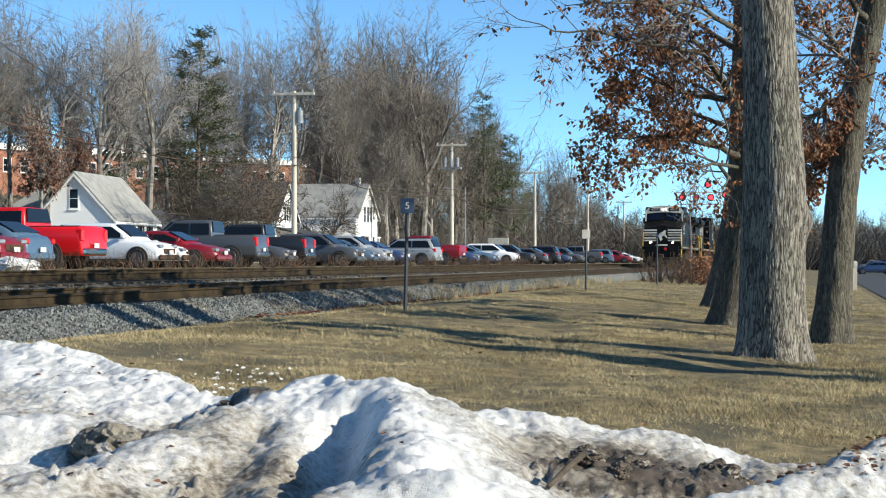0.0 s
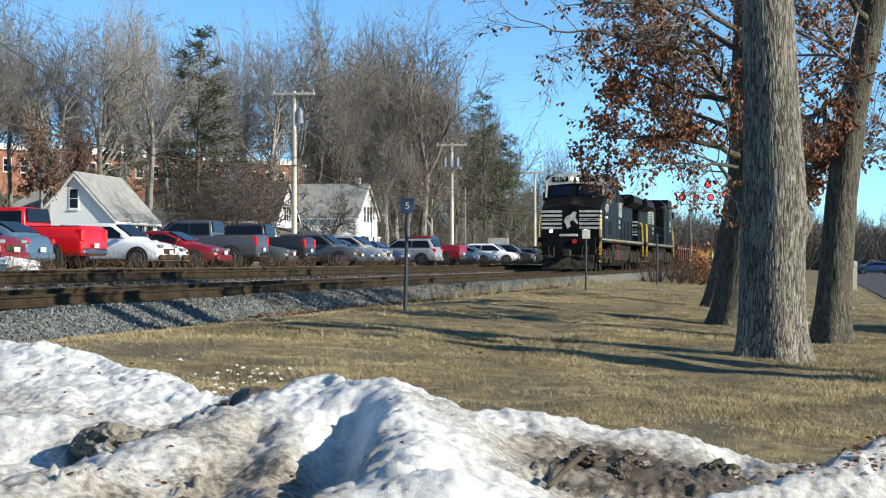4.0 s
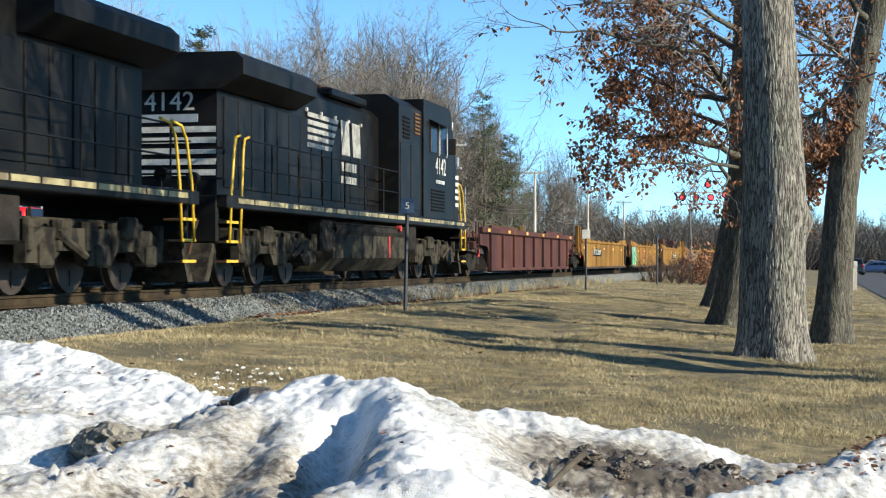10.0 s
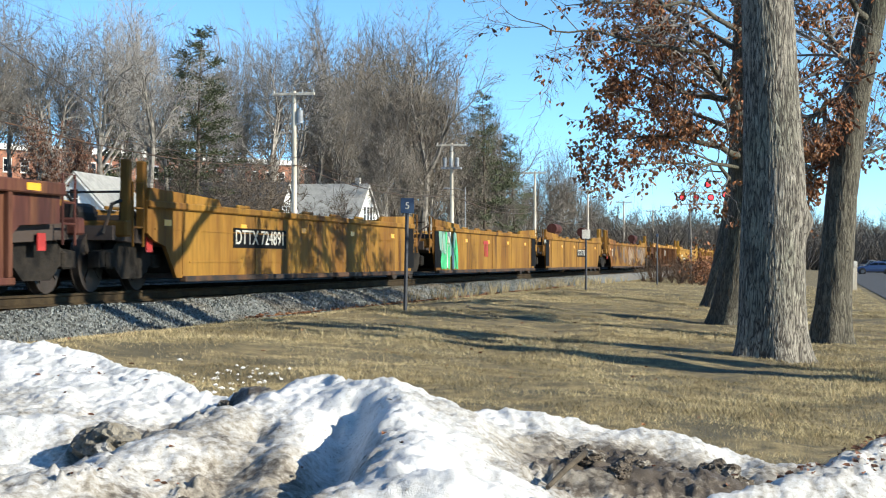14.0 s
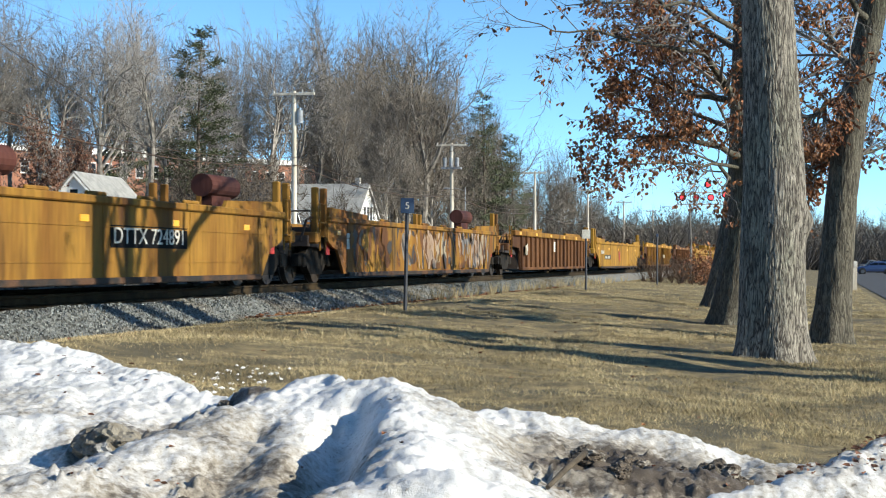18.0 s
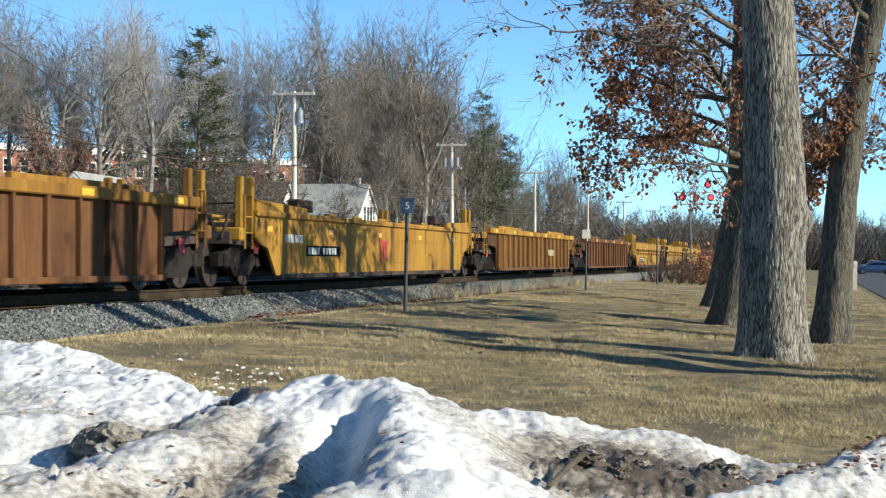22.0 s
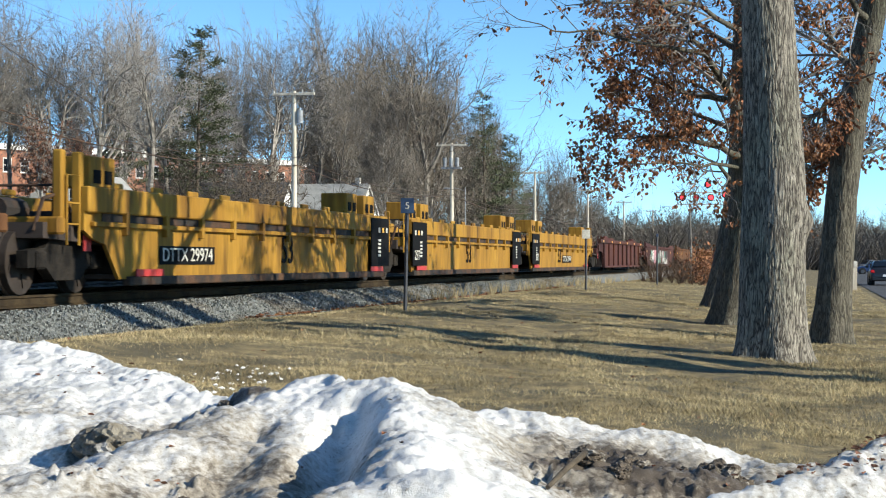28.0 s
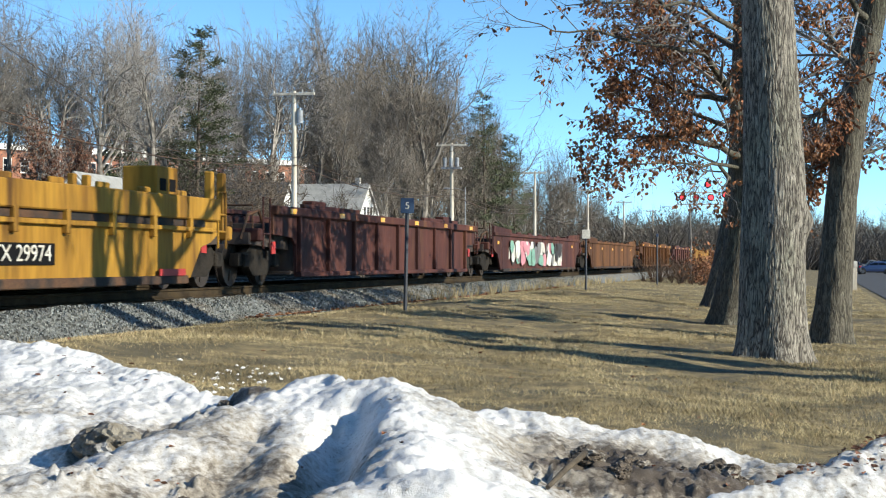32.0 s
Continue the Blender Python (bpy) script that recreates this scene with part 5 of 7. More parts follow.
def grass():
    rnd = random.Random(31)
    sh = Shape()
    for n in range(560000):
        y = 9.5 + 38 * rnd.random() ** 1.55
        x = rnd.uniform(-0.31, 0.31) * y
        p = up(x, y)[1]
        if p > 9.3 or p < -6 or (y < 12.5 and snow_z(x, y) > gz(x, y)):
            continue
        k = noise.noise(Vector((x * 0.45, y * 0.3, 2))) + 0.6 * noise.noise(Vector((x * 1.7, y * 1.1, 7)))
        if rnd.random() > 0.74 + k * 1.1:
            continue
        h = rnd.uniform(0.014, 0.038) * (1 + 1.8 * max(0, k))
        if rnd.random() < 0.006:
            h *= 3
        a = rnd.uniform(0, math.pi)
        wd = rnd.uniform(0.0016, 0.0034) * (0.4 + y / 20)
        z = gz(x, y) - 0.003
        lx, ly = rnd.uniform(-1.1, 1.1) * h, rnd.uniform(-1.1, 1.1) * h
        c, s = math.cos(a) * wd, math.sin(a) * wd
        m = len(sh.v)
        sh.v += [(x - c, y - s, z), (x + c, y + s, z), (x + lx, y + ly, z + h)]
        sh.f.append((m, m + 1, m + 2))
    for n in range(60000):
        y = 44 + 46 * rnd.random() ** 1.3
        x = rnd.uniform(-0.05, 0.29) * y
        p = up(x, y)[1]
        if p > 9.2 or p < -2.2:
            continue
        h, wd, z, lx = rnd.uniform(0.02, 0.06), rnd.uniform(0.006, 0.012), gz(x, y) - 0.003, rnd.uniform(-0.05, 0.05)
        m = len(sh.v)
        sh.v += [(x - wd, y, z), (x + wd, y, z), (x + lx, y + rnd.uniform(-0.04, 0.04), z + h)]
        sh.f.append((m, m + 1, m + 2))
    tagged(solid("grass_blades", sh, STRAW), "short dry straw-coloured grass blades", "grass", kind="stuff")
    sh = Shape()
    for i in range(90):
        u, p = rnd.uniform(35, 75), rnd.gauss(8.9, 0.35)
        w = EX * u + EY * p
        for j in range(14):
            a = rnd.uniform(0, 6.28)
            h = rnd.uniform(0.15, 0.45)
            o = Vector((math.cos(a), math.sin(a), 0)) * h * 0.35
            b = Vector((w.x, w.y, ground_z(p)))
            sh.add([b + o * 0.1, b + o * 0.1 + Vector((0.012, 0, 0)), b + o + Vector((0, 0, h))], [(0, 1, 2)])
    tagged(solid("weed_tufts", sh, STRAW), "tall dead weeds along the ballast toe", "weeds", kind="stuff")
    sh = Shape()
    for i in range(70):
        x, y = rnd.gauss(-1.85, 0.28), rnd.gauss(15.2, 0.7)
        r = rnd.uniform(0.01, 0.032)
        c = Vector((x, y, gz(x, y) + r * 0.3))
        ring = [c + Vector((math.cos(q * 1.05) * r * rnd.uniform(0.6, 1.3), math.sin(q * 1.05) * r * rnd.uniform(0.6, 1.3), rnd.uniform(-0.2, 0.3) * r)) for q in range(6)]
        sh.add(ring + [c + Vector((0, 0, r * 0.6)), c - Vector((0, 0, r * 0.6))], [(q, (q + 1) % 6, 6) for q in range(6)] + [((q + 1) % 6, q, 7) for q in range(6)])
    tagged(solid("pale_stones", sh, CLAP), "handful of pale stones strewn on bare soil", "stones", kind="stuff")


grass()


# ================= trees =================
def wander(rnd, a, d, length, n, bend, lift=0.0):
    pts = [Vector(a)]
    d = Vector(d).normalized()
    for i in range(n):
        d = (d + Vector((rnd.uniform(-bend, bend), rnd.uniform(-bend, bend), rnd.uniform(-bend, bend) + lift))).normalized()
        pts.append(pts[-1] + d * length / n)
    return pts


def branch_out(rnd, pts, r0, r1, level, out, leaves=None):
    """Children along a limb; out collects (points, radii, sides) by level."""
    counts = out["counts"]
    if level >= len(counts):
        return
    n = counts[level]
    L = sum((b - a).length for a, b in zip(pts, pts[1:]))
    for i in range(n):
        q = out["from"][level] + (1 - out["from"][level]) * (i + rnd.random()) / n
        x = q * (len(pts) - 1)
        j = min(int(x), len(pts) - 2)
        base = pts[j].lerp(pts[j + 1], x - j)
        d = (pts[j + 1] - pts[j]).normalized()
        side = d.orthogonal().normalized()
        side = Matrix.Rotation(rnd.uniform(0, 6.283), 3, d) @ side
        spread = out["spread"][level]
        nd = (d * math.cos(spread) + side * math.sin(spread)).normalized()
        ln = L * out["ratio"][level] * rnd.uniform(0.6, 1.15) * (1.15 - 0.55 * q)
        rr = max(out["least"], (r0 + (r1 - r0) * q) * out["thin"][level])
        sub = wander(rnd, base, nd, ln, out["segs"][level], 0.22, out["lift"][level])
        out["tubes"].append((level, sub, rr, rr * 0.35))
        branch_out(rnd, sub, rr, rr * 0.35, level + 1, out, leaves)


def bare_tree(seed, H=20.0, clear=0.3, kids=3, spread=0.5, first=0.55):
    """A leafless tree: a clear trunk that divides into rising limbs, which divide on into a haze of fine twigs."""
    rnd = random.Random(seed)
    wood, twig = Shape(), Shape()

    def grow(p, d, L, r, lv):
        n = (5, 5, 4, 2, 1, 1)[lv]
        pts = wander(rnd, p, d, L, n, (0.05, 0.2, 0.26, 0.3, 0.3, 0.3)[lv], (0.03, 0.07, 0.04, 0.02, 0.0, 0.0)[lv])
        r1 = r * (0.75 if lv == 0 else 0.5)
        if lv < 4:
            (wood if lv < 3 else twig).tube(pts, [r + (r1 - r) * i / n for i in range(n + 1)], (8, 5, 4, 3)[lv], False)
        else:
            o = (pts[1] - pts[0]).orthogonal().normalized() * (0.022 if lv == 4 else 0.016)
            twig.add([pts[0] + o, pts[0] - o, pts[1]], [(0, 1, 2)])
        if lv == 5:
            return
        ends = 3 if lv == 0 else 2
        for i in range(ends + (kids if lv else 3)):
            q = 1.0 if i < ends else rnd.uniform(first, 0.97) if lv == 0 else rnd.uniform(0.25, 0.95)
            x = q * n
            j = min(int(x), n - 1)
            base = pts[j].lerp(pts[j + 1], x - j)
            dd = (pts[j + 1] - pts[j]).normalized()
            side = Matrix.Rotation(rnd.uniform(0, 6.283), 3, dd) @ dd.orthogonal().normalized()
            a = spread * rnd.uniform(0.5, 1.2) if i < ends else spread * rnd.uniform(1.3, 2.1)
            k = rnd.uniform(0.62, 0.86) if i < ends else rnd.uniform(0.42, 0.66)
            if lv == 0:
                k *= 0.30 / clear
            grow(base, dd * math.cos(a) + side * math.sin(a), L * k, (r1 * 0.8 if i < ends else r * 0.42), lv + 1)

    grow(Vector((0, 0, -0.4)), Vector((rnd.uniform(-0.08, 0.08), rnd.uniform(-0.08, 0.08), 1)), H * clear, 0.36 * H / 20, 0)
    return wood, twig


def pine_tree(seed, H=20.0):
    """A white pine: uneven tiers of level boughs that carry flat plates of needle tufts."""
    rnd = random.Random(seed)
    wood, green = Shape(), Shape()
    trunk = wander(rnd, (0, 0, -0.4), (0, 0, 1), H, 8, 0.03, 0.1)
    wood.tube(trunk, [0.26 * (1 - i / 8) + 0.03 for i in range(9)], 7, False)
    for i in range(66):
        q = 0.24 + 0.76 * (i / 65) + rnd.uniform(-0.02, 0.02)
        x = min(max(q, 0.0), 0.999) * 8
        base = trunk[int(x)].lerp(trunk[int(x) + 1], x - int(x))
        a = i * 2.4 + rnd.uniform(-0.5, 0.5)
        ln = (1 - min(q, 1)) ** 0.5 * H * 0.17 * rnd.uniform(0.3, 1.5) + 0.7
        pts = wander(rnd, base, (math.cos(a), math.sin(a), rnd.uniform(-0.1, 0.35)), ln, 4, 0.16, 0.05)
        wood.tube(pts, [0.05, 0.04, 0.03, 0.02, 0.01], 4, False)
        if rnd.random() < 0.22:
            continue
        for k in range(int(44 * ln)):
            s = rnd.random() ** 0.6
            c = pts[1].lerp(pts[4], s) + Vector((rnd.gauss(0, 0.16 + 0.1 * ln), rnd.gauss(0, 0.16 + 0.1 * ln), rnd.gauss(0.1, 0.16)))
            d = Vector((rnd.uniform(-1, 1), rnd.uniform(-1, 1), rnd.uniform(-0.1, 0.8))).normalized() * rnd.uniform(0.25, 0.5)
            o = d.orthogonal().normalized() * 0.06
            green.add([c + o, c - o, c + d], [(0, 1, 2)])
    return wood, green


def tree_thing(name, label, wood, crown, wood_mat, crown_mat, m, group, crown_name="crown", crown_label=""):
    t = thing(name, label, "tree", m, group)
    part("trunk", wood, wood_mat, t)
    part(crown_name, crown, crown_mat, t, crown_label)
    return t


templates = [tree_thing("bare_tree", "tall leafless deciduous tree with pale grey branches", *bare_tree(100 + i, clear=(0.4, 0.46, 0.5, 0.43)[i], kids=4, spread=(0.5, 0.46, 0.46, 0.54)[i], first=0.72), FARBARK, TWIG, pose(0, 0, 0), "woods behind the houses") for i in range(4)]
templates += [tree_thing("bare_tree", "slim leafless tree in a dense brown stand", *bare_tree(120 + i, clear=0.3, kids=4, spread=(0.46, 0.52, 0.48)[i]), FARBARK, BROWNTWIG, pose(0, 0, 0), "woods behind the houses") for i in range(3)]
pines = [tree_thing("pine_tree", "tall ragged white pine with dark green needles", *pine_tree(200 + i), PINEBARK, NEEDLE, pose(0, 0, 0), "pines in the woods") for i in range(2)]


def px_place(px, depth):
    return (px - 784) / 2946.7 * depth, depth


def on_far(px, p):
    """Where the sight line of column px meets the line p metres off the railway's zero line."""
    return p / math.tan(TH - math.atan((px - 784) / 2946.7))


TOPS = {}


def crown_top(tmpl):
    """Height of a tree's crown, leaving out its few longest shoots."""
    if tmpl.name not in TOPS:
        zs = sorted(v.co.z for c in tmpl.children for v in c.data.vertices)
        TOPS[tmpl.name] = 0.45 * zs[int(len(zs) * 0.97)] + 0.55 * zs[-1]
    return TOPS[tmpl.name]


def plant(tmpl, x, y, top, spin, squash=1.0):
    """Stand a copy of a tree at (x, y) so that its top reaches the height top."""
    z = gz(x, y)
    k = max(3.0, top - z) / crown_top(tmpl)
    m = pose(x, y, z, 0, 0, spin) @ Matrix.Diagonal((k * squash, k * squash, k, 1))
    return m


SKYLINE = [(-120, 15), (0, -5), (50, 10), (95, 60), (150, 30), (180, 28), (260, 35), (330, 65), (400, 45), (470, 40), (560, 52), (640, 62), (700, 90), (760, 95), (800, 150), (830, 188), (870, 228), (940, 265), (1000, 285), (1015, 330), (1060, 370), (1120, 385), (1300, 395), (1600, 385)]


def skyline(px):
    for a, b in zip(SKYLINE, SKYLINE[1:]):
        if px <= b[0]:
            return a[1] + (b[1] - a[1]) * (px - a[0]) / (b[0] - a[0])
    return SKYLINE[-1][1]


def woods():
    rnd = random.Random(77)
    used = set()
    spots = []
    for row, (p0, step, low) in enumerate(((60, 50, 0.0), (72, 66, 0.03), (66, 46, 0.05), (58, 44, 0.3), (88, 44, 0.15), (105, 50, 0.2), (74, 38, 0.3), (125, 36, 0.3), (62, 40, 0.5))):
        px = -110 + row * 17
        while px < 1010:
            p = (p0 if px < 660 else p0 - 11) + rnd.uniform(-3, 3)
            rho = TH - math.atan((px - 784) / 2946.7)
            dist = p / math.sin(rho)
            if dist < 480 and (row < 2 or px > 545) and not (px > 900 and row in (2, 4, 5)):
                depth = dist * math.cos(TH - rho)
                y = skyline(px) + (463 - skyline(px)) * (low + rnd.uniform(0.0, 0.1) + (-0.13 if px < 545 else 0.05 if px < 760 else 0.12))
                spots.append((px, depth, EYE + (463 - y) * depth / 2946.7, row))
            px += step * rnd.uniform(0.7, 1.3)
    px = 1000
    while px < 1640:
        depth = rnd.uniform(330, 520)
        spots.append((px, depth, EYE + (463 - skyline(px) - rnd.uniform(-8, 14)) * depth / 2946.7, 9))
        px += rnd.uniform(8, 15)
    for px, depth, top, row in spots:
        i = rnd.randrange(4) if px < 560 or row == 0 and px < 700 else 4 + rnd.randrange(3)
        x, y = px_place(px, depth)
        m = plant(templates[i], x, y, top, rnd.uniform(0, 360), rnd.uniform(0.72, 0.92) if row < 9 else 1.0)
        if i in used:
            copy_thing(templates[i], m)
        else:
            used.add(i)
            templates[i].matrix_basis = m
    done = set()
    for px, p, y in ((345, 56.5, 50), (208, 62, 172), (322, 70, 150), (858, 47, 188), (912, 47, 215), (885, 52, 225), (378, 74, 150), (640, 72, 200)):
        rho = TH - math.atan((px - 784) / 2946.7)
        depth = p / math.sin(rho) * math.cos(TH - rho)
        x, yy = px_place(px, depth)
        i = rnd.randrange(2)
        m = plant(pines[i], x, yy, EYE + (463 - y) * depth / 2946.7, rnd.uniform(0, 360), 0.8 if px > 600 else 1.0)
        if i in done:
            copy_thing(pines[i], m)
        else:
            done.add(i)
            pines[i].matrix_basis = m


woods()


def undergrowth(name, label, mat, spots, seed, tall, count, thick=0.012):
    """Thickets of thin bare stems; spots are (u, p, spread_u, spread_p, number)."""
    rnd = random.Random(seed)
    sh = Shape()
    for u0, p0, su, sp, n in spots:
        for i in range(n):
            u, p = u0 + rnd.uniform(-su, su), p0 + rnd.uniform(-sp, sp)
            w = EX * u + EY * p
            b = Vector((w.x, w.y, ground_z(p) - 0.05))
            for j in range(count):
                d = Vector((rnd.uniform(-0.7, 0.7), rnd.uniform(-0.7, 0.7), 1))
                h = tall * rnd.uniform(0.4, 1.1)
                pts = wander(rnd, b, d, h, 2, 0.25)
                sh.tube(pts, [thick * tall, thick * 0.66 * tall, thick * 0.25 * tall], 3, False)
                for q in range(3):
                    s = pts[1].lerp(pts[2], rnd.random())
                    e = s + Vector((rnd.uniform(-1, 1), rnd.uniform(-1, 1), rnd.uniform(0.1, 1))) * h * 0.22
                    sh.tube([s, e], [thick * 0.4 * tall, thick * 0.16 * tall], 3, False)
    return tagged(solid(name, sh, mat), label, "brush", kind="stuff")


undergrowth("hillside_brush", "tangled leafless brush on the wooded slope", BROWNTWIG, [(u, 66 + (u % 7), 10, 6, 22) for u in range(70, 180, 12)] + [(u, 50 + (u % 9), 12, 8, 34) for u in range(192, 340, 12)], 4, 5.0, 6)
undergrowth("woodland_thicket", "dense grey-brown thicket of saplings in the woods", BROWNTWIG, [(u, 62 + (u % 11), 14, 9, 44) for u in range(176, 400, 14)], 14, 9.5, 6, 0.006)
wd_, tw_ = bare_tree(333, 12.0, 0.55)
rb = random.Random(3)
tan_leaves = Shape()
for k in range(4200):
    leaf_into(tan_leaves, Vector(rb.choice(tw_.v)), rb.uniform(0.16, 0.34), rb, 0.8)
for k, (lpx, ltop, lp) in enumerate(((72, 196, 57), (125, 186, 58), (148, 205, 62))):
    rho = TH - math.atan((lpx - 784) / 2946.7)
    ld = lp / math.sin(rho) * math.cos(TH - rho)
    lx, ly = px_place(lpx, ld)
    if not k:
        holder_ = tree_thing("leafy_tree", "low tree still holding dull rust-brown leaves", wd_, tw_, FARBARK, TWIG, pose(0, 0, 0), "trees with brown leaves")
        part("dead_leaves", tan_leaves, DULLLEAF, holder_, "dull brown dead leaves")
    lm = plant(holder_, lx, ly, EYE + (463 - ltop) * ld / 2946.7, k * 100, 0.75)
    if k:
        copy_thing(holder_, lm)
    else:
        holder_.matrix_basis = lm
sx_ = EX * on_far(22, 21.3) + EY * 21.3
lump("snow_patch", sx_.x, sx_.y, ground_z(21.3) + 0.1, 0.9, 0.28, SNOW, "leftover heap of old snow beside the parked cars", "snow", 12)
far_spots = []
for k in range(90):
    fx, fy = px_place(985 + 7.8 * k, 250 + (k * 37) % 190)
    far_spots.append((*up(fx, fy), 14, 5, 8))
undergrowth("distant_woods", "hazy brown leafless woods in the distance", BROWNTWIG, far_spots, 24, 8.5, 9, 0.012)
undergrowth("trackside_weeds", "dry brown weeds between parked cars and the far track", SHRUB, [(u, 20.3, 4, 0.6, 26) for u in range(36, 120, 8)], 6, 0.8, 6)
undergrowth("leafy_brush", "rusty brown brush beside the track", SHRUB, [(84, 6.3, 9, 1.6, 70), (100, 5.5, 10, 2.5, 60)], 9, 1.3, 6)

# ================= big oaks on the lawn =================
def oak_trunk(path, radii, seed, sides=96, rings=150, flare=0.45, burls=()):
    """A furrowed trunk swept along a path, with root flare; bark plates are in the mesh."""
    pts = [Vector(p) for p in path]
    sh = Shape()
    o = seed * 13.7
    for i in range(rings + 1):
        q = i / rings
        x = q ** 1.5 * (len(pts) - 1)
        j = min(int(x), len(pts) - 2)
        c = pts[j].lerp(pts[j + 1], x - j)
        r = radii[j] + (radii[j + 1] - radii[j]) * (x - j)
        h = c.z - pts[0].z
        for k in range(sides):
            a = 2 * math.pi * k / sides
            d = Vector((math.cos(a), math.sin(a), 0))
            root = flare * r * math.exp(-h / 0.32) * (0.55 + 0.45 * math.cos(a * 5 + o))
            wob = 0.05 * r * noise.noise(Vector((d.x * 1.5, d.y * 1.5, h * 0.4 + o)))
            f, g = 12.0 * r / 0.38, 0.3 * noise.noise(Vector((d.x * 5, d.y * 5, h * 5 + o)))
            fur = noise.noise(Vector((d.x * f + g, d.y * f + g, h * 2.6 + o)))
            fu2 = noise.noise(Vector((d.x * f * 1.9 + g, d.y * f * 1.9, h * 5.5 + o + 7)))
            fur = -0.007 * max(0.0, 1 - abs(fur) / 0.3) - 0.003 * max(0.0, 1 - abs(fu2) / 0.3)
            rr = r + root + wob + fur + 0.002 * noise.noise(Vector((d.x * 40, d.y * 40, h * 20)))
            for bz, ba, br in burls:
                da = (a - ba + math.pi) % (2 * math.pi) - math.pi
                rr += br * math.exp(-((h - bz) / 0.18) ** 2 - (da / 0.45) ** 2)
            sh.v.append(tuple(c + d * rr))
    for i in range(rings):
        for k in range(sides):
            a, b = i * sides + k, i * sides + (k + 1) % sides
            sh.f.append((a, b, b + sides, a + sides))
    return sh


def spot(px, py, depth):
    return Vector(((px - 784) / 2946.7 * depth, depth, EYE + (463.25 - py) / 2946.7 * depth))


def limb_tree(rnd, limbs, counts, leaf_rate, leaf_size, ratio=0.42):
    """Limbs with side branches and twigs; dead leaves hang in bunches on the outer twigs."""
    wood, leaves = [], Shape()
    twigs = Shape()
    for pts, r0, r1, leafy in limbs:
        sh = Shape()
        pts = [Vector(p) for p in pts]
        fine = []
        for a, b in zip(pts, pts[1:]):
            for k in range(3):
                fine.append(a.lerp(b, k / 3) + Vector((rnd.gauss(0, 0.03), rnd.gauss(0, 0.03), rnd.gauss(0, 0.03))) * (0 if k == 0 else 1))
        fine.append(pts[-1])
        m = len(fine) - 1
        sh.tube(fine, [r0 + (r1 - r0) * (i / m) ** 0.7 for i in range(m + 1)], 8, False)
        wood.append(sh)
        out = dict(counts=counts, ratio=(ratio, 0.55, 0.6), spread=(0.8, 0.75, 0.8), thin=(0.45, 0.5, 0.6), segs=(5, 4, 2), lift=(0.04, 0.0, 0.0), least=0.0045, tubes=[], **{"from": (0.12, 0.2, 0.25)})
        branch_out(rnd, fine, r0, r1, 0, out)
        for lv, sub, a, b in out["tubes"]:
            n = len(sub) - 1
            twigs.tube(sub, [a + (b - a) * i / n for i in range(n + 1)], 5 if lv == 0 else 3, False)
            if lv >= 1 and rnd.random() < leaf_rate * leafy:
                for k in range(rnd.choice((1, 1, 2, 2, 3, 4, 6))):
                    c = sub[-1].lerp(sub[-2], 1.6 * rnd.random() ** 1.5) + Vector((rnd.gauss(0, 0.05), rnd.gauss(0, 0.05), rnd.gauss(-0.03, 0.05)))
                    leaf_into(leaves, c, leaf_size * rnd.uniform(0.7, 1.25), rnd, 1.0)
    return wood, twigs, leaves


def oak(label, trunk, limbs, counts, rate, leaf_size, seed, ratio=0.42):
    rnd = random.Random(seed)
    t = thing("oak_tree", label, "tree", group="oaks on the lawn")
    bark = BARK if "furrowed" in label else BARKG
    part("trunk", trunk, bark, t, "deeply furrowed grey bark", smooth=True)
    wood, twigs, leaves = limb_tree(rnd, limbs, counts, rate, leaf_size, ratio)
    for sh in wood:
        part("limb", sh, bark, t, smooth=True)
    part("branchwork", twigs, TWIG, t)
    if leaves.f:
        part("dead_leaves", leaves, OAKLEAF, t, "clinging rust-brown dead leaves")
    return t


D1, D2, D3, D4 = 22.8, 28.0, 33.7, 44.6
main_path = [spot(1364, 645, D1), spot(1367, 480, D1), spot(1371, 330, D1), spot(1364, 150, D1), spot(1358, 0, D1), spot(1352, -250, D1), spot(1345, -700, D1), spot(1350, -1100, D1)]
oak("mature oak with thick furrowed grey trunk on the lawn", oak_trunk(main_path, [0.46, 0.445, 0.425, 0.375, 0.355, 0.32, 0.2, 0.06], 1, rings=430, sides=320, burls=((1.95, -0.35, 0.1),)),
    [([spot(1350, -100, D1), spot(1450, -220, D1 + 1), spot(1560, -330, D1 + 2), spot(1700, -420, D1 + 3)], 0.14, 0.03, 0.5),
     ([spot(1350, -200, D1), spot(1240, -330, D1 - 1), spot(1130, -430, D1 - 2), spot(1000, -480, D1 - 3)], 0.15, 0.03, 0.6),
     ([spot(1350, -400, D1), spot(1350, -600, D1 + 3), spot(1330, -800, D1 + 4)], 0.13, 0.03, 0.5),
     ([spot(1348, -500, D1), spot(1450, -700, D1 - 1), spot(1550, -820, D1 - 2)], 0.12, 0.03, 0.5)], (7, 5, 4), 0.4, 0.13, 11)
path2 = [spot(1468, 615, D2), spot(1478, 500, D2), spot(1489, 350, D2), spot(1508, 200, D2), spot(1540, 50, D2), spot(1580, -120, D2), spot(1620, -400, D2), spot(1640, -700, D2)]
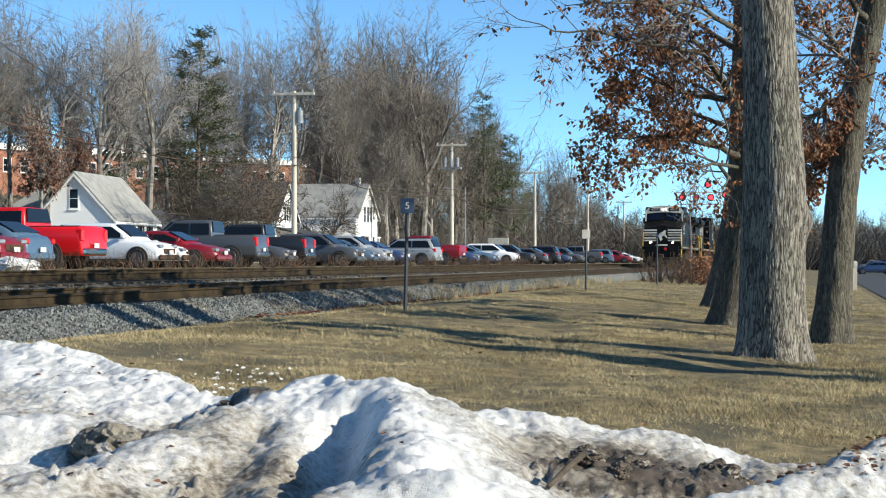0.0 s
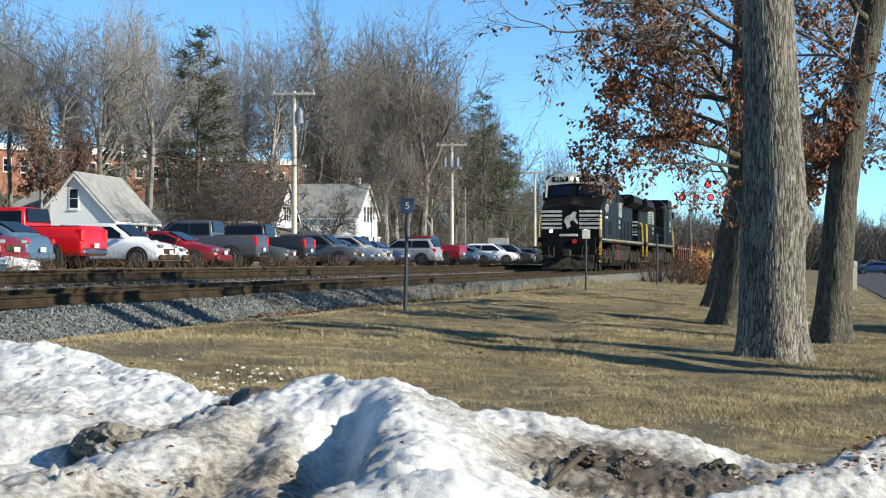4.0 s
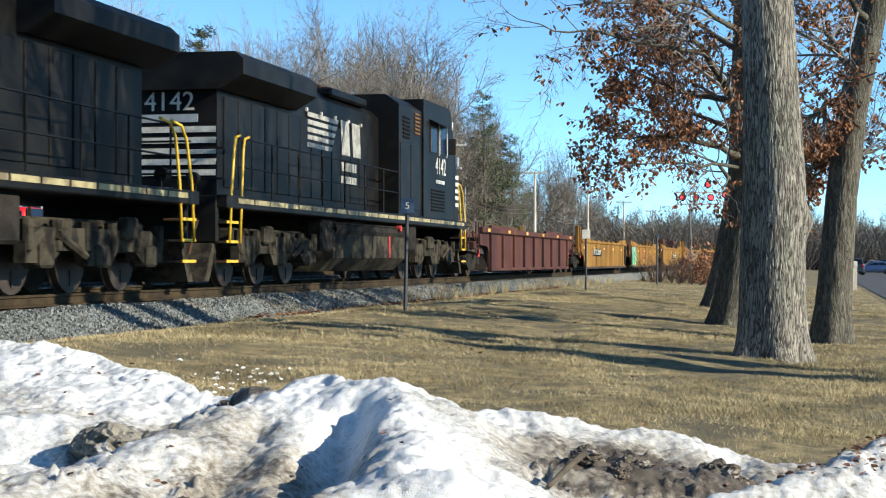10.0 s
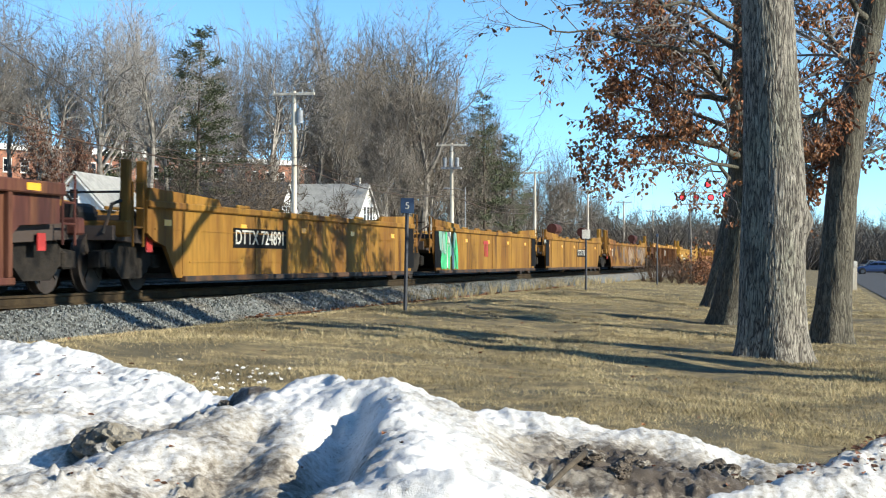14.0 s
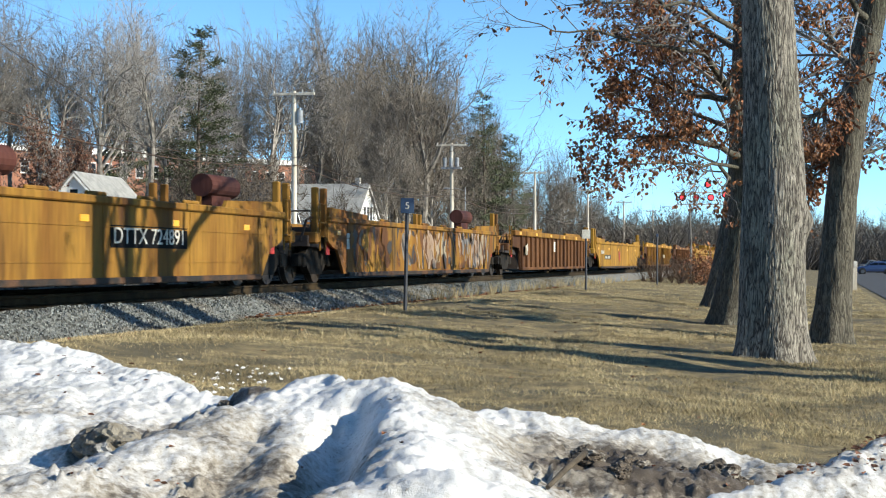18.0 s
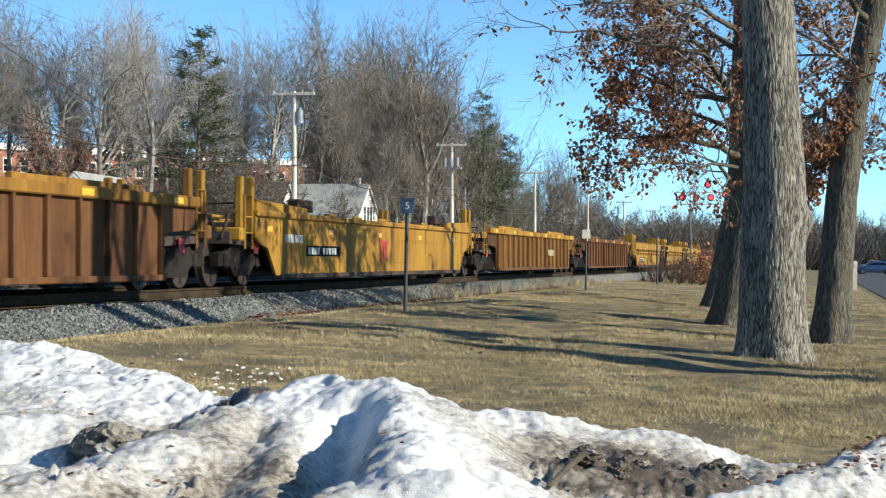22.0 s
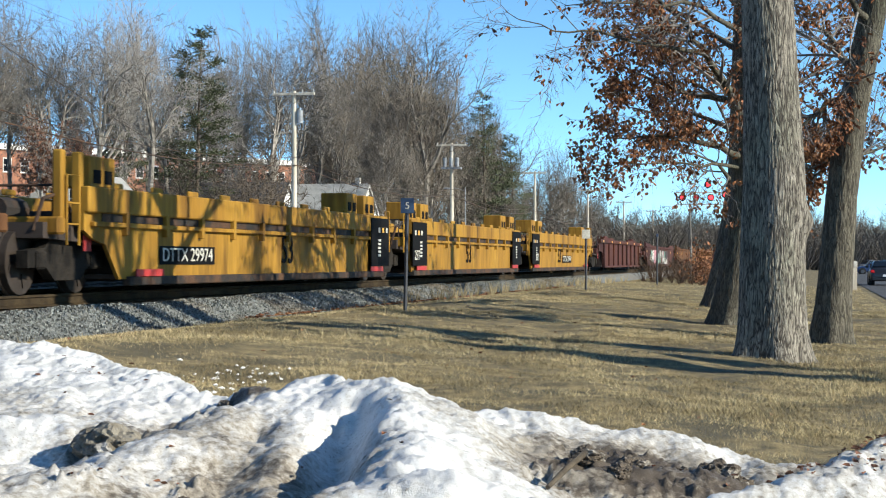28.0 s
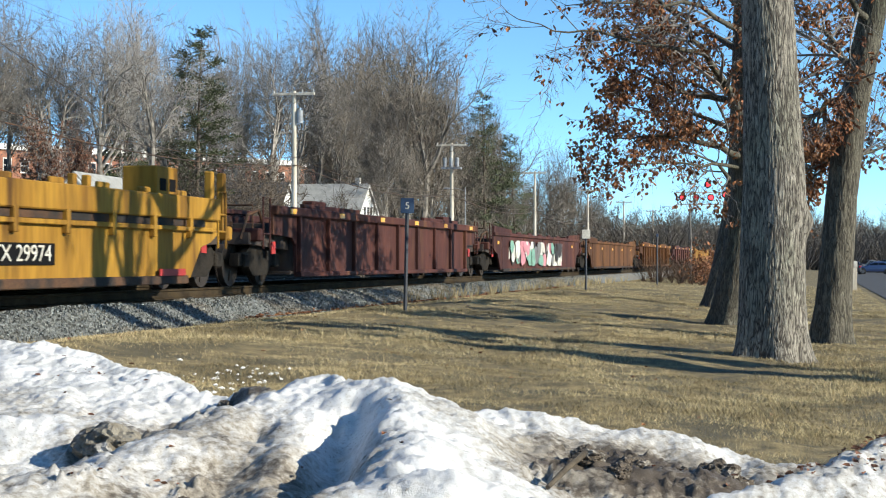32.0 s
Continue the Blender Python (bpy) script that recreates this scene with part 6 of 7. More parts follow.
oak("slender oak leaning off the vertical, grey-green bark", oak_trunk(path2, [0.33, 0.29, 0.265, 0.25, 0.23, 0.2, 0.13, 0.05], 2, rings=240, sides=130),
    [([spot(1508, 185, D2), spot(1470, 178, D2 - 0.5), spot(1440, 205, D2 - 0.6), spot(1400, 230, D2 - 1)], 0.09, 0.015, 0.9),
     ([spot(1500, 240, D2), spot(1460, 290, D2 + 0.5), spot(1430, 330, D2 + 1)], 0.06, 0.012, 0.8),
     ([spot(1520, 130, D2), spot(1480, 80, D2 + 1), spot(1440, 40, D2 + 1.5), spot(1400, -20, D2 + 2)], 0.08, 0.015, 0.7),
     ([spot(1495, 300, D2), spot(1540, 270, D2 + 1), spot(1600, 250, D2 + 2)], 0.05, 0.012, 0.5),
     ([spot(1545, 40, D2), spot(1480, -20, D2 - 1), spot(1420, -60, D2 - 1)], 0.08, 0.015, 0.6)], (14, 9, 6), 0.42, 0.10, 12, 0.55)
path3 = [spot(1292, 582, D3), spot(1304, 480, D3), spot(1320, 350, D3), spot(1325, 200, D3), spot(1322, 50, D3), spot(1318, -200, D3), spot(1300, -500, D3)]
oak("oak whose low limbs keep their brown leaves", oak_trunk(path3, [0.42, 0.36, 0.31, 0.28, 0.24, 0.18, 0.05], 3, rings=200, sides=110),
    [([spot(1318, 215, D3), spot(1290, 160, D3 - 1), spot(1245, 85, D3 - 1.5), spot(1200, 30, D3 - 2), spot(1130, -40, D3 - 2.5)], 0.12, 0.02, 1.0),
     ([spot(1320, 280, D3), spot(1250, 255, D3 - 1), spot(1170, 240, D3 - 2), spot(1090, 245, D3 - 2.5)], 0.09, 0.012, 1.2),
     ([spot(1318, 300, D3), spot(1260, 290, D3 - 1), spot(1200, 288, D3 - 2), spot(1100, 290, D3 - 2.5)], 0.05, 0.008, 0.35),
     ([spot(1320, 180, D3), spot(1230, 170, D3 + 1), spot(1150, 140, D3 + 1), spot(1060, 100, D3)], 0.09, 0.012, 1.1),
     ([spot(1250, 95, D3 - 1.5), spot(1160, 80, D3 - 3), spot(1060, 55, D3 - 4), spot(980, 55, D3 - 5), spot(895, 20, D3 - 5)], 0.05, 0.006, 0.22),
     ([spot(1322, 100, D3), spot(1260, 60, D3 + 1), spot(1180, 10, D3 + 1), spot(1090, -20, D3)], 0.09, 0.012, 1.0),
     ([spot(1320, 240, D3), spot(1250, 210, D3 + 2), spot(1180, 200, D3 + 2.5), spot(1110, 190, D3 + 2)], 0.08, 0.012, 1.1),
     ([spot(1320, 230, D3), spot(1400, 160, D3 + 1), spot(1450, 120, D3 + 2), spot(1520, 60, D3 + 2)], 0.08, 0.012, 0.8),
     ([spot(1320, 300, D3), spot(1400, 270, D3 + 1), spot(1470, 260, D3 + 2)], 0.07, 0.012, 0.9),
     ([spot(1322, 60, D3), spot(1240, 10, D3 - 2), spot(1130, 5, D3 - 3), spot(1000, 10, D3 - 4)], 0.07, 0.008, 0.7),
     ([spot(1320, 20, D3), spot(1250, -60, D3 + 1), spot(1180, -120, D3 + 2), spot(1060, -160, D3)], 0.1, 0.015, 0.9)], (11, 8, 6), 0.7, 0.105, 13, 0.4)
path4 = [spot(1266, 550, D4), spot(1280, 470, D4), spot(1294, 390, D4), spot(1304, 300, D4), spot(1308, 150, D4), spot(1310, -50, D4), spot(1312, -250, D4)]
oak("oak farther along the lawn, lichen-grey trunk", oak_trunk(path4, [0.36, 0.3, 0.27, 0.24, 0.2, 0.14, 0.04], 4, rings=130, sides=80),
    [([spot(1304, 330, D4), spot(1270, 290, D4 - 1), spot(1210, 270, D4 - 2)], 0.08, 0.012, 0.8),
     ([spot(1306, 260, D4), spot(1380, 220, D4 + 1), spot(1450, 180, D4 + 2)], 0.08, 0.012, 0.7),
     ([spot(1306, 330, D4), spot(1370, 330, D4 + 1), spot(1440, 340, D4 + 2)], 0.07, 0.012, 0.9),
     ([spot(1308, 180, D4), spot(1250, 120, D4 - 1), spot(1170, 90, D4 - 2)], 0.08, 0.012, 0.9)], (8, 6, 4), 0.5, 0.11, 14, 0.5)

# two oaks beside the lawn, out of view, whose shadows cross the train
for k, (x, y, r) in enumerate(((8.17, 18.16, 0.34), (11.2, 17.94, 0.34))):
    z = gz(x, y)
    pth = [Vector((x, y, z - 0.05)), Vector((x + 0.1, y, z + 3)), Vector((x, y + 0.1, z + 8)), Vector((x + 0.2, y, z + 13)), Vector((x, y, z + 17))]
    oak("oak standing beside the lawn", oak_trunk(pth, [r, r * 0.85, r * 0.7, r * 0.45, 0.05], 6 + k, rings=40, sides=24),
        [([pth[2] + Vector((0, 0, j * 0.8 - 0.6)), pth[2] + Vector((math.cos(j * 2.1) * 1.6, math.sin(j * 2.1) * 1.6, 2.2 + j * 0.9)), pth[2] + Vector((math.cos(j * 2.1) * 3, math.sin(j * 2.1) * 3, 3.4 + j * 0.9))], 0.1, 0.015, 0.5) for j in range(7)],
        (6, 5, 3), 0.3, 0.14, 30 + k, 0.5)

# young bare tree by the brush
rs = random.Random(51)
sap = Shape()
sp = [spot(1222, 505, 80), spot(1223, 440, 80), spot(1221, 380, 80), spot(1222, 330, 80)]
sap.tube(sp, [0.07, 0.055, 0.04, 0.01], 6, False)
sub_out = dict(counts=(12, 5, 3), ratio=(0.4, 0.5, 0.5), spread=(0.9, 0.7, 0.7), thin=(0.5, 0.5, 0.6), segs=(4, 3, 1), lift=(0.08, 0.05, 0), least=0.008, tubes=[], **{"from": (0.3, 0.2, 0.2)})
branch_out(rs, sp, 0.06, 0.01, 0, sub_out)
stw = Shape()
for lv, sub, a, b in sub_out["tubes"]:
    stw.tube(sub, [a + (b - a) * i / (len(sub) - 1) for i in range(len(sub))], 3, False)
tree_thing("sapling", "thin young leafless tree beside the track", sap, stw, FARBARK, TWIG, pose(0, 0, 0), "", "branchwork")
bl = Shape()
for i in range(900):
    px, py = rs.gauss(1250, 18), rs.gauss(480, 20)
    leaf_into(bl, spot(px, min(py, 515), rs.uniform(74, 84)), rs.uniform(0.12, 0.2), rs, 0.8)
tagged(solid("brush_leaves", bl, OAKLEAF), "rust-brown leaves caught in trackside brush", "leaves", kind="stuff")

# ================= posts, signal, poles and wires =================
POSTMETAL = material("post_steel", (0.05, 0.055, 0.065), 0.6, 0.2, scale=6)


def sign_post(px, base, top, depth, size, plate, words, label, lean=0.0):
    b, t = spot(px, base, depth), spot(px + lean, top, depth)
    b.z = gz(b.x, b.y) - 0.02
    e = thing("sign_post", label, "sign post", Matrix.Translation(b), "posts along the track")
    part("post", Shape().tube([(0, 0, 0), t - b], 0.035, 8), POSTMETAL, e)
    h = (t - b)
    board = part("sign_plate", Shape().box(-size / 2, size / 2, -0.035, -0.02, h.z - size * 1.05, h.z + 0.02, 0.004, Matrix.Translation((h.x, h.y - 0.03, 0))), plate, e)
    if words:
        lettering("digit", words, size * 0.75, WHITEP, board, Matrix.Translation((h.x, h.y - 0.07, h.z - size * 0.5)) @ pose(0, 0, 0, 90, 0, 0))
    return e


sign_post(717, 552, 353, 31.0, 0.25, SIGNBLUE, "5", "dark steel post with small blue numbered sign", 4)
sign_post(1037, 514, 408, 54.5, 0.26, WHITEP, "", "thin steel post with small white sign")
sign_post(1163, 505, 415, 69.8, 0.1, SIGNBLUE, "", "thin steel marker post")

cr = thing("crossing_signal", "crossing signal gantry with round red lights, lit", "signal")
g0 = spot(1287, 470, 112)
gb = gz(g0.x, g0.y)
part("mast", Shape().tube([(g0.x, 112, gb), (g0.x, 112, EYE + (463 - 330) * 112 / 2946.7)], 0.11, 8), CONCRETE, cr)
for py in (341, 362):
    a, b = spot(1290, py, 112), spot(1196, py, 112)
    part("arm", Shape().tube([a, b], 0.035, 6), CONCRETE, cr)
for px in (1200, 1222, 1244, 1266):
    part("strut", Shape().tube([spot(px, 341, 112), spot(px + 11, 362, 112)], 0.02, 5), CONCRETE, cr)
for px, py, lit in ((1208, 350, True), (1232, 350, False), (1258, 350, True), (1253, 327, True), (1284, 345, True)):
    c = spot(px, py, 111.8)
    dsc = part("backplate", Shape().tube([c, c + Vector((0, 0.04, 0))], 0.24, 16), BLACK, cr)
    part("lens", Shape().tube([c + Vector((0, -0.1, 0)), c], 0.15, 14), REDLAMP if lit else REDLENS, dsc, "lit red lens" if lit else "")


def utility_pole(u, p, top, lean=0.0, drum=False, cross=1.35, r=0.19):
    m = at(u, p, ground_z(p), 0)
    e = thing("utility_pole", "pale wooden utility pole with crossarm", "utility pole", m, "utility poles along the road")
    h = top - ground_z(p)
    part("pole", Shape().tube([(0, 0, -0.1), (0, lean, h)], [r, r * 0.66], 12), POLEW, e)
    part("crossarm", Shape().box(-0.2, -0.08, -cross + lean, cross + lean, h - 0.28, h - 0.13, 0.01), POLEW, e)
    for k in (-1, -0.45, 0.45, 1):
        part("insulator", Shape().tube([(-0.14, lean + k * (cross - 0.08), h - 0.13), (-0.14, lean + k * (cross - 0.08), h + 0.08)], [0.05, 0.03], 6), CONCRETE, e)
    for t in (-1, 1):
        part("brace", Shape().tube([(-0.14, lean + t * 0.7, h - 0.26), (-0.12, lean, h - 0.8)], 0.018, 4), STEEL, e)
    if drum:
        part("transformer", Shape().tube([(0, lean - 0.36, h - 2.0), (0, lean - 0.36, h - 1.2)], 0.18, 12).tube([(0, lean - 0.36, h - 1.2), (0, lean - 0.36, h - 1.0)], 0.05, 6), GREYP, e, "grey transformer can")
    return e


POLES = [(53, 31.5, 11.9), (98.4, 31.5, 11.9), (144, 31.5, 11.85), (188.6, 31.5, 11.7), (234, 31.5, 11.6), (279, 31.5, 11.5), (330, 31.5, 11.5)]
for i, (u, p, top) in enumerate(POLES):
    pl = utility_pole(u, p, top, drum=i == 1)
    if i == 2:
        for k, dy in enumerate((-0.55, 0.0, 0.55)):
            part("transformer", Shape().tube([(-0.3, dy, top - 1.15 - 2.1), (-0.3, dy, top - 1.15 - 1.3)], 0.16, 10), GREYP, pl, "grey transformer can")
        part("bracket", Shape().box(-0.35, 0.05, -0.9, 0.9, top - 3.45, top - 3.3, 0.01), GREYP, pl)


def cable(a, b, sag, r, name="power_line", label="thin sagging overhead cable"):
    pts = []
    for i in range(13):
        q = i / 12
        v = a.lerp(b, q)
        v.z -= 4 * sag * q * (1 - q)
        pts.append(v)
    return tagged(solid(name, Shape().tube(pts, r, 4), STEEL), label, "cable", group="overhead cables")


def rail_point(u, p, z):
    w = EX * u + EY * p
    return Vector((w.x, w.y, z))


for (u0, p0, t0), (u1, p1, t1) in zip(POLES, POLES[1:]):
    for k in (-1.1, -0.5, 0.5, 1.1):
        cable(rail_point(u0, p0 + k, t0 + 0.06), rail_point(u1, p1 + k, t1 + 0.06), 0.7, 0.006)
    cable(rail_point(u0, p0 - 0.15, t0 - 4.1), rail_point(u1, p1 - 0.15, t1 - 4.1), 0.9, 0.022, label="thick low telephone cable")
    cable(rail_point(u0, p0 - 0.15, t0 - 4.6), rail_point(u1, p1 - 0.15, t1 - 4.6), 0.8, 0.036, label="thick low telephone cable")
cable(rail_point(53, 31.5, 11.5), rail_point(150, 52, 7.5), 0.6, 0.02, label="service drop cable to a house")

# street lamp behind the row of cars
sl = thing("street_lamp", "slim street lamp with curved arm", "street lamp", at(157, 33, ground_z(33)), "")
part("pole", Shape().tube([(0, 0, 0), (0, 0, 7.4)], [0.08, 0.05], 8), GREYP, sl)
part("arm", Shape().tube([(0, 0, 7.0), (0, 0.9, 7.3), (0, 1.6, 7.3)], 0.03, 6), GREYP, sl)
part("lamp_head", Shape().box(-0.12, 0.12, 1.5, 2.1, 7.22, 7.36, 0.03), GREYP, sl)


# ================= houses =================
def window_in(parent, x, y, z, w, h, face, shut=False):
    """A sash window on the wall; face: which way it looks ('x', '-x', 'y', '-y')."""
    turn = {"-y": 0, "x": 90, "y": 180, "-x": 270}[face]
    m = pose(x, y, z, 0, 0, turn)
    fr = part("window", Shape().box(-w / 2 - 0.09, w / 2 + 0.09, -0.05, 0.0, -0.09, h + 0.12, 0.01), CLAP, parent, "white window casing", m=m)
    for k in (0, 1):
        part("pane", Shape().box(-w / 2, w / 2, -0.06, -0.045, k * (h / 2) + 0.03, (k + 1) * h / 2 - 0.02), GLASS, fr, "dark window glass")
    part("sill", Shape().box(-w / 2 - 0.14, w / 2 + 0.14, -0.12, 0, -0.15, -0.08, 0.01), CLAP, fr)
    if shut:
        for s in (-1, 1):
            part("shutter", Shape().box(s * (w / 2 + 0.28) - 0.17, s * (w / 2 + 0.28) + 0.17, -0.075, -0.052, 0, h, 0.01), ROOFD, fr, "dark shutter")
    return fr


def house(name, label, m, L, W, eave, ridge, roof_mat, over=0.35):
    """Ridge along x; L long, W wide."""
    e = thing(name, label, "house", m)
    for s in (-1, 1):
        part("side_wall", Shape().box(-L / 2, L / 2, s * W / 2 - 0.1, s * W / 2 + 0.1, -0.3, eave, 0.01), CLAP, e)
        part("gable_wall", Shape().prism([(-W / 2 + 0.1, -0.3), (W / 2 - 0.1, -0.3), (W / 2 - 0.1, eave - 0.05), (0, ridge - 0.1), (-W / 2 + 0.1, eave - 0.05)], s * L / 2 - 0.1, s * L / 2 + 0.1, "x"), CLAP, e)
        k = (ridge - eave) / (W / 2)
        y1 = s * (W / 2 + over)
        part("roof", Shape().prism([(0, ridge), (y1, eave - k * over), (y1, eave - k * over + 0.16), (0, ridge + 0.18)], -L / 2 - over, L / 2 + over, "x"), roof_mat, e)
        part("eave_trim", Shape().box(-L / 2 - over, L / 2 + over, y1 - 0.03 if s > 0 else y1 - 0.02, y1 + 0.02 if s > 0 else y1 + 0.03, eave - k * over - 0.16, eave - k * over, 0.005), CLAP, e)
        for t in (-1, 1):
            part("rake_trim", Shape().prism([(0, ridge - 0.02), (t * (W / 2 + over), eave - k * over - 0.02), (t * (W / 2 + over), eave - k * over - 0.2), (0, ridge - 0.22)], s * (L / 2 + over) - 0.02, s * (L / 2 + over) + 0.02, "x"), CLAP, e)
    return e


def on_p(px, p):
    """Where the sight line of the picture column px meets the line p metres from the camera beside the railway."""
    rho = TH - math.atan((px - 784) / 2946.7)
    return p / math.tan(rho)


# white cape with grey roof, gable to the camera
h1 = house("white_house", "white clapboard cape house with grey shingle roof", at(122.4, 55.35, 1.5, 4), 10.0, 6.1, 3.25, 6.55, ROOFG)
window_in(h1, -5.1, 0.05, 3.9, 0.62, 1.45, "-x")
window_in(h1, -5.1, 1.6, 1.0, 0.7, 1.4, "-x")
window_in(h1, -5.1, -1.6, 1.0, 0.7, 1.4, "-x")
for x in (-3.2, -1.1, 1.0, 3.1):
    window_in(h1, x, -3.1, 1.3, 0.6, 1.35, "-y", True)
part("side_ell", Shape().box(-3.0, 2.6, 3.0, 6.6, 0, 3.7, 0.01), CLAP, h1)
part("ell_roof", Shape().add([(-3.4, 2.6, 3.6), (-3.4, 7.0, 3.6), (3.0, 7.0, 3.6), (3.0, 2.6, 3.6), (-0.2, 2.0, 5.6), (-0.2, 4.9, 5.6)], [(0, 1, 5, 4), (1, 2, 5), (2, 3, 4, 5), (3, 0, 4), (0, 3, 2, 1)]), ROOFG, h1, "hipped grey shingle roof")
part("breezeway", Shape().prism([(-2.4, 0), (2.4, 0), (2.4, 2.4), (0, 4.1), (-2.4, 2.4)], 8.5, 20.0, "x"), CLAP, h1)
part("breezeway_roof", Shape().prism([(-2.8, 2.3), (0, 4.35), (2.8, 2.3), (2.8, 2.15), (0, 4.15), (-2.8, 2.15)], 8.3, 20.2, "x"), ROOFD, h1)
part("chimney", Shape().box(2.0, 2.7, 1.9, 2.7, 4.0, 8.5, 0.02), BRICK, h1, "red brick chimney")

# house with a dark roof
h2 = house("dark_roofed_house", "white house with dark shingle roof and porch", at(147.8, 52.7, 1.2, 90), 9.2, 6.2, 4.2, 7.4, ROOFD)
for x in (-3.0, -1.0, 1.0, 3.0):
    window_in(h2, x, 3.2, 1.3, 0.75, 1.4, "y")
for y in (-0.7, 0.0, 0.7):
    window_in(h2, -4.7, y, 3.9, 0.5, 1.3, "-x")
part("porch_roof", Shape().prism([(-7.2, 2.7), (-4.7, 3.3), (-4.7, 3.1), (-7.2, 2.55)], -3.2, 3.2), ROOFD, h2)
for y in (-3.0, -1.0, 1.0, 3.0):
    part("porch_post", Shape().box(-7.1, -6.96, y - 0.07, y + 0.07, 0, 2.6, 0.01), CLAP, h2)
part("porch_deck", Shape().box(-7.3, -4.7, -3.2, 3.2, -0.2, 0.35, 0.02), CLAP, h2)

# tall white house with grey roof
h3 = house("tall_white_house", "two-storey white clapboard house with grey roof", at(175.7, 51.7, 1.2, 90), 7.5, 8.4, 5.1, 8.5, ROOFG)
for y in (-1.3, 0.0, 1.3):
    window_in(h3, -3.85, y, 4.4, 0.62, 1.7, "-x", False)
for y in (-2.4, 0.3, 2.0):
    window_in(h3, -3.85, y, 1.2, 0.7, 1.7, "-x", y > 0)
for x in (-3.2, 3.2):
    window_in(h3, x, 4.3, 1.2, 0.8, 1.5, "y")
part("porch", Shape().box(-2.2, 2.8, 4.3, 6.4, -0.2, 2.7, 0.02), CLAP, h3, "white enclosed side porch")
part("porch_roof", Shape().prism([(4.3, 3.4), (6.8, 2.8), (6.8, 2.65), (4.3, 3.2)], -2.5, 3.1, "x"), ROOFG, h3)
part("chimney", Shape().box(-3.0, -2.5, -0.3, 0.3, 8.0, 9.3, 0.02), CONCRETE, h3, "short pale chimney")
part("side_porch_roof", Shape().box(-3.8, -1.5, -6.0, -4.2, 2.75, 2.9, 0.02), CLAP, h3)
for x in (-3.6, -1.7):
    part("porch_post", Shape().box(x - 0.07, x + 0.07, -5.9, -5.76, -0.3, 2.75, 0.01), CLAP, h3)

# small bare trees in the front yards
yard = tree_thing("yard_tree", "small spreading leafless tree in a front yard", *bare_tree(311, 8.0, 0.2, 3, 0.6), PINEBARK, PINEBARK, pose(0, 0, 0), "small yard trees")
yard_first = True
for ypx, yp, ytop, spin, fat in ((408, 45.0, 268, 40, 0.95), (470, 46.5, 335, 160, 0.9), (578, 46.0, 380, 80, 1.2), (352, 46.0, 340, 250, 0.9)):
    yu = on_p(ypx, yp)
    yw = EX * yu + EY * yp
    ym = plant(yard, yw.x, yw.y, EYE + (463 - ytop) * yw.y / 2946.7, spin, fat)
    if yard_first:
        yard.matrix_basis, yard_first = ym, False
    else:
        copy_thing(yard, ym)

# brick building up on the slope
bb = thing("brick_building", "long red-brick building with pale roof band among trees", "building", pose(-44.5, 265, 12.5, 0, 0, math.degrees(math.atan2(50.0, 45.1))))
part("wall", Shape().box(-40, 36, -0.3, 14, -8, 5.2, 0.02), BRICK, bb)
part("roof_band", Shape().box(-40.4, 36.4, -0.7, 14.4, 5.2, 6.1, 0.03), CLAP, bb, "pale roof band")
part("roof_house", Shape().box(-8, 6, 4, 12, 6.1, 7.4, 0.03), CLAP, bb, "pale plant room on the roof")
for i in range(25):
    window_in(bb, -38 + i * 3.0, -0.3, 2.0, 1.3, 1.9, "-y")
# small white sign behind the parked cars
sg = thing("white_signboard", "small white roadside signboard on posts", "sign", at(on_p(882, 30), 30, ground_z(30)))
part("panel", Shape().box(-0.05, 0.05, -1.0, 1.0, 1.5, 2.5, 0.02), WHITEP, sg)
for y in (-0.8, 0.8):
    part("post", Shape().box(-0.05, 0.05, y - 0.05, y + 0.05, 0, 1.55), POLEW, sg)


# ================= parked cars =================
def paint(name, c):
    return plain(name, c, 0.35, 0.0, coat=0.35)


PAINTS = {"red": paint("red_paint", (0.62, 0.006, 0.01)), "white": paint("white_car_paint", (0.75, 0.77, 0.8)), "darkred": paint("dark_red_paint", (0.2, 0.008, 0.015)), "grey": paint("grey_paint", (0.06, 0.066, 0.078)),
          "blue": paint("blue_paint", (0.025, 0.05, 0.13)), "silver": paint("silver_paint", (0.27, 0.29, 0.31)), "black": paint("black_paint", (0.015, 0.016, 0.02)), "steelblue": paint("steel_blue_paint", (0.075, 0.13, 0.2))}
TAIL = plain("tail_lens", (0.6, 0.01, 0.015), 0.2)
HEADL = plain("headlamp_lens", (0.3, 0.31, 0.33), 0.15, 0.3)
PLATE = plain("plate_white", (0.8, 0.8, 0.78), 0.5)
CHROME = plain("chrome", (0.32, 0.32, 0.34), 0.25, 1.0)
RIM = plain("alloy_rim", (0.12, 0.12, 0.125), 0.4, 0.8)


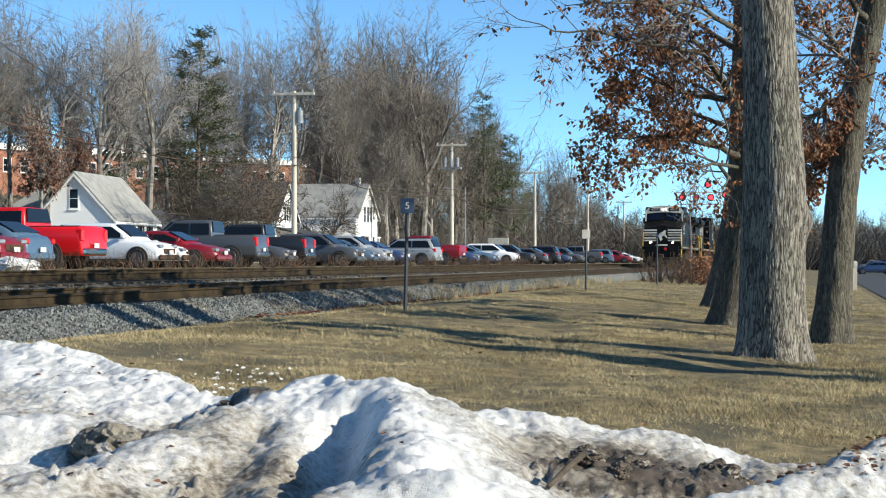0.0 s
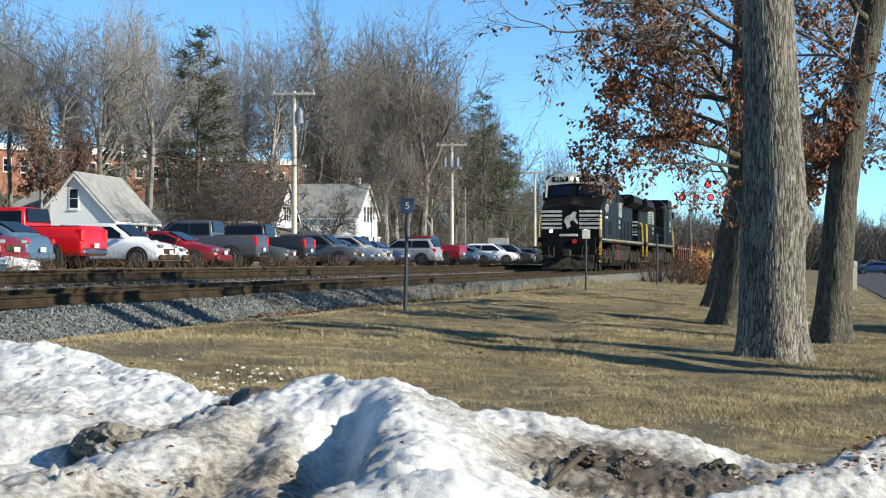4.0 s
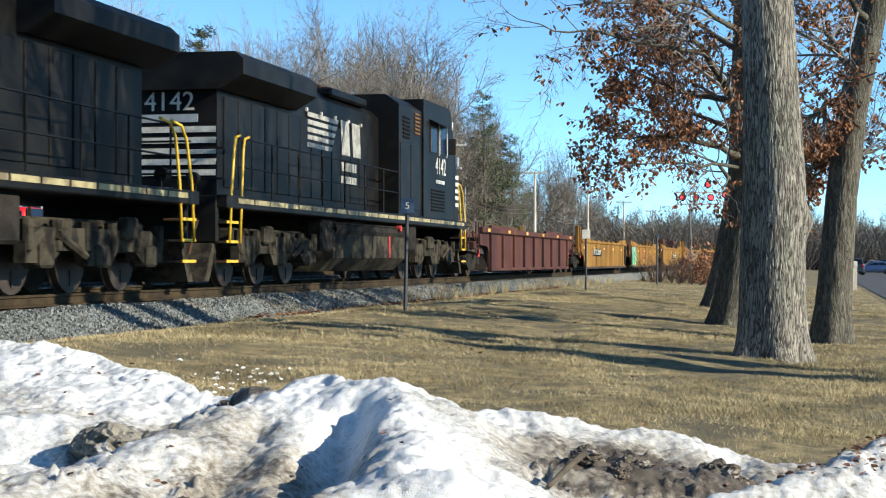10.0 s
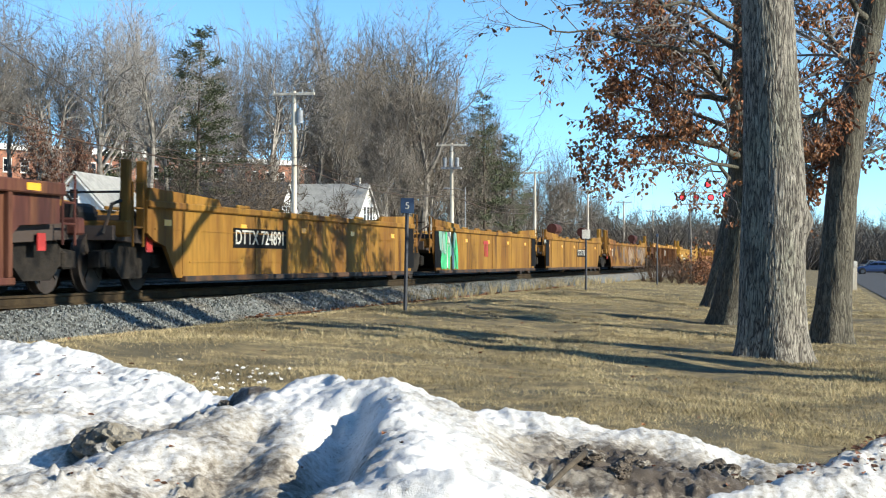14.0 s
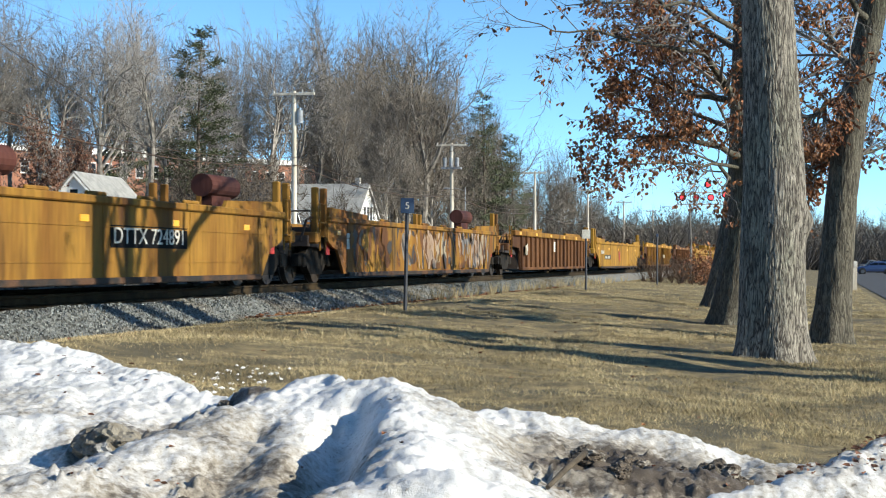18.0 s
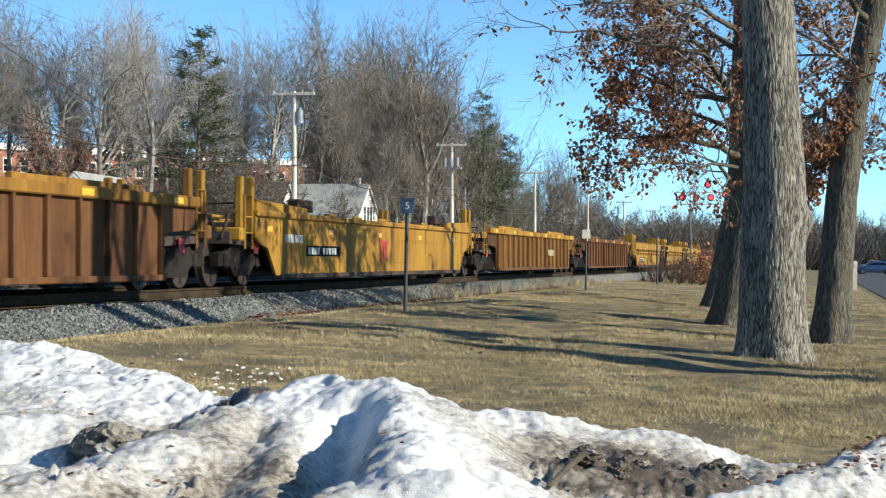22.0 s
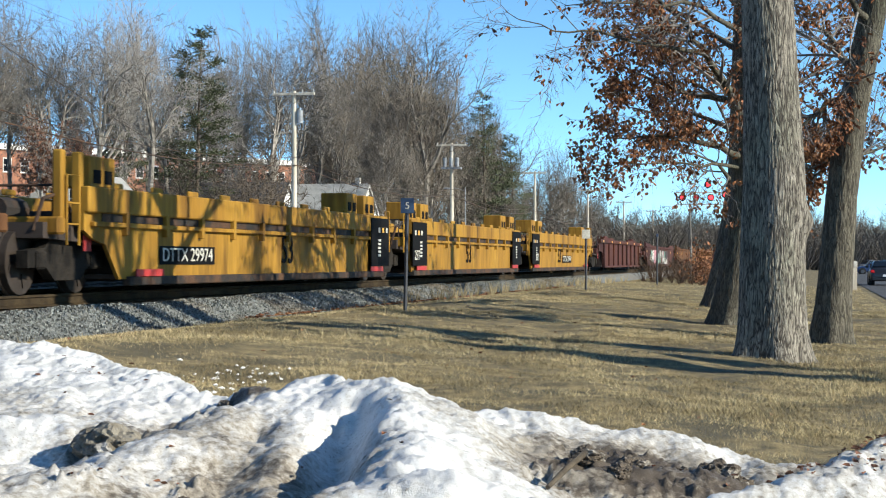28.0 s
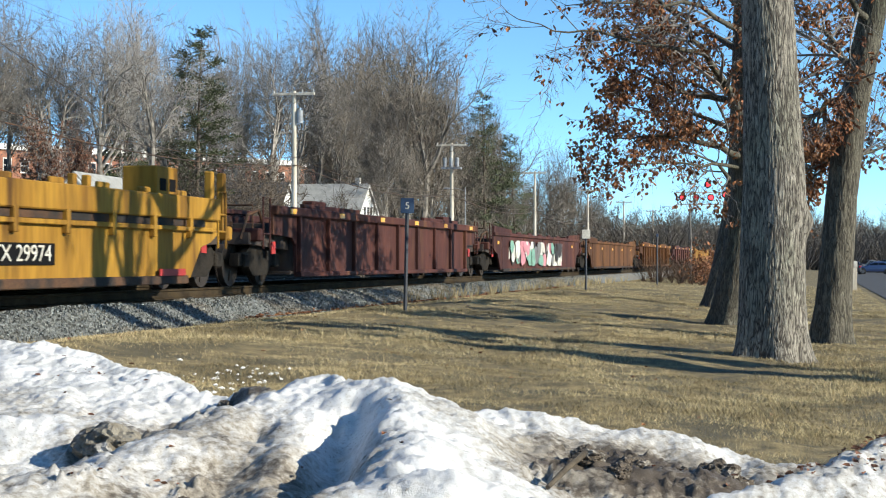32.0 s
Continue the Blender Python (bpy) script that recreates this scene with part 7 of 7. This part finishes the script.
KINDS = {  # length, width, deck line (x, height, share of the width) from tail to nose, cabin (rear foot, roof rear, roof front, front foot, roof height, share of the width), axles, wheel radius
    "sedan": (4.7, 1.82, [(-2.35, 0.55, 0.78), (-2.32, 0.86, 0.88), (-2.15, 1.0, 0.95), (-1.6, 1.03, 1.0), (0.9, 0.98, 1.0), (1.6, 0.9, 0.98), (2.1, 0.78, 0.9), (2.3, 0.66, 0.8), (2.36, 0.5, 0.7)], (-2.0, -1.05, 0.1, 1.15, 1.46, 0.74), (1.4, -1.4), 0.33),
    "suv": (4.6, 1.88, [(-2.3, 0.6, 0.84), (-2.28, 0.95, 0.92), (-2.2, 1.1, 0.97), (-1.6, 1.12, 1.0), (1.0, 1.06, 1.0), (1.6, 1.0, 0.98), (2.1, 0.9, 0.9), (2.26, 0.75, 0.82), (2.3, 0.55, 0.74)], (-2.24, -1.85, 0.25, 1.2, 1.7, 0.78), (1.38, -1.38), 0.37),
    "pickup": (5.9, 2.03, [(-2.95, 0.75, 0.93), (-2.93, 1.32, 0.95), (-2.85, 1.37, 0.97), (-1.2, 1.36, 1.0), (1.2, 1.32, 1.0), (2.3, 1.26, 0.98), (2.75, 1.18, 0.92), (2.9, 1.0, 0.86), (2.95, 0.6, 0.82)], (-0.98, -0.88, 0.75, 1.5, 2.0, 0.82), (1.9, -1.8), 0.43)}


def parked_car(kind, colour, m, label, nose_out=True):
    L, W, deck, (xr, x1, x2, xf, zr, share), axles, r = KINDS[kind]
    e = thing("parked_" + {"sedan": "car", "suv": "suv", "pickup": "pickup_truck"}[kind], label, "car", m, "parked cars")
    mt = PAINTS[colour]
    hw = W / 2
    z0 = 0.26 if kind != "pickup" else 0.42
    sh = Shape()
    for x, z, k in deck:
        w = hw * k
        half = [(w * 0.8, z + 0.0), (w * 0.94, z - 0.05), (w * 0.985, z - 0.14), (w, z - (z - z0) * 0.45), (w * 0.985, z0 + 0.14), (w * 0.93, z0)]
        sh.v += [(x, 0, z + 0.02)] + [(x, -a, b) for a, b in half] + [(x, 0, z0)] + [(x, a, b) for a, b in reversed(half)]
    n = 14
    for i in range(len(deck) - 1):
        for k in range(n):
            a, b = i * n + k, i * n + (k + 1) % n
            sh.f.append((a, b, b + n, a + n))
    sh.f.append(tuple(reversed(range(n))))
    sh.f.append(tuple((len(deck) - 1) * n + k for k in range(n)))
    part("body", sh, mt, e, smooth=True)

    def deck_at(x):
        for (a, za, _), (b, zb, _) in zip(deck, deck[1:]):
            if x <= b:
                return za + (zb - za) * (x - a) / (b - a)
        return deck[-1][1]

    wt, wb = hw * share, hw * 0.93
    cab = Shape()
    stations = [(xr, deck_at(xr) + 0.01, wb), (xr + (x1 - xr) * 0.5, (deck_at(xr) + zr) / 2 + 0.03, (wt + wb) / 2), (x1, zr - 0.03, wt + 0.03), (x1 + 0.25, zr, wt), (x2 - 0.25, zr, wt), (x2, zr - 0.035, wt + 0.03), ((x2 + xf) / 2, (zr + deck_at(xf)) / 2 + 0.02, (wt + wb) / 2), (xf, deck_at(xf) + 0.01, wb)]
    for x, z, w in stations:
        zb = deck_at(x) - 0.05
        cab.v += [(x, -wb, zb), (x, -w, max(zb, z - 0.07)), (x, -w * 0.9, max(zb, z - 0.01)), (x, 0, z + 0.02), (x, w * 0.9, max(zb, z - 0.01)), (x, w, max(zb, z - 0.07)), (x, wb, zb)]
    for i in range(len(stations) - 1):
        for k in range(6):
            a = i * 7 + k
            cab.f.append((a, a + 7, a + 8, a + 1))
    cab.f += [tuple(range(7)), tuple(reversed(range(49, 56)))]
    part("cabin", cab, mt, e, smooth=True)

    def skin(x, z, s, lift):
        zb = deck_at(x) - 0.05
        q = max(0.0, min(1.0, (z - zb) / (zr - 0.07 - zb)))
        return (x, s * (wb + (wt - wb) * q + lift), z)

    za, zc = deck_at(0) + 0.06, zr - 0.13
    xm = (x1 + x2) / 2 + 0.1
    for s in (-1, 1):
        rb, rt, fb, ft = xr + (0.45 if kind == "sedan" else 0.28 if kind == "suv" else 0.14), x1 + (0.12 if kind != "pickup" else 0.05), xf - 0.3, x2 - 0.02
        for quad in (((rb, za), (xm - 0.05, za), (xm - 0.05, zc), (rt, zc)), ((xm + 0.05, za), (fb, za), (ft, zc), (xm + 0.05, zc))):
            pts = [skin(x, z, s, 0.035) for x, z in quad]
            part("side_window", Shape().add(pts + [(x, y - s * 0.05, z) for x, y, z in pts], [(0, 1, 2, 3), (7, 6, 5, 4), (0, 4, 5, 1), (1, 5, 6, 2), (2, 6, 7, 3), (3, 7, 4, 0)]), GLASS, e, "dark window glass")
        part("mirror", Shape().box(xf - 0.45, xf - 0.3, s * (hw + 0.06) - 0.09, s * (hw + 0.06) + 0.09, za - 0.02, za + 0.14, 0.03), mt, e)
        zl = deck[-3][1] - 0.08
        part("headlight", Shape().box(deck[-2][0] - 0.3, deck[-2][0] + 0.03, s * hw * 0.66 - 0.15, s * hw * 0.66 + 0.15, zl - 0.07, zl + 0.06, 0.03), HEADL, e, "clear headlight")
        zt2, th2 = (1.08, 0.2) if kind == "pickup" else (0.95, 0.12) if kind == "suv" else (0.84, 0.08)
        part("tail_light", Shape().box(-L / 2 - 0.02, -L / 2 + 0.2, s * (hw - 0.15) - 0.11, s * (hw - 0.15) + 0.11, zt2 - th2, zt2 + th2, 0.03), TAIL, e, "red tail light")
        part("sill", Shape().box(axles[1] + r + 0.1, axles[0] - r - 0.1, s * (hw - 0.08) - 0.05, s * (hw - 0.08) + 0.05, z0 - 0.04, z0 + 0.1, 0.02), TYRE, e, "black sill")
        for a in axles:
            # no cut-out in the body: a black disc gives the arch's shaded gap
            part("wheel_arch", Shape().tube([(a, s * (hw - 0.3), r), (a, s * (hw + 0.006), r)], r + 0.075, 20), TYRE, e, "black disc standing for the shaded wheel arch")
            y = s * (hw - 0.08)
            w = part("wheel", Shape().tube([(a, y - 0.11, r), (a, y - 0.08, r), (a, y + 0.08, r), (a, y + 0.11, r)], [r * 0.9, r, r, r * 0.9], 20), TYRE, e, "black tyre")
            part("rim", Shape().tube([(a, y + s * 0.1, r), (a, y + s * 0.118, r)], [r * 0.66, r * 0.6], 14), RIM, w, "grey alloy rim")
    for xa, xb, nm in ((xf, x2, "windshield"), (xr, x1, "rear_window")):
        sg = 1 if nm == "windshield" else -1
        lo, hi = 0.16, 0.86
        pts = []
        for q, wq in ((lo, wb * 0.86), (hi, wt * 0.86)):
            x, z = xa + (xb - xa) * q, deck_at(xa) + 0.03 + (zr - 0.0 - deck_at(xa)) * q
            pts.append((x, z, wq))
        (xa2, z_a, wa), (xb2, z_b, wb2) = pts
        o = 0.05
        quad = [(xa2 + sg * o, -wa, z_a + o * 0.5), (xa2 + sg * o, wa, z_a + o * 0.5), (xb2 + sg * o, wb2, z_b + o * 0.5), (xb2 + sg * o, -wb2, z_b + o * 0.5)]
        part(nm, Shape().add(quad + [(x - sg * 0.09, y, z - 0.04) for x, y, z in quad], [(0, 1, 2, 3), (7, 6, 5, 4), (0, 4, 5, 1), (1, 5, 6, 2), (2, 6, 7, 3), (3, 7, 4, 0)]), GLASS, e, "dark window glass")
    chrome = kind == "pickup"
    for ex in (-1, 1):
        xe = ex * (L / 2 - 0.02)
        part("bumper", Shape().box(xe - 0.1, xe + 0.1, -hw * 0.86, hw * 0.86, z0 + 0.02, z0 + 0.24, 0.06), CHROME if chrome else mt if colour != "white" else STEEL, e)
        part("number_plate", Shape().box(xe + ex * 0.1 - 0.012, xe + ex * 0.1 + 0.012, -0.16, 0.16, z0 + 0.26, z0 + 0.4), PLATE, e, "plain white plate")
    part("grille", Shape().box(deck[-1][0] - 0.12, deck[-1][0] + 0.03, -0.5, 0.5, z0 + 0.26, deck[-2][1] - 0.02, 0.03), STEEL, e)
    if kind == "pickup":
        # bed is not hollow: a black panel gives its shaded inside
        part("bed_liner", Shape().box(-2.78, -1.05, -hw * 0.82, hw * 0.82, 1.3, 1.39, 0.01), TYRE, e, "black panel standing for the shaded open bed")
    for s in (-1, 1):
        for xd in ((xm,) if kind == "pickup" else (xm, x1 + 0.15)):
            part("door_handle", Shape().box(xd - 0.28, xd - 0.12, s * (hw + 0.004) - 0.012, s * (hw + 0.004) + 0.012, za - 0.2, za - 0.16, 0.005), mt, e)
    return e


ROW = [("suv", "darkred", 28, True, "dark red crossover parked nose to the track"), ("sedan", "steelblue", 76, False, "blue-grey sedan parked tail to the track"), ("pickup", "red", 168, False, "bright red pickup truck parked tail to the track"),
       ("suv", "white", 302, True, "white crossover parked nose to the track"), ("sedan", "white", 342, True, "white hatchback parked nose to the track"), ("sedan", "darkred", 397, True, "red sedan parked nose to the track"),
       ("pickup", "grey", 463, False, "dark grey pickup truck parked tail to the track"), ("sedan", "grey", 517, True, "grey sedan parked nose to the track"), ("pickup", "black", 548, False, "black pickup truck parked tail to the track"),
       ("suv", "grey", 640, True, "dark grey crossover parked nose to the track"), ("sedan", "steelblue", 668, True, "blue sedan parked nose to the track"), ("suv", "silver", 690, True, "silver crossover parked nose to the track"), ("sedan", "blue", 722, True, "dark blue sedan parked nose to the track"),
       ("suv", "silver", 778, False, "silver crossover parked tail to the track"), ("pickup", "darkred", 820, False, "red pickup truck parked tail to the track"), ("sedan", "blue", 845, True, "dark blue sedan parked nose to the track"), ("sedan", "steelblue", 880, True, "blue sedan parked nose to the track"),
       ("suv", "white", 918, True, "white crossover parked nose to the track"), ("suv", "black", 945, True, "black crossover parked nose to the track"), ("sedan", "grey", 968, False, "grey sedan parked tail to the track"), ("suv", "black", 990, False, "black crossover parked tail to the track"),
       ("sedan", "blue", 1010, True, "dark blue sedan parked nose to the track"), ("suv", "grey", 1032, True, "dark crossover parked nose to the track"), ("pickup", "grey", 1065, False, "grey pickup truck parked tail to the track"), ("suv", "steelblue", 1085, False, "grey-blue crossover parked tail to the track"),
       ("sedan", "white", 1136, True, "white sedan parked nose to the track"), ("suv", "darkred", 1118, True, "red crossover parked nose to the track")]
PEDGE = 22.6
rc = random.Random(4)
for kind, colour, px, nose, label in ROW:
    L = KINDS[kind][0]
    pe = PEDGE + (1.2 if colour == "white" and px < 400 else 0.0) + (px - 28) * 0.0015
    u = on_p(px, pe)
    parked_car(kind, colour, at(u, pe + L / 2, ground_z(pe + L / 2), (-90 if nose else 90) + rc.uniform(-4, 4)), label)
for i in range(10):
    u = 54 + i * 5.2
    kind = ("sedan", "suv", "pickup")[i % 3]
    parked_car(kind, ("grey", "blue", "black", "silver", "darkred")[i % 5], at(u, 39.5 + (i % 2), ground_z(40), 90 + rc.uniform(-5, 5)), "dark car parked in the second row")

# ================= road on the far right =================
strip("side_road", [(-9.5, -0.10), (-2.6, -0.075), ], -900, 900, ASPHALT, "grey asphalt side road", "road")
bol = spot(1512, 517, 83)
wp = thing("wooden_post", "short wooden roadside post with white tag", "post", Matrix.Translation((bol.x, bol.y, gz(bol.x, bol.y))))
part("post", Shape().box(-0.11, 0.11, -0.11, 0.11, -0.1, 1.45, 0.02), POLEW, wp)
part("tag", Shape().box(-0.12, 0.12, -0.14, -0.12, 1.15, 1.42), WHITEP, wp)
for i, (px, d, c, k) in enumerate(((1548, 190, "blue", "sedan"), (1562, 230, "steelblue", "sedan"), (1536, 260, "grey", "suv"), (1572, 215, "black", "suv"))):
    x, y = px_place(px, d)
    parked_car(k, c, pose(x, y, gz(x, y), 0, 0, 170 + i * 20), "car parked beyond the side road")


# two cars that drive off along the side road
DRIVEN = []
for kind, colour, u6, speed, label in (("suv", "black", -62.0, 24.5, "dark crossover driving away along the side road"), ("sedan", "black", -520.0, 22.3, "dark sedan driving away along the side road")):
    c = parked_car(kind, colour, at(u6, -4.0, -0.07), label)
    c.name = "driven_" + ("suv" if kind == "suv" else "car")
    c["group"] = "cars on the side road"
    DRIVEN.append((c, u6, speed))


# ================= motion of the train =================
def motions():
    for c in CARS:
        turn = 180.0 - 180.0 * c.get("flip", 0)
        rows = []
        for t in (0.0, 8.0, 16.0, 24.0, 32.0):
            u = 39.03 - c["s0"] - SPEED * t
            rows.append((t, at(u, TRACK, RAIL + 0.01, turn) @ pose(0, 0, 0, 0.0)))
        walk(c, rows)
    for c, u0, speed in DRIVEN:
        walk(c, [(t, at(u0 + speed * t, -4.0, -0.075)) for t in (0.0, 8.0, 16.0, 24.0, 32.0)])
    first = {}
    for w in SPINNERS:
        flip = w.parent.parent.get("flip", 0)
        key = (w.data.name, flip)
        if key in first:
            w.rotation_mode = "QUATERNION"
            w.animation_data_create()
            w.animation_data.action = first[key].animation_data.action
            w.animation_data.action_slot = first[key].animation_data.action_slot
        else:
            r = 0.52 if w.data == WS_BIG else 0.46
            way = -1 if flip else 1
            walk(w, [(i / FPS, Matrix.Rotation(way * SPEED / FPS * i / r, 4, "Y")) for i in range(int(32 * FPS) + 1)])
            first[key] = w


motions()
